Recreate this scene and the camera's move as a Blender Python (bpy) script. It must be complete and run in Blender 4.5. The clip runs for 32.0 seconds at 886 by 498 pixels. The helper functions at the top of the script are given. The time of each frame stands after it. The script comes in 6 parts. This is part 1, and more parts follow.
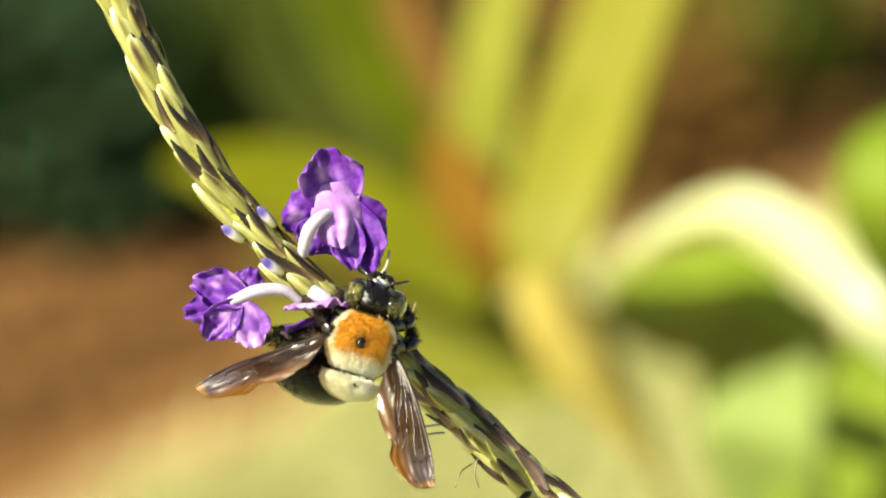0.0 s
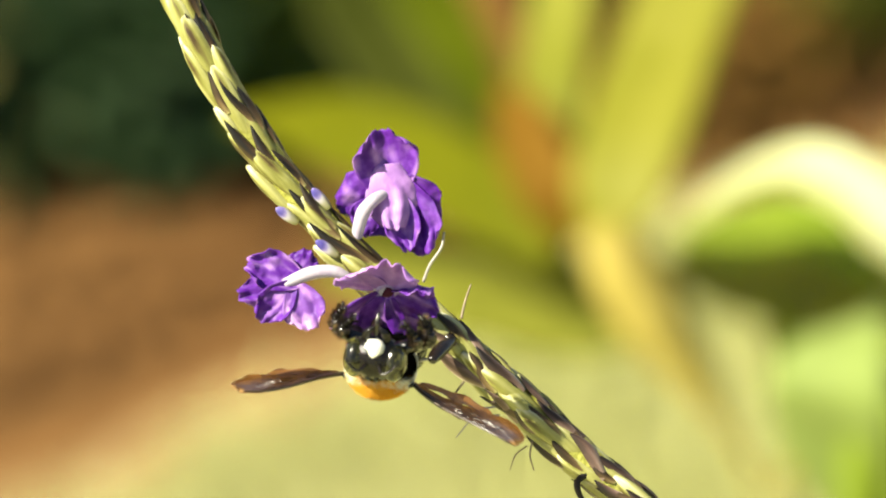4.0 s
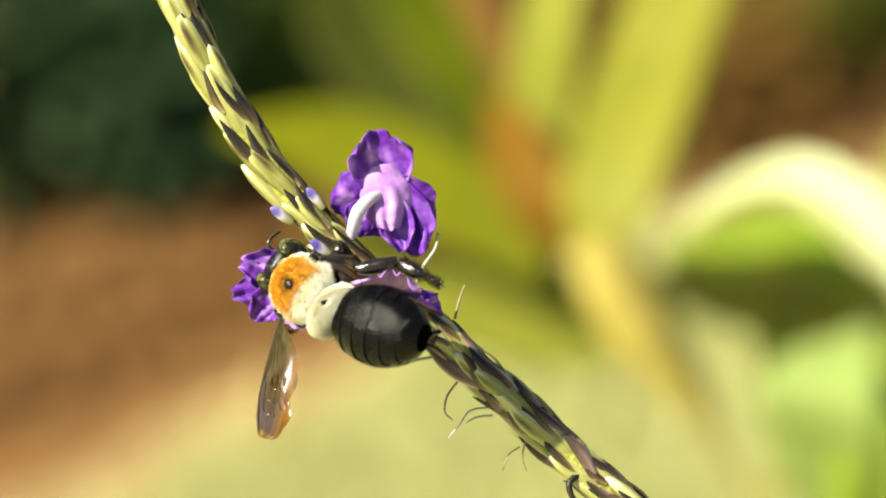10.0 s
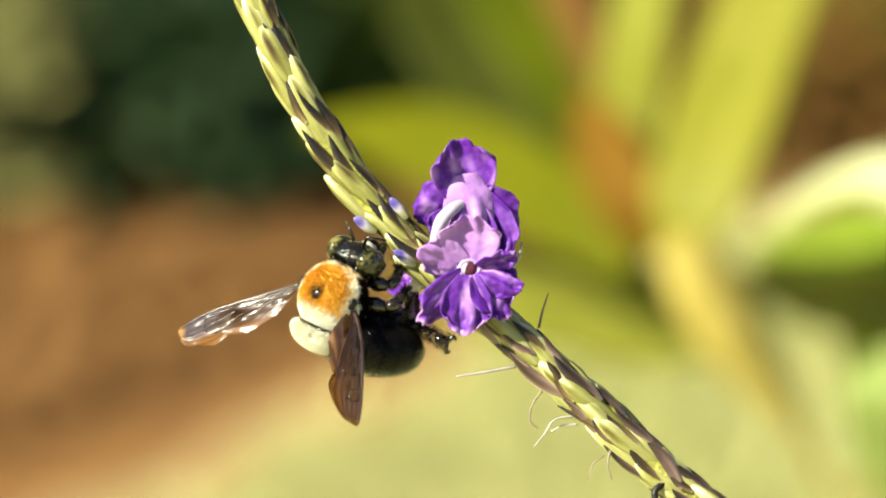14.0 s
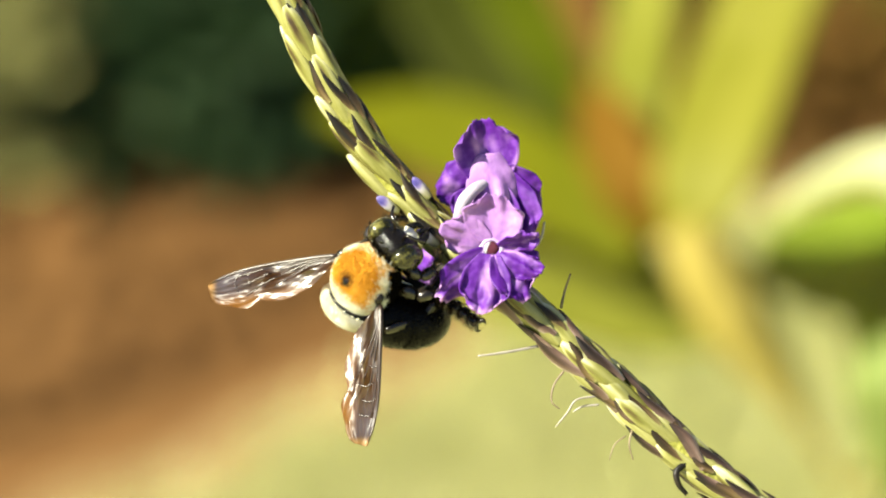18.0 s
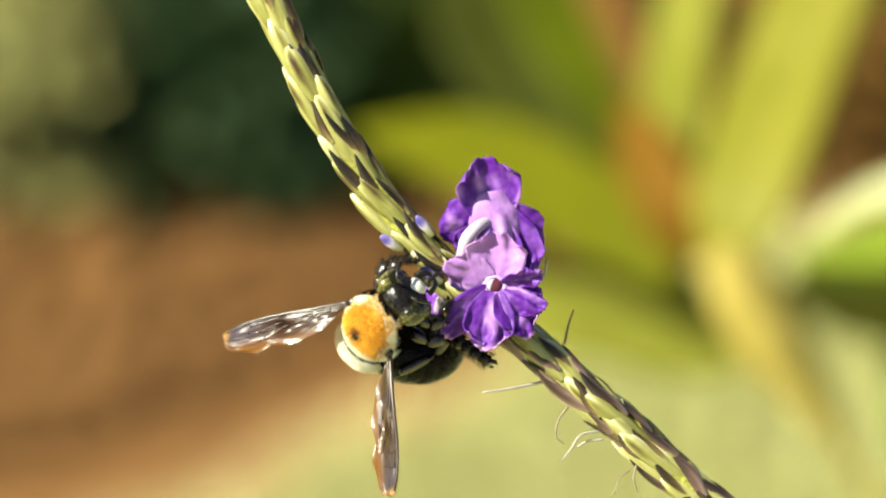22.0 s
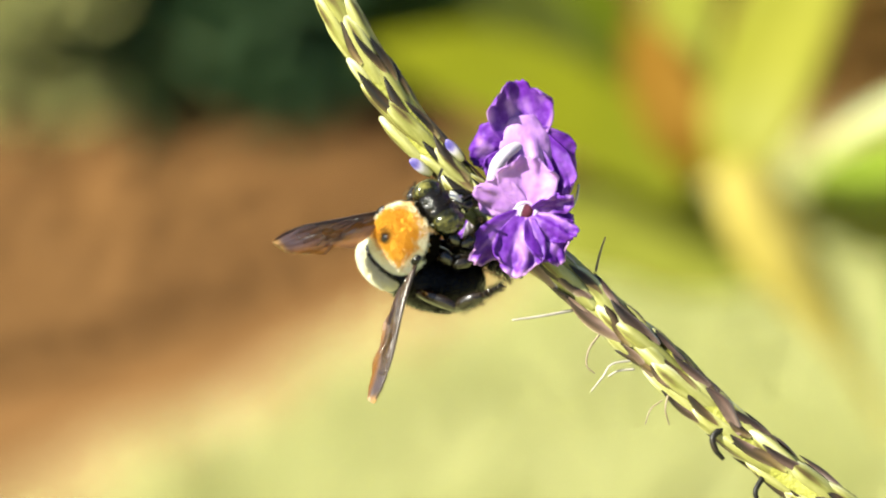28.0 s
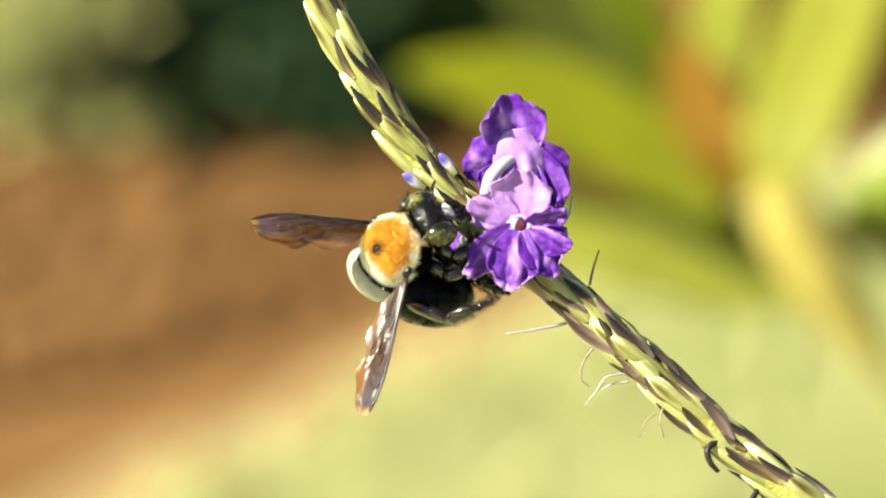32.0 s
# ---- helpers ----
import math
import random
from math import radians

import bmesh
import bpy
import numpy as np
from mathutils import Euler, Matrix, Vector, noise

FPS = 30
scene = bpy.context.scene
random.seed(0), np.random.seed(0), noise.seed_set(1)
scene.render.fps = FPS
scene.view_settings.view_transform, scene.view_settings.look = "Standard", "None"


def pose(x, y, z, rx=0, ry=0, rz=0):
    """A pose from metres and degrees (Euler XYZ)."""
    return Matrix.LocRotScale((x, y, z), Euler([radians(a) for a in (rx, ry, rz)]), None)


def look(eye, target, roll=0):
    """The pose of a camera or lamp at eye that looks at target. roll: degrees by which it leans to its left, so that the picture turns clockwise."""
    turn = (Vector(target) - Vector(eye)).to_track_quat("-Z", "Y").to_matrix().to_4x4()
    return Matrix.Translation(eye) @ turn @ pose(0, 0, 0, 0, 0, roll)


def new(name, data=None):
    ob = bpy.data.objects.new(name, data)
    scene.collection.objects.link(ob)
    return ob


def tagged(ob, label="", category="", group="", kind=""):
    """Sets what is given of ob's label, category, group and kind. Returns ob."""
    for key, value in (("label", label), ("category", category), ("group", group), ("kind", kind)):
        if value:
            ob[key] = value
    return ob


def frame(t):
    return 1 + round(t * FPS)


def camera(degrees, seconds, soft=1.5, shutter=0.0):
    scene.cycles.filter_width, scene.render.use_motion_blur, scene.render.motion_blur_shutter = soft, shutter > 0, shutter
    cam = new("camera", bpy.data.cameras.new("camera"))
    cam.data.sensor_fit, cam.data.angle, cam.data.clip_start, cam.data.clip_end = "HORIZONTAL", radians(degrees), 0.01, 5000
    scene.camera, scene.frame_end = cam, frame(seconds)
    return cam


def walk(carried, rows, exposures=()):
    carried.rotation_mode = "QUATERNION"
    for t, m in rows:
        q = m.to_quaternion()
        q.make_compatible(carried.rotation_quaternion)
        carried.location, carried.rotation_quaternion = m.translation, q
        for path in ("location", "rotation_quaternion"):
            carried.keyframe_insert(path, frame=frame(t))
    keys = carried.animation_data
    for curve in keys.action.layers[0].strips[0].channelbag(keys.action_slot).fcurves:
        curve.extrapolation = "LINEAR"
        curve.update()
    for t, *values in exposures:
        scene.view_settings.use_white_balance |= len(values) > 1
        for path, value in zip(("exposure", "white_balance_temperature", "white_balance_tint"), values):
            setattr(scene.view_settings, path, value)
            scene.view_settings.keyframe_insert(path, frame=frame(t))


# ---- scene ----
cam = camera(9.0, 32.0, soft=2.05)
cam.data.dof.use_dof = True
cam.data.dof.focus_distance = 0.635
cam.data.dof.aperture_fstop = 20.0
walk(cam, [
    (0.0, pose(0.00000, -0.56509, 1.30046, 62.3825, 0.0000, -1.4887)),
    (0.5, pose(0.00000, -0.56509, 1.30046, 62.4621, 0.0000, -1.3952)),
    (1.0, pose(0.00000, -0.56509, 1.30046, 62.5468, 0.0000, -1.2630)),
    (1.5, pose(0.00000, -0.56509, 1.30046, 62.3344, 0.0000, -1.1521)),
    (2.0, pose(0.00000, -0.56509, 1.30046, 62.0948, 0.0000, -0.9221)),
    (2.5, pose(0.00000, -0.56509, 1.30046, 62.0850, 0.0000, -0.7437)),
    (3.0, pose(0.00000, -0.56509, 1.30046, 62.0176, 0.0000, -0.6533)),
    (3.5, pose(0.00000, -0.56509, 1.30046, 61.8963, 0.0000, -0.6475)),
    (4.0, pose(0.00000, -0.56509, 1.30046, 61.9042, 0.0000, -0.6872)),
    (4.5, pose(0.00000, -0.56509, 1.30046, 61.9121, 0.0000, -0.7269)),
    (5.0, pose(0.00000, -0.56509, 1.30046, 61.9200, 0.0000, -0.7667)),
    (5.5, pose(0.00000, -0.56509, 1.30046, 61.9278, 0.0000, -0.8064)),
    (6.0, pose(0.00000, -0.56509, 1.30046, 61.9672, 0.0000, -0.8293)),
    (6.5, pose(0.00000, -0.56509, 1.30046, 62.0695, 0.0000, -0.8801)),
    (7.0, pose(0.00000, -0.56509, 1.30046, 61.9641, 0.0000, -0.8788)),
    (7.5, pose(0.00000, -0.56509, 1.30046, 61.9099, 0.0000, -0.9890)),
    (8.0, pose(0.00000, -0.56509, 1.30046, 61.8888, 0.0000, -0.9564)),
    (8.5, pose(0.00000, -0.56509, 1.30046, 61.9336, 0.0000, -1.0077)),
    (9.0, pose(0.00000, -0.56509, 1.30046, 62.0649, 0.0000, -0.9621)),
    (9.5, pose(0.00000, -0.56509, 1.30046, 61.9449, 0.0000, -0.7924)),
    (10.0, pose(0.00000, -0.56509, 1.30046, 62.0323, 0.0000, -0.8057)),
    (10.5, pose(0.00000, -0.56509, 1.30046, 62.1719, 0.0000, -0.9544)),
    (11.0, pose(0.00000, -0.56509, 1.30046, 62.2957, 0.0000, -0.9182)),
    (11.5, pose(0.00000, -0.56509, 1.30046, 62.2720, 0.0000, -0.7549)),
    (12.0, pose(0.00000, -0.56509, 1.30046, 62.0705, 0.0000, -0.5428)),
    (12.5, pose(0.00000, -0.56509, 1.30046, 61.9265, 0.0000, -0.2467)),
    (13.0, pose(0.00000, -0.56509, 1.30046, 61.8906, 0.0000, -0.0071)),
    (13.5, pose(0.00000, -0.56509, 1.30046, 61.9776, 0.0000, 0.1862)),
    (14.0, pose(0.00000, -0.56509, 1.30046, 62.0086, 0.0000, 0.2004)),
    (14.5, pose(0.00000, -0.56509, 1.30046, 62.0397, 0.0000, 0.2146)),
    (15.0, pose(0.00000, -0.56509, 1.30046, 62.0707, 0.0000, 0.2288)),
    (15.5, pose(0.00000, -0.56509, 1.30046, 62.1019, 0.0000, 0.2431)),
    (16.0, pose(0.00000, -0.56509, 1.30046, 62.1446, 0.0000, 0.2481)),
    (16.5, pose(0.00000, -0.56509, 1.30046, 61.9054, 0.0000, 0.3196)),
    (17.0, pose(0.00000, -0.56509, 1.30046, 61.8663, 0.0000, 0.2694)),
    (17.5, pose(0.00000, -0.56509, 1.30046, 61.9010, 0.0000, 0.2395)),
    (18.0, pose(0.00000, -0.56509, 1.30046, 61.8747, 0.0000, 0.2655)),
    (18.5, pose(0.00000, -0.56509, 1.30046, 61.8632, 0.0000, 0.2430)),
    (19.0, pose(0.00000, -0.56509, 1.30046, 61.8243, 0.0000, 0.2779)),
    (19.5, pose(0.00000, -0.56509, 1.30046, 61.9369, 0.0000, 0.3073)),
    (20.0, pose(0.00000, -0.56509, 1.30046, 62.1416, 0.0000, 0.4602)),
    (20.5, pose(0.00000, -0.56509, 1.30046, 62.1692, 0.0000, 0.4833)),
    (21.0, pose(0.00000, -0.56509, 1.30046, 61.9038, 0.0000, 0.4390)),
    (21.5, pose(0.00000, -0.56509, 1.30046, 61.9878, 0.0000, 0.4826)),
    (22.0, pose(0.00000, -0.56509, 1.30046, 62.0951, 0.0000, 0.6913)),
    (22.5, pose(0.00000, -0.56509, 1.30046, 61.9290, 0.0000, 0.8622)),
    (23.0, pose(0.00000, -0.56509, 1.30046, 61.5076, 0.0000, 0.9659)),
    (23.5, pose(0.00000, -0.56509, 1.30046, 61.6901, 0.0000, 0.9872)),
    (24.0, pose(0.00000, -0.56509, 1.30046, 61.8086, 0.0000, 1.2347)),
    (24.5, pose(0.00000, -0.56509, 1.30046, 61.6126, 0.0000, 1.2475)),
    (25.0, pose(0.00000, -0.56509, 1.30046, 61.4504, 0.0000, 1.1276)),
    (25.5, pose(0.00000, -0.56509, 1.30046, 61.4998, 0.0000, 0.9330)),
    (26.0, pose(0.00000, -0.56509, 1.30046, 61.4433, 0.0000, 0.8698)),
    (26.5, pose(0.00000, -0.56509, 1.30046, 61.3869, 0.0000, 0.8068)),
    (27.0, pose(0.00000, -0.56509, 1.30046, 61.3304, 0.0000, 0.7436)),
    (27.5, pose(0.00000, -0.56509, 1.30046, 61.2741, 0.0000, 0.6806)),
    (28.0, pose(0.00000, -0.56509, 1.30046, 61.2393, 0.0000, 0.8081)),
    (28.5, pose(0.00000, -0.56509, 1.30046, 61.2571, 0.0000, 0.9821)),
    (29.0, pose(0.00000, -0.56509, 1.30046, 61.2436, 0.0000, 0.9794)),
    (29.5, pose(0.00000, -0.56509, 1.30046, 61.2341, 0.0000, 1.0175)),
    (30.0, pose(0.00000, -0.56509, 1.30046, 61.2551, 0.0000, 0.9370)),
    (30.5, pose(0.00000, -0.56509, 1.30046, 61.1397, 0.0000, 1.0548)),
    (31.0, pose(0.00000, -0.56509, 1.30046, 61.2913, 0.0000, 1.0600)),
    (31.5, pose(0.00000, -0.56509, 1.30046, 61.4093, 0.0000, 1.1246)),
    (32.0, pose(0.00000, -0.56509, 1.30046, 61.4213, 0.0000, 1.2435)),
], exposures=[(0.0, 2.03, 7050, 10), (6.0, 2.08, 6950, 10), (16.0, 2.08, 6820, 10), (18.0, 2.03, 6820, 10), (20.0, 1.97, 6780, 10), (24.0, 1.96, 6720, 10), (26.5, 2.13, 6560, 10), (28.0, 2.24, 6450, 10), (32.0, 2.24, 6450, 10)])

# ---- world, sun, exposure ----
SUN_WAY = Vector((-0.680, -0.240, 0.690)).normalized()
world = bpy.data.worlds.new("sky")
scene.world = world
world.use_nodes = True
sky = world.node_tree.nodes.new("ShaderNodeTexSky")
sky.sky_type = 'NISHITA'
sky.sun_disc = False
sky.sun_elevation = math.asin(SUN_WAY.z)
sky.sun_rotation = math.atan2(SUN_WAY.x, SUN_WAY.y)
back = world.node_tree.nodes["Background"]
back.inputs["Strength"].default_value = 0.05
world.node_tree.links.new(sky.outputs[0], back.inputs["Color"])
sun = new("sun", bpy.data.lights.new("sun", 'SUN'))
sun.data.energy = 5.0
sun.data.angle = radians(0.55)
sun.data.color = (1.0, 0.98, 0.80)
sun.matrix_world = look(SUN_WAY * 5, (0, 0, 0))


# ---- materials ----
def material(name, colours, rough=0.6, size=300.0, bump=0.0, bump_size=None, through_light=0.0, metal=0.0, coat=0.0, spread=(0.3, 0.7), sheen=0.0, per_piece=0.0, stretch=(1, 1, 1), fine=None, spec=0.5):
    """A surface whose colour wanders between the given colours at two scales."""
    m = bpy.data.materials.new(name)
    m.use_nodes = True
    nt = m.node_tree
    n, l = nt.nodes, nt.links
    bs = n["Principled BSDF"]
    tc = n.new("ShaderNodeTexCoord")
    mp = n.new("ShaderNodeMapping")
    mp.inputs["Scale"].default_value = stretch
    l.new(tc.outputs["Object"], mp.inputs["Vector"])
    big = n.new("ShaderNodeTexNoise")
    big.inputs["Scale"].default_value = size
    big.inputs["Detail"].default_value = 5
    l.new(mp.outputs[0], big.inputs["Vector"])
    small = n.new("ShaderNodeTexNoise")
    small.inputs["Scale"].default_value = fine or size * 6
    small.inputs["Detail"].default_value = 3
    l.new(mp.outputs[0], small.inputs["Vector"])
    mix = n.new("ShaderNodeMath")
    mix.operation = 'MULTIPLY_ADD'
    mix.inputs[1].default_value = 0.35
    l.new(small.outputs["Fac"], mix.inputs[0])
    low = n.new("ShaderNodeMath")
    low.operation = 'MULTIPLY'
    low.inputs[1].default_value = 0.65
    l.new(big.outputs["Fac"], low.inputs[0])
    l.new(low.outputs[0], mix.inputs[2])
    value = mix.outputs[0]
    if per_piece:
        info = n.new("ShaderNodeObjectInfo")
        off = n.new("ShaderNodeMath")
        off.operation = 'MULTIPLY_ADD'
        off.inputs[1].default_value = per_piece
        l.new(info.outputs["Random"], off.inputs[0])
        add = n.new("ShaderNodeMath")
        add.operation = 'SUBTRACT'
        add.inputs[1].default_value = per_piece / 2
        l.new(value, add.inputs[0])
        l.new(add.outputs[0], off.inputs[2])
        value = off.outputs[0]
    ramp = n.new("ShaderNodeValToRGB")
    e = ramp.color_ramp.elements
    e[0].position, e[1].position = spread
    e[0].color, e[1].color = (*colours[0], 1), (*colours[-1], 1)
    for i, c in enumerate(colours[1:-1]):
        x = e.new(spread[0] + (spread[1] - spread[0]) * (i + 1) / (len(colours) - 1))
        x.color = (*c, 1)
    l.new(value, ramp.inputs["Fac"])
    l.new(ramp.outputs["Color"], bs.inputs["Base Color"])
    bs.inputs["Roughness"].default_value = rough
    bs.inputs["Metallic"].default_value = metal
    bs.inputs["Specular IOR Level"].default_value = spec
    bs.inputs["Coat Weight"].default_value = coat
    if sheen:
        bs.inputs["Sheen Weight"].default_value = sheen
    if bump:
        b = n.new("ShaderNodeBump")
        b.inputs["Strength"].default_value = bump
        b.inputs["Distance"].default_value = bump_size or 0.5 / size
        l.new(small.outputs["Fac"], b.inputs["Height"])
        l.new(b.outputs[0], bs.inputs["Normal"])
    if through_light:
        tr = n.new("ShaderNodeBsdfTranslucent")
        l.new(ramp.outputs["Color"], tr.inputs["Color"])
        ms = n.new("ShaderNodeMixShader")
        ms.inputs[0].default_value = through_light
        l.new(bs.outputs[0], ms.inputs[1])
        l.new(tr.outputs[0], ms.inputs[2])
        l.new(ms.outputs[0], n["Material Output"].inputs["Surface"])
    return m


M_GRASS = material("lawn", [(0.3100, 0.3150, 0.0950), (0.4100, 0.4000, 0.1650), (0.4750, 0.4450, 0.2300)], 0.9, 2.5, 0.5, 0.01)
M_BLADE = material("grass_blade", [(0.3200, 0.3300, 0.1000), (0.4650, 0.4500, 0.2150)], 0.6, 3.0, through_light=0.3)
M_MULCH = material("bark_mulch", [(0.0700, 0.0330, 0.0100), (0.0880, 0.0420, 0.0130), (0.1080, 0.0535, 0.0170)], 0.95, 2.2, 0.3, 0.01, spec=0.1)
M_CHIP = material("bark_chip", [(0.0700, 0.0330, 0.0100), (0.0880, 0.0420, 0.0130), (0.1080, 0.0535, 0.0170)], 0.9, 6.0, spec=0.1, per_piece=0.25)
# foliage shade is put into this dark green
M_SHRUB = material("shrub_leaf", [(0.0114, 0.0264, 0.0112), (0.0246, 0.0491, 0.0175), (0.0380, 0.0644, 0.0175)], 0.6, 3.0, through_light=0.1, spec=0.1)
M_SHRUB_MID = material("green_shrub_leaf", [(0.0420, 0.0728, 0.0112), (0.1050, 0.1470, 0.0210)], 0.6, 3.0, through_light=0.15, spec=0.1)
M_SHRUB_PALE = material("grey_green_shrub_leaf", [(0.1500, 0.1600, 0.0520), (0.3500, 0.3250, 0.1150)], 0.6, 3.0, through_light=0.15, spec=0.1)
M_SOIL = material("sandy_soil", [(0.1200, 0.0740, 0.0300), (0.1900, 0.1220, 0.0540)], 0.95, 2.0, 0.6, 0.01, spec=0.1)
M_SHRUB_OLIVE = material("olive_shrub_leaf", [(0.0390, 0.0494, 0.0052), (0.0780, 0.0884, 0.0091), (0.1235, 0.1235, 0.0130)], 0.6, 3.0, through_light=0.2, spec=0.1)
# leaf colour of the added cover that darkens the mulch like shade
M_MULCH_SHADED = material("shaded_mulch_leaf", [(0.0640, 0.0330, 0.0080), (0.1360, 0.0719, 0.0171)], 0.9, 3.0, through_light=0.1, spec=0.05)
M_BARK = material("bark", [(0.0264, 0.0185, 0.0106), (0.0740, 0.0528, 0.0317)], 0.9, 30.0, 0.6)
M_STRAP = material("strap_leaf", [(0.1042, 0.1060, 0.0097), (0.1414, 0.1378, 0.0159), (0.1679, 0.1590, 0.0265)], 0.42, 18.0, through_light=0.35, stretch=(1, 1, 0.2), spec=0.04)
# two leaf colours that hold the shade below the plant and its fade
M_STRAP_UNDERSHADE = material("undershade_leaf", [(0.0340, 0.0380, 0.0030), (0.0540, 0.0560, 0.0060)], 0.6, 18.0, through_light=0.2, spec=0.04)
M_STRAP_SHADE_FADE = material("shade_fade_leaf", [(0.0850, 0.0900, 0.0110), (0.1250, 0.1280, 0.0200)], 0.6, 18.0, through_light=0.25, spec=0.04)
M_STRAP_MID = material("strap_leaf_mid", [(0.0940, 0.0987, 0.0094), (0.1410, 0.1410, 0.0207)], 0.5, 18.0, through_light=0.3, spec=0.04)
M_SHEATH_DARK = material("withered_leaf", [(0.0420, 0.0180, 0.0020), (0.0700, 0.0330, 0.0040)], 0.7, 30.0, spec=0.1)
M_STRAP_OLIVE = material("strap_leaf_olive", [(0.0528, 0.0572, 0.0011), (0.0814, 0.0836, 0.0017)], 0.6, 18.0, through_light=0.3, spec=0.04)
# pale colour holds the sunlight on top of the arching blade
M_STRAP_TOPLIT = material("strap_leaf_toplit", [(0.2600, 0.2750, 0.1150), (0.3600, 0.3700, 0.2150)], 0.35, 18.0, through_light=0.25)
M_STRAP_GREEN = material("strap_leaf_green", [(0.1100, 0.1500, 0.0330), (0.1650, 0.2050, 0.0600)], 0.4, 18.0, through_light=0.3, spec=0.04)
M_STRAP_LIME = material("strap_leaf_lime", [(0.085, 0.130, 0.010), (0.150, 0.190, 0.025)], 0.4, 18.0, through_light=0.3, spec=0.04)
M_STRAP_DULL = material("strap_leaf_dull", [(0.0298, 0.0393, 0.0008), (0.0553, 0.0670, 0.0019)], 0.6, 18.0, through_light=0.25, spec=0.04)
# darker copy of the strap leaf; shade is put into its colour
M_STRAP_SHADE = material("shaded_strap_leaf", [(0.0131, 0.0167, 0.0018), (0.0306, 0.0346, 0.0045)], 0.6, 18.0, through_light=0.1, spec=0.04)
M_SHEATH = material("dry_sheath", [(0.0550, 0.0260, 0.0018), (0.0850, 0.0430, 0.0035)], 0.7, 30.0, spec=0.04)
M_STALK = material("yellow_stalk", [(0.1910, 0.1498, 0.0302), (0.2388, 0.1951, 0.0515)], 0.5, 25.0, through_light=0.15, spec=0.04)

M_STEM = material("spike_axis", [(0.060, 0.055, 0.010), (0.150, 0.150, 0.024), (0.210, 0.205, 0.045)], 0.55, 260.0, 0.3, spread=(0.32, 0.60), spec=0.2)


def scale_skin(name, stops, wander=0.22):
    """Skin of the spike's scales: the mesh's own marking "tone" runs from dry dark tip to fresh pale lip; streaks blur it."""
    m = material(name, [stops[0][1], stops[-1][1]], 0.5, 420.0, 0.25, 0.0003, through_light=0.10, per_piece=0.22, stretch=(0.22, 1, 1), spec=0.25)
    n, l = m.node_tree.nodes, m.node_tree.links
    ramp = next(x for x in n if x.type == 'VALTORGB')
    e = ramp.color_ramp.elements
    e[0].position, e[1].position = stops[0][0], stops[-1][0]
    for at, c in stops[1:-1]:
        e.new(at).color = (*c, 1)
    mark = n.new("ShaderNodeAttribute")
    mark.attribute_name = "tone"
    streak = n.new("ShaderNodeMath")
    streak.operation = 'MULTIPLY_ADD'
    streak.inputs[1].default_value = wander * 2.4
    l.new(ramp.inputs["Fac"].links[0].from_socket, streak.inputs[0])
    middle = n.new("ShaderNodeMath")
    middle.operation = 'SUBTRACT'
    middle.inputs[1].default_value = wander * 1.2
    l.new(mark.outputs["Fac"], middle.inputs[0])
    l.new(middle.outputs[0], streak.inputs[2])
    l.new(streak.outputs[0], ramp.inputs["Fac"])
    return m


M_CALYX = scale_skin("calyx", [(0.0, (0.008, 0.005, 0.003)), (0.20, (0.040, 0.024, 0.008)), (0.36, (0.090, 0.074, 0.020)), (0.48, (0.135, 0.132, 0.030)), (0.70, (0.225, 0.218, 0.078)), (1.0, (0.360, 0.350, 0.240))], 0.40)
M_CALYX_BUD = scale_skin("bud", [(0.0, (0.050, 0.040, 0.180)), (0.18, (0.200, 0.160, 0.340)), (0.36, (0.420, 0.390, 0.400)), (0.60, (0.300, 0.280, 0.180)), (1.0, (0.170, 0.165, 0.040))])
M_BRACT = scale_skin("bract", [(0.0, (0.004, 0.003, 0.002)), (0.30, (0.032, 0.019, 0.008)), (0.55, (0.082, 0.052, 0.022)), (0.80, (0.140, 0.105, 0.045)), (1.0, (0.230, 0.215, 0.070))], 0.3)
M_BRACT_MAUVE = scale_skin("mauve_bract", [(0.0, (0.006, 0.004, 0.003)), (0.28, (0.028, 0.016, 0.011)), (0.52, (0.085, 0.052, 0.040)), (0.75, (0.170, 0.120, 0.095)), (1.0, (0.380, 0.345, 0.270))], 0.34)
M_TUBE = material("corolla_tube", [(0.3100, 0.2600, 0.3600), (0.4600, 0.4400, 0.4600)], 0.55, 300.0, through_light=0.3, spec=0.2)


def petal_skin():
    """Violet petal, paler where the mesh's marking sets a vein, rim or sun highlight, with fine crinkles along the
    lobe.
    """
    m = material("violet_petal", [(0.0320, 0.0030, 0.1100), (0.0850, 0.0130, 0.2250), (0.1700, 0.0520, 0.3600)], 0.5, 260.0, 0.30, 0.0003, through_light=0.34, fine=1300.0, spec=0.2)
    n, l = m.node_tree.nodes, m.node_tree.links
    ramp = next(x for x in n if x.type == 'VALTORGB')
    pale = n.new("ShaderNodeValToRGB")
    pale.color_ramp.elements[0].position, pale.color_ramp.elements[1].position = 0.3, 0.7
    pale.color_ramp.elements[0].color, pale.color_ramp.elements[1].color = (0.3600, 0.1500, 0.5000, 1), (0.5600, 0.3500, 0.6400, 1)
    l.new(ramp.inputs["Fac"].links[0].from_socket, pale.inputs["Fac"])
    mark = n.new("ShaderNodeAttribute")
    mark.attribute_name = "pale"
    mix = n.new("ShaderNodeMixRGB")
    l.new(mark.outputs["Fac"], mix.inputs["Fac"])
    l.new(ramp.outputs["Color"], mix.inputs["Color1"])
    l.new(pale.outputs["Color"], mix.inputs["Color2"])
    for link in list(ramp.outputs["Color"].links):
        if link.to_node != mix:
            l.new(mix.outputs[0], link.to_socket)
    return m


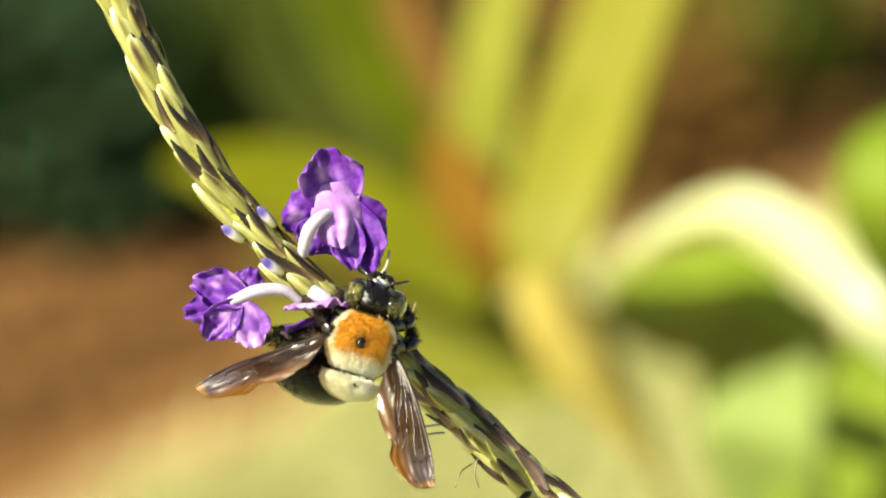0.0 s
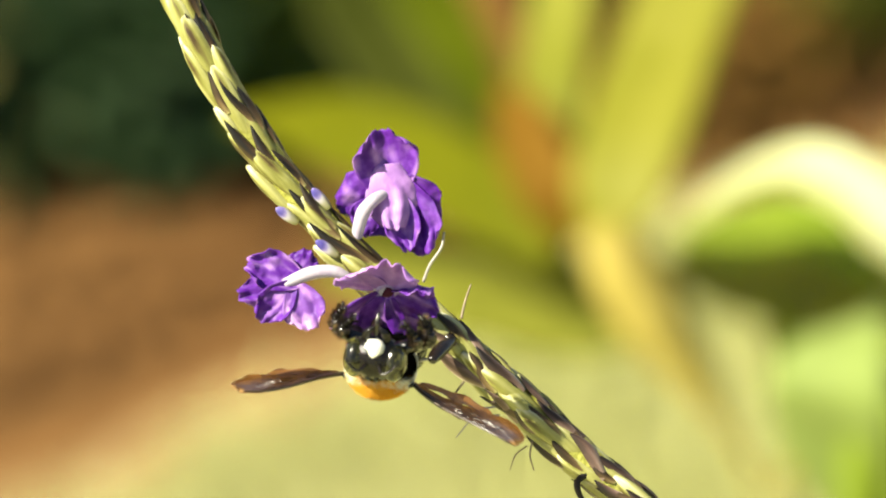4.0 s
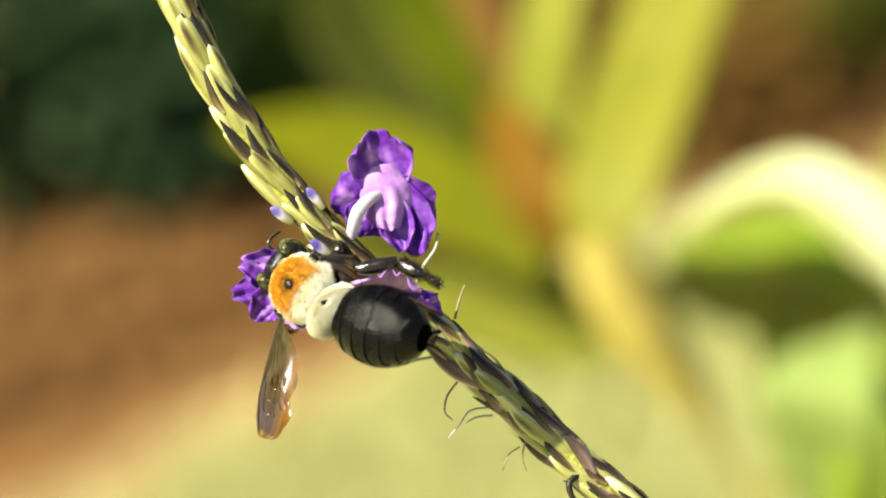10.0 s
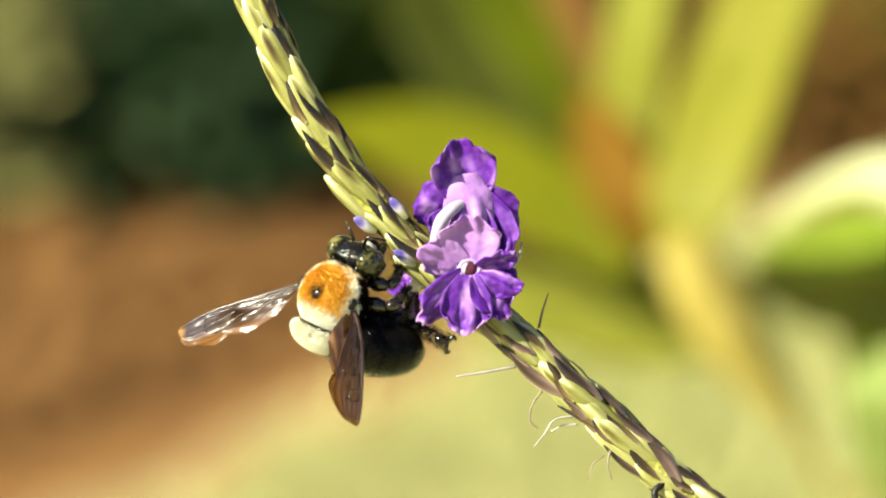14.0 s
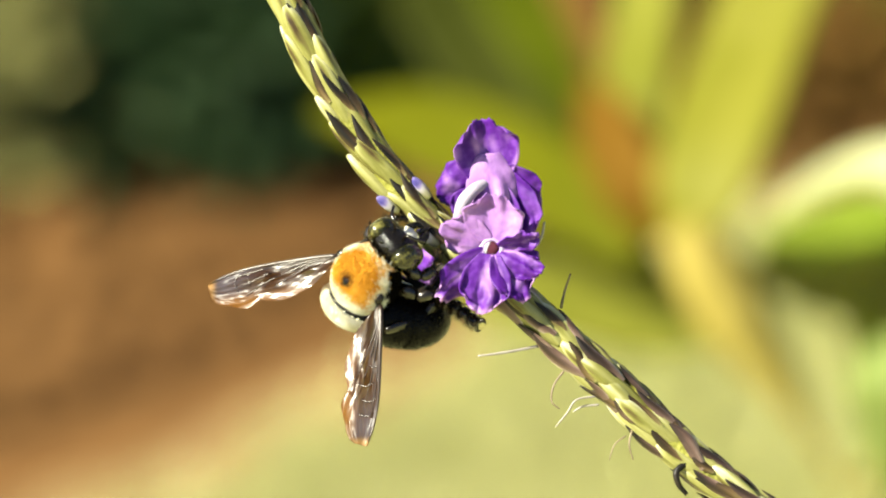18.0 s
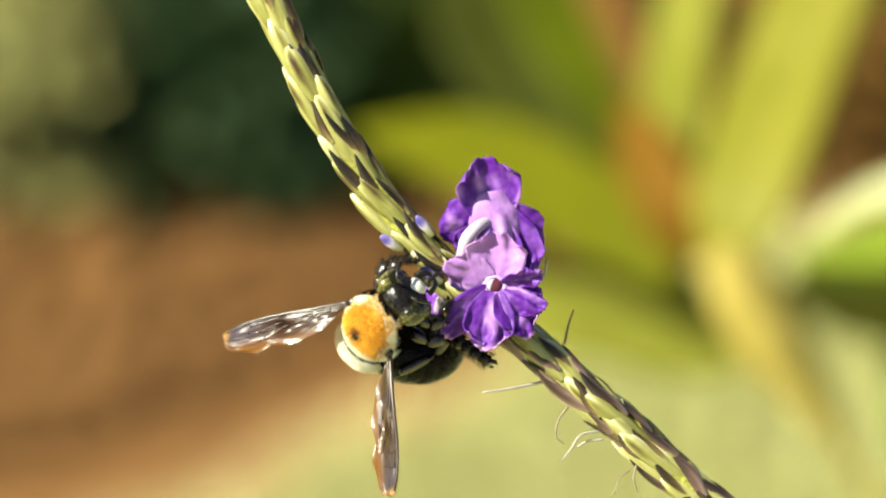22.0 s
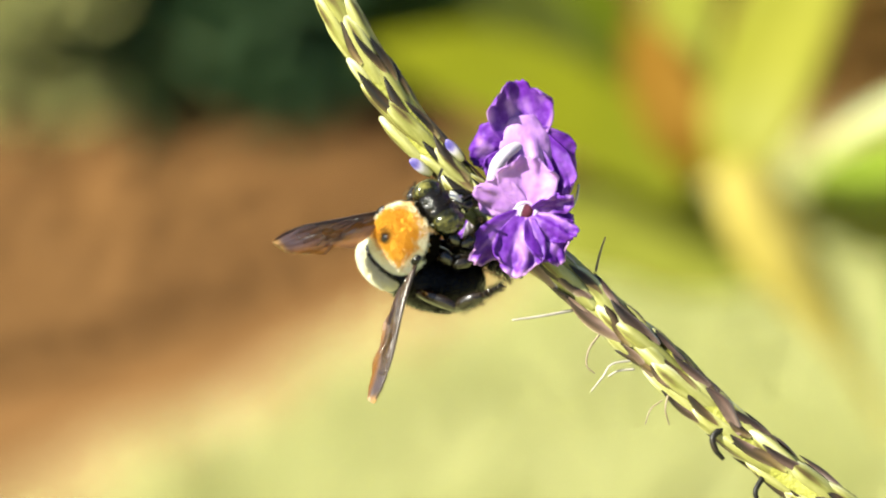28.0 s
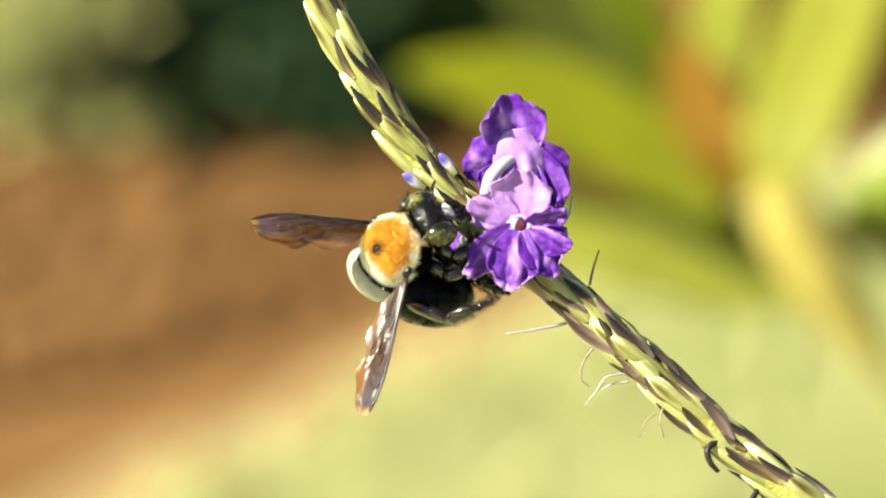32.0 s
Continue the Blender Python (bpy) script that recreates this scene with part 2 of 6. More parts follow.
M_PETAL = petal_skin()
M_THROAT = material("flower_throat", [(0.030, 0.006, 0.014), (0.070, 0.018, 0.030)], 0.8, 900.0, spec=0.05)
M_THROAT_RIM = material("throat_rim", [(0.2200, 0.1400, 0.3400), (0.3400, 0.2500, 0.4200)], 0.5, 900.0)
M_STYLE = material("dry_style", [(0.0845, 0.0581, 0.0317), (0.1796, 0.1374, 0.0845)], 0.6, 900.0)
M_STYLE_PALE = material("pale_style", [(0.1665, 0.1479, 0.1257), (0.2293, 0.2108, 0.1849)], 0.5, 900.0)

M_BLACK = material("black_chitin", [(0.0015, 0.0015, 0.0015), (0.0060, 0.0045, 0.0035)], 0.16, 500.0, 0.6, 0.0002, spec=0.2)
M_TERGITE = material("abdomen_chitin", [(0.0008, 0.0008, 0.0008), (0.0022, 0.0020, 0.0018)], 0.16, 500.0, 0.6, 0.0003, spec=0.08)
M_ORANGE = material("orange_fuzz", [(0.3370, 0.1382, 0.0100), (0.4718, 0.2255, 0.0179), (0.5392, 0.3128, 0.0498)], 0.75, 350.0, spec=0.15)
M_CREAM = material("cream_fuzz", [(0.4632, 0.4161, 0.2459), (0.6022, 0.5742, 0.4305), (0.6562, 0.6657, 0.6148)], 0.75, 350.0, spec=0.15)
M_BROWNFUZZ = material("brown_fuzz", [(0.06, 0.022, 0.004), (0.16, 0.06, 0.008)], 0.75, 350.0, spec=0.1)
M_DARKFUZZ = material("black_fuzz", [(0.0011, 0.0009, 0.0008), (0.0044, 0.0034, 0.0019)], 0.85, 600.0, spec=0.02)
M_EYE = material("compound_eye", [(0.0025, 0.0025, 0.0008), (0.0120, 0.0115, 0.0028), (0.1050, 0.0970, 0.0260)], 0.13, 420.0, 0.4, 0.0001, spec=0.35, spread=(0.42, 0.66))
M_FACE = material("ivory_face", [(0.3600, 0.3500, 0.2900), (0.5000, 0.4900, 0.4400)], 0.35, 700.0)
M_VEIN = material("wing_vein", [(0.0089, 0.0044, 0.003), (0.0296, 0.0133, 0.0059)], 0.35, 900.0)
M_LEG = material("leg_chitin", [(0.0015, 0.0013, 0.001), (0.010, 0.006, 0.003)], 0.22, 900.0, 0.4, 0.0001, spec=0.45)
M_LEGHAIR = material("leg_hair", [(0.004, 0.003, 0.002), (0.012, 0.008, 0.004), (0.16, 0.10, 0.04)], 0.6, 900.0, spec=0.1, spread=(0.4, 0.66))


def membrane():
    """Smoky wing film: silvery glints on its waves near the root, blue-black outwards, amber towards the rear edge and the tip."""
    m = material("wing_film", [(0.004, 0.002, 0.001), (0.012, 0.006, 0.002), (0.060, 0.026, 0.005)], 0.38, 300.0, 0.5, 0.0005, through_light=0.22, fine=420.0, spec=0.9, spread=(0.34, 0.72), stretch=(0.35, 1, 1))
    nt = m.node_tree
    n, l = nt.nodes, nt.links
    bs = n["Principled BSDF"]
    bs.inputs["IOR"].default_value = 1.75
    tc = n.new("ShaderNodeTexCoord")
    sep = n.new("ShaderNodeSeparateXYZ")
    l.new(tc.outputs["Object"], sep.inputs[0])

    def reach(axis, lo, hi):
        r = n.new("ShaderNodeMapRange")
        r.interpolation_type = 'SMOOTHSTEP'
        r.inputs["From Min"].default_value, r.inputs["From Max"].default_value = lo, hi
        l.new(sep.outputs[axis], r.inputs["Value"])
        return r.outputs[0]

    outer, rear, tip = reach("X", 0.0080, 0.0125), reach("Y", -0.0016, -0.0034), reach("X", 0.0148, 0.0159)
    colour = bs.inputs["Base Color"].links[0].from_socket
    for fac, tone in ((outer, (0.024, 0.024, 0.036, 1)), (rear, (0.085, 0.036, 0.006, 1)), (tip, (0.240, 0.140, 0.055, 1))):
        mix = n.new("ShaderNodeMixRGB")
        l.new(fac, mix.inputs["Fac"])
        l.new(colour, mix.inputs["Color1"])
        mix.inputs["Color2"].default_value = tone
        colour = mix.outputs[0]
    l.new(colour, bs.inputs["Base Color"])
    dull = n.new("ShaderNodeMath")
    dull.operation = 'MULTIPLY_ADD'
    dull.inputs[1].default_value, dull.inputs[2].default_value = -0.46, 0.60
    l.new(outer, dull.inputs[0])
    l.new(dull.outputs[0], bs.inputs["Specular IOR Level"])
    # the film waves between the veins
    cells = n.new("ShaderNodeTexNoise")
    cells.inputs["Scale"].default_value = 520.0
    cells.inputs["Detail"].default_value = 2.5
    squash = n.new("ShaderNodeMapping")
    squash.inputs["Scale"].default_value = (0.30, 1, 1)
    l.new(tc.outputs["Object"], squash.inputs["Vector"])
    l.new(squash.outputs[0], cells.inputs["Vector"])
    tilt = n.new("ShaderNodeVectorMath")
    tilt.operation = 'MULTIPLY_ADD'
    tilt.inputs[1].default_value = (4.2, 4.2, 4.2)
    geo = n.new("ShaderNodeNewGeometry")
    base = n.new("ShaderNodeVectorMath")
    base.operation = 'SUBTRACT'
    base.inputs[1].default_value = (2.1, 2.1, 2.1)
    l.new(geo.outputs["Normal"], base.inputs[0])
    l.new(cells.outputs["Color"], tilt.inputs[0])
    l.new(base.outputs[0], tilt.inputs[2])
    unit = n.new("ShaderNodeVectorMath")
    unit.operation = 'NORMALIZE'
    l.new(tilt.outputs[0], unit.inputs[0])
    relief = bs.inputs["Normal"].links[0].from_node
    l.new(unit.outputs[0], relief.inputs["Normal"])
    thin = next(x for x in n if x.type == 'BSDF_TRANSLUCENT')
    warm = n.new("ShaderNodeMixRGB")
    warm.inputs["Fac"].default_value = 0.6
    l.new(colour, warm.inputs["Color1"])
    warm.inputs["Color2"].default_value = (0.34, 0.130, 0.016, 1)
    l.new(warm.outputs[0], thin.inputs["Color"])
    clear = n.new("ShaderNodeBsdfTransparent")
    clear.inputs["Color"].default_value = (0.70, 0.38, 0.10, 1)
    ms = n.new("ShaderNodeMixShader")
    ms.inputs[0].default_value = 0.10
    last = n["Material Output"].inputs["Surface"].links[0].from_socket
    l.new(last, ms.inputs[1])
    l.new(clear.outputs[0], ms.inputs[2])
    l.new(ms.outputs[0], n["Material Output"].inputs["Surface"])
    return m


M_WING = membrane()


# ---- mesh helpers ----
def part(name, bm, mat, parent=None, label="", smooth=True):
    me = bpy.data.meshes.new(name)
    bm.to_mesh(me)
    bm.free()
    return part_of(name, me, mat, parent, label, smooth)


def part_of(name, me, mat, parent=None, label="", smooth=True):
    for mm in (mat if isinstance(mat, (list, tuple)) else [mat]):
        me.materials.append(mm)
    if smooth:
        me.polygons.foreach_set("use_smooth", [True] * len(me.polygons))
    ob = new(name, me)
    ob.parent = parent
    return tagged(ob, label)


def mesh_from(name, verts, faces):
    me = bpy.data.meshes.new(name)
    me.from_pydata([tuple(v) for v in verts], [], faces)
    me.validate()
    return me


def spline(points, n):
    """Catmull-Rom through points, n samples."""
    p = [Vector(q) for q in points]
    p = [p[0] * 2 - p[1]] + p + [p[-1] * 2 - p[-2]]
    out = []
    segs = len(p) - 3
    for i in range(n):
        s = i / (n - 1) * segs
        k = min(int(s), segs - 1)
        t = s - k
        a, b, c, d = p[k:k + 4]
        out.append(0.5 * ((2 * b) + (c - a) * t + (2 * a - 5 * b + 4 * c - d) * t * t + (3 * b - a - 3 * c + d) * t ** 3))
    return out


def tube(points, radii, sides=8, n=None, flat=1.0):
    """A bmesh tube along a smooth line; radii spread evenly over it."""
    n = n or len(points) * 4
    path = spline(points, n)
    bm = bmesh.new()
    rings = []
    side = None
    for i, p in enumerate(path):
        t = (path[min(i + 1, n - 1)] - path[max(i - 1, 0)]).normalized()
        if side is None:
            side = t.orthogonal().normalized()
        side = (side - t * side.dot(t)).normalized()
        other = t.cross(side)
        s = i / (n - 1) * (len(radii) - 1)
        k = min(int(s), len(radii) - 2)
        r = radii[k] + (radii[k + 1] - radii[k]) * (s - k)
        rings.append([bm.verts.new(p + side * (r * math.cos(2 * math.pi * j / sides)) + other * (r * flat * math.sin(2 * math.pi * j / sides))) for j in range(sides)])
    for a, b in zip(rings, rings[1:]):
        for j in range(sides):
            bm.faces.new((a[j], a[(j + 1) % sides], b[(j + 1) % sides], b[j]))
    bm.faces.new(rings[0][::-1])
    bm.faces.new(rings[-1])
    return bm


def ellipsoid(centre, radii, u=24, v=14, rough=0.0, seed=0.0):
    bm = bmesh.new()
    bmesh.ops.create_uvsphere(bm, u_segments=u, v_segments=v, radius=1.0)
    for w in bm.verts:
        p = Vector(w.co)
        if rough:
            p *= 1 + rough * noise.noise(p * 2.3 + Vector((seed, seed, seed)))
        w.co = Vector((p.x * radii[0], p.y * radii[1], p.z * radii[2])) + Vector(centre)
    return bm


def join(*bms):
    out = bmesh.new()
    for b in bms:
        me = bpy.data.meshes.new("tmp")
        b.to_mesh(me)
        out.from_mesh(me)
        b.free()
        bpy.data.meshes.remove(me)
    return out


# ---- ground ----
def ground_sheet():
    n = 60
    xs = [((i / n * 2 - 1) ** 3) * 400 for i in range(n + 1)]
    ys = [((i / n * 2 - 1) ** 3) * 400 + 4 for i in range(n + 1)]
    verts = [(x, y, 0.0 if abs(y) < 8 else 0.15 * noise.noise(Vector((x * 0.05, y * 0.05, 0)))) for y in ys for x in xs]
    faces = [(j * (n + 1) + i, j * (n + 1) + i + 1, (j + 1) * (n + 1) + i + 1, (j + 1) * (n + 1) + i) for j in range(n) for i in range(n)]
    tagged(part_of("ground", mesh_from("ground", verts, faces), M_GRASS), "sunlit yellow-green lawn around the planting bed", "lawn", kind="structure")


def mulch_bed():
    """A raised bed of bark mulch beyond the lawn, with an uneven edge."""
    near = spline([Vector((-7.0, 0.2, 0)), Vector((-3.0, 0.9, 0)), (-0.604, 1.384, 0), (-0.358, 1.475, 0), (-0.198, 1.612, 0), (-0.099, 1.704, 0), (-0.005, 1.788, 0), (0.061, 1.848, 0), (0.204, 1.931, 0), (0.527, 2.006, 0), (1.250, 2.084, 0), Vector((3.5, 3.2, 0)), Vector((7.5, 3.8, 0))], 110)
    bm = bmesh.new()
    cols = []
    for i, p in enumerate(near):
        col = []
        for j in range(14):
            f = j / 13
            x, y = p.x * (1 + f * 0.5), p.y + f * (7.5 - p.y)
            e = 0.02 * noise.noise(Vector((p.x * 18, 0, 0))) * (1 - f)
            h = 0.006 + 0.012 * min(1, f * 9) + 0.008 * noise.noise(Vector((x * 9, y * 9, 1))) * min(1, f * 12)
            col.append(bm.verts.new((x, y + e, h)))
        cols.append(col)
    for a, b in zip(cols, cols[1:]):
        for j in range(13):
            bm.faces.new((a[j], b[j], b[j + 1], a[j + 1]))
    return tagged(part("ground_bed", bm, M_MULCH), "brown bark mulch bed behind the lawn", "mulch bed", kind="structure")


def sandy_strip():
    """Bare sandy soil where the lawn thins out beside the bed."""
    near = spline([(-0.587, 1.311, 0), (-0.348, 1.397, 0), (-0.191, 1.519, 0), (-0.089, 1.622, 0), (0.011, 1.725, 0)], 40)
    far = spline([(-0.607, 1.397, 0), (-0.360, 1.489, 0), (-0.199, 1.625, 0), (-0.100, 1.717, 0), (0.001, 1.802, 0)], 40)
    bm = bmesh.new()
    cols = [[bm.verts.new((a.x + (c.x - a.x) * q / 6 + 0.012 * noise.noise(a * 16), a.y + (c.y - a.y) * q / 6 + 0.012 * noise.noise(c * 18), 0.004)) for q in range(7)] for a, c in zip(near, far)]
    for a, c in zip(cols, cols[1:]):
        for q in range(6):
            bm.faces.new((a[q], c[q], c[q + 1], a[q + 1]))
    tagged(part("ground_soil", bm, M_SOIL), "bare sandy soil beside the mulch bed", "soil", kind="structure")


def grass_blades():
    rnd = random.Random(4)
    verts, faces = [], []
    edge_a, edge_b = Vector((-0.193, 1.540, 0)), Vector((0.011, 1.731, 0))
    bed_a, bed_b = Vector((0.006, 1.813, 0)), Vector((0.203, 1.919, 0))
    middle = Vector((0.006, 1.652, 0))
    for _ in range(24000):
        wide = rnd.random() < 0.35
        x, y = middle.x + rnd.gauss(0, 0.9 if wide else 0.16), middle.y + rnd.gauss(0, 0.7 if wide else 0.16)
        f = (x - edge_a.x) / (edge_b.x - edge_a.x)
        q = (x - bed_a.x) / (bed_b.x - bed_a.x)
        if (f < 1 and y > edge_a.y + (edge_b.y - edge_a.y) * f + rnd.gauss(0, 0.02)) or y > bed_a.y + (bed_b.y - bed_a.y) * q:
            continue
        h, w, a = rnd.uniform(0.012, 0.035), rnd.uniform(0.0012, 0.0025), rnd.uniform(0, 6.28)
        dx, dy = math.cos(a) * w, math.sin(a) * w
        lx, ly = rnd.uniform(-0.015, 0.015), rnd.uniform(-0.015, 0.015)
        k = len(verts)
        verts += [(x - dx, y - dy, -0.005), (x + dx, y + dy, -0.005), (x + dx * 0.7 + lx * 0.4, y + dy * 0.7 + ly * 0.4, h * 0.6), (x - dx * 0.7 + lx * 0.4, y - dy * 0.7 + ly * 0.4, h * 0.6), (x + lx, y + ly, h)]
        faces += [(k, k + 1, k + 2, k + 3), (k + 3, k + 2, k + 4)]
    tagged(part_of("grass", mesh_from("grass", verts, faces), M_BLADE), "short dry yellow-green grass blades on the lawn", "grass", kind="stuff")


def bark_chips():
    rnd = random.Random(6)
    verts, faces = [], []
    near_a, near_b = Vector((-0.199, 1.632, 0)), Vector((0.204, 1.931, 0))
    low, high = Vector((-0.326, 1.622, 0)), Vector((0.508, 2.508, 0))
    for _ in range(3600):
        x, y = rnd.uniform(low.x, high.x), rnd.uniform(low.y, high.y)
        if y < near_a.y + (near_b.y - near_a.y) * (x - near_a.x) / (near_b.x - near_a.x) + 0.05:
            continue
        a, s, t = rnd.uniform(0, 6.28), rnd.uniform(0.004, 0.012), rnd.uniform(0.0015, 0.004)
        m = pose(x, y, 0.019, rnd.uniform(-12, 12), rnd.uniform(-12, 12), math.degrees(a))
        k = len(verts)
        verts += [m @ Vector((sx * s * (1 if sz < 0 else 0.8), sy * s * 0.45, sz * t)) for sz in (-1, 1) for sx, sy in ((-1, -1), (1, -1), (1.1, 1), (-0.9, 1))]
        faces += [(k, k + 3, k + 2, k + 1), (k + 4, k + 5, k + 6, k + 7)] + [(k + i, k + (i + 1) % 4, k + 4 + (i + 1) % 4, k + 4 + i) for i in range(4)]
    tagged(part_of("bark_chips", mesh_from("bark_chips", verts, faces), M_CHIP, smooth=False), "loose brown bark chips on the bed", "mulch", kind="stuff")


# ---- shrubs behind ----
def shrub(x, y, width, height, seed, leaf=0.05, count=2600, mat=None, label=""):
    rnd = random.Random(seed)
    root = new("shrub")
    root.matrix_world = pose(x, y, 0)
    stems = []
    for i in range(6):
        a = i * 1.05 + rnd.uniform(-0.3, 0.3)
        r = width * rnd.uniform(0.15, 0.32)
        stems.append(tube([(0.01 * math.cos(a), 0.01 * math.sin(a), -0.01), (r * 0.4 * math.cos(a), r * 0.4 * math.sin(a), height * 0.35), (r * math.cos(a), r * math.sin(a), height * 0.85)], [0.008, 0.005, 0.002], 6, 8))
    part("trunk", join(*stems), M_BARK, root)
    verts, faces = [], []
    clumps = []
    for _ in range(46):
        a, q, h = rnd.uniform(0, 6.28), math.sqrt(rnd.random()), rnd.random()
        r = width * 0.5 * q * (1 - 0.35 * abs(h - 0.45))
        clumps.append((r * math.cos(a), r * math.sin(a), height * (0.06 + 0.9 * h)))
    for i in range(count):
        c = rnd.choice(clumps)
        s = width * 0.14
        p = Vector((c[0] + rnd.gauss(0, s), c[1] + rnd.gauss(0, s), max(0.012, c[2] + rnd.gauss(0, s))))
        m = Matrix.Translation(p) @ Euler((rnd.uniform(-1, 1), rnd.uniform(-1, 1), rnd.uniform(0, 6.28))).to_matrix().to_4x4()
        L = leaf * rnd.uniform(0.7, 1.4)
        k = len(verts)
        verts += [m @ Vector(v) for v in ((0, 0, 0), (L * 0.5, L * 0.26, L * 0.06), (L * 1.1, 0, -L * 0.08), (L * 0.5, -L * 0.26, L * 0.06))]
        faces += [(k, k + 1, k + 2), (k, k + 2, k + 3)]
    part_of("crown", mesh_from("crown", verts, faces), mat or M_SHRUB, root)
    return tagged(root, label or "dense green shrub on the mulch bed, shade in its dark colour", "shrub", "shrubs behind the bed")


# ---- strap-leaved plant ----
def strap(parent, points, widths, mat, fold=0.25, facing=(0, -1, 0.2), wave=0.0, label="", name="leaf"):
    """A long leaf: a tapering folded blade with a raised midrib."""
    n, m = 40, 10
    path = spline(points, n)
    bm = bmesh.new()
    rows = []
    for i, p in enumerate(path):
        t = (path[min(i + 1, n - 1)] - path[max(i - 1, 0)]).normalized()
        side = t.cross(Vector(facing)).normalized()
        nor = side.cross(t).normalized()
        s = i / (n - 1) * (len(widths) - 1)
        k = min(int(s), len(widths) - 2)
        w = widths[k] + (widths[k + 1] - widths[k]) * (s - k)
        row = []
        for j in range(m + 1):
            v = j / m * 2 - 1
            lift = fold * abs(v) * w * 0.5 + wave * w * 0.2 * math.sin(i * 0.55 + v * 2) * abs(v)
            row.append(bm.verts.new(p + side * (v * w * 0.5) + nor * lift))
        rows.append(row)
    for a, b in zip(rows, rows[1:]):
        for j in range(m):
            bm.faces.new((a[j], a[j + 1], b[j + 1], b[j]))
    ob = part(name, bm, mat, parent, label)
    sol = ob.modifiers.new("thickness", 'SOLIDIFY')
    sol.thickness = 0.0012
    return ob


def strap_plant():
    root = new("strap_leaved_plant")
    root.matrix_world = pose(0.0907, 0.5090, 0)
    inv = root.matrix_world.inverted()

    def loc(*pts):
        return [inv @ Vector(p) for p in pts]

    part("stalk", tube(loc((0.0907, 0.5090, -0.02), (0.0857, 0.5090, 0.3213), (0.0907, 0.5107, 0.6425), (0.0846, 0.5191, 0.6582), (0.0766, 0.5263, 0.6716), (0.0691, 0.5321, 0.6823), (0.0611, 0.5379, 0.6929), (0.0542, 0.5433, 0.7030), (0.0499, 0.5481, 0.7120)), [0.0014, 0.0008, 0.0008, 0.0008, 0.0016, 0.0055, 0.0092, 0.0092, 0.0060], 12, 48, 0.8), M_STALK, root, "pale yellow fleshy stalk")
    strap(root, loc((0.0486, 0.5458, 0.7075), (0.0528, 0.5522, 0.7198), (0.0602, 0.5703, 0.7333), (0.0712, 0.6084, 0.7419), (0.0830, 0.6573, 0.7497), (0.0963, 0.7294, 0.7587)), [0.0092, 0.0229, 0.0269, 0.0295, 0.0282, 0.0039], M_STRAP, fold=0.12, facing=(-0.45, -0.8, 0.35), label='upright yellow-green blade')
    strap(root, loc((0.0427, 0.5743, 0.6968), (0.0387, 0.5834, 0.7140), (0.0397, 0.6013, 0.7268), (0.0448, 0.6387, 0.7337), (0.0531, 0.6992, 0.7419)), [0.0053, 0.0139, 0.0179, 0.0198, 0.0026], M_STRAP_MID, fold=0.15, facing=(-0.4, -0.8, 0.3), label='narrow pale upright blade')
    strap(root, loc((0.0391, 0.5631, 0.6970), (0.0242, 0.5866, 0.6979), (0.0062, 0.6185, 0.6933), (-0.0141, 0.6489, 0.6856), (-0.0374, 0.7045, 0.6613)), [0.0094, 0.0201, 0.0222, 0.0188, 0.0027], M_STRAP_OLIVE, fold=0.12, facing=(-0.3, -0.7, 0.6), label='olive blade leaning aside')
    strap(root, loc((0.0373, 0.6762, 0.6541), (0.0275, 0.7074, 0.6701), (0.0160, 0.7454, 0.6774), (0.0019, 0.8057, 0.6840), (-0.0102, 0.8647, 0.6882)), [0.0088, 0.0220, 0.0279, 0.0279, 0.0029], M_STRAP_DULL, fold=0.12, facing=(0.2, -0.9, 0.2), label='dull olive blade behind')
    strap(root, loc((0.0213, 0.7299, 0.6264), (0.0071, 0.7611, 0.6422), (-0.0046, 0.7891, 0.6519), (-0.0228, 0.8414, 0.6648)), [0.0090, 0.0255, 0.0300, 0.0030], M_STRAP_SHADE, fold=0.12, facing=(0.3, -0.9, 0.1), label='blade behind with shade in its dark green colour')
    # this blade and the next are added in place of shaded grass
    strap(root, loc((-0.0162, 0.6743, 0.6479), (0.0089, 0.6528, 0.6510), (0.0277, 0.6249, 0.6634), (0.0379, 0.6067, 0.6722), (0.0469, 0.5964, 0.6746)), [0.0041, 0.0204, 0.0259, 0.0191, 0.0027], M_STRAP_UNDERSHADE, fold=0.12, facing=(0.3, -0.8, 0.1), label='added olive blade standing for shade below the plant')
    strap(root, loc((-0.0162, 0.6597, 0.6414), (0.0087, 0.6385, 0.6454), (0.0327, 0.6103, 0.6573), (0.0481, 0.5911, 0.6646), (0.0608, 0.5793, 0.6642)), [0.0041, 0.0162, 0.0243, 0.0203, 0.0027], M_STRAP_SHADE_FADE, fold=0.12, facing=(0.2, -0.8, 0.2), label='added light green blade fading that shade into the lawn')
    strap(root, loc((0.0603, 0.5290, 0.7191), (0.0663, 0.4882, 0.7492), (0.0746, 0.4553, 0.7731), (0.0839, 0.4296, 0.7891), (0.0923, 0.4096, 0.7945), (0.0986, 0.3882, 0.7970), (0.1062, 0.3746, 0.7931), (0.1162, 0.3684, 0.7817)), [0.0028, 0.0066, 0.0088, 0.0097, 0.0097, 0.0095, 0.0091, 0.0034], M_STRAP_TOPLIT, fold=0.2, facing=(-0.2, -0.55, 0.85), label='arching blade with light from above in its pale colour')
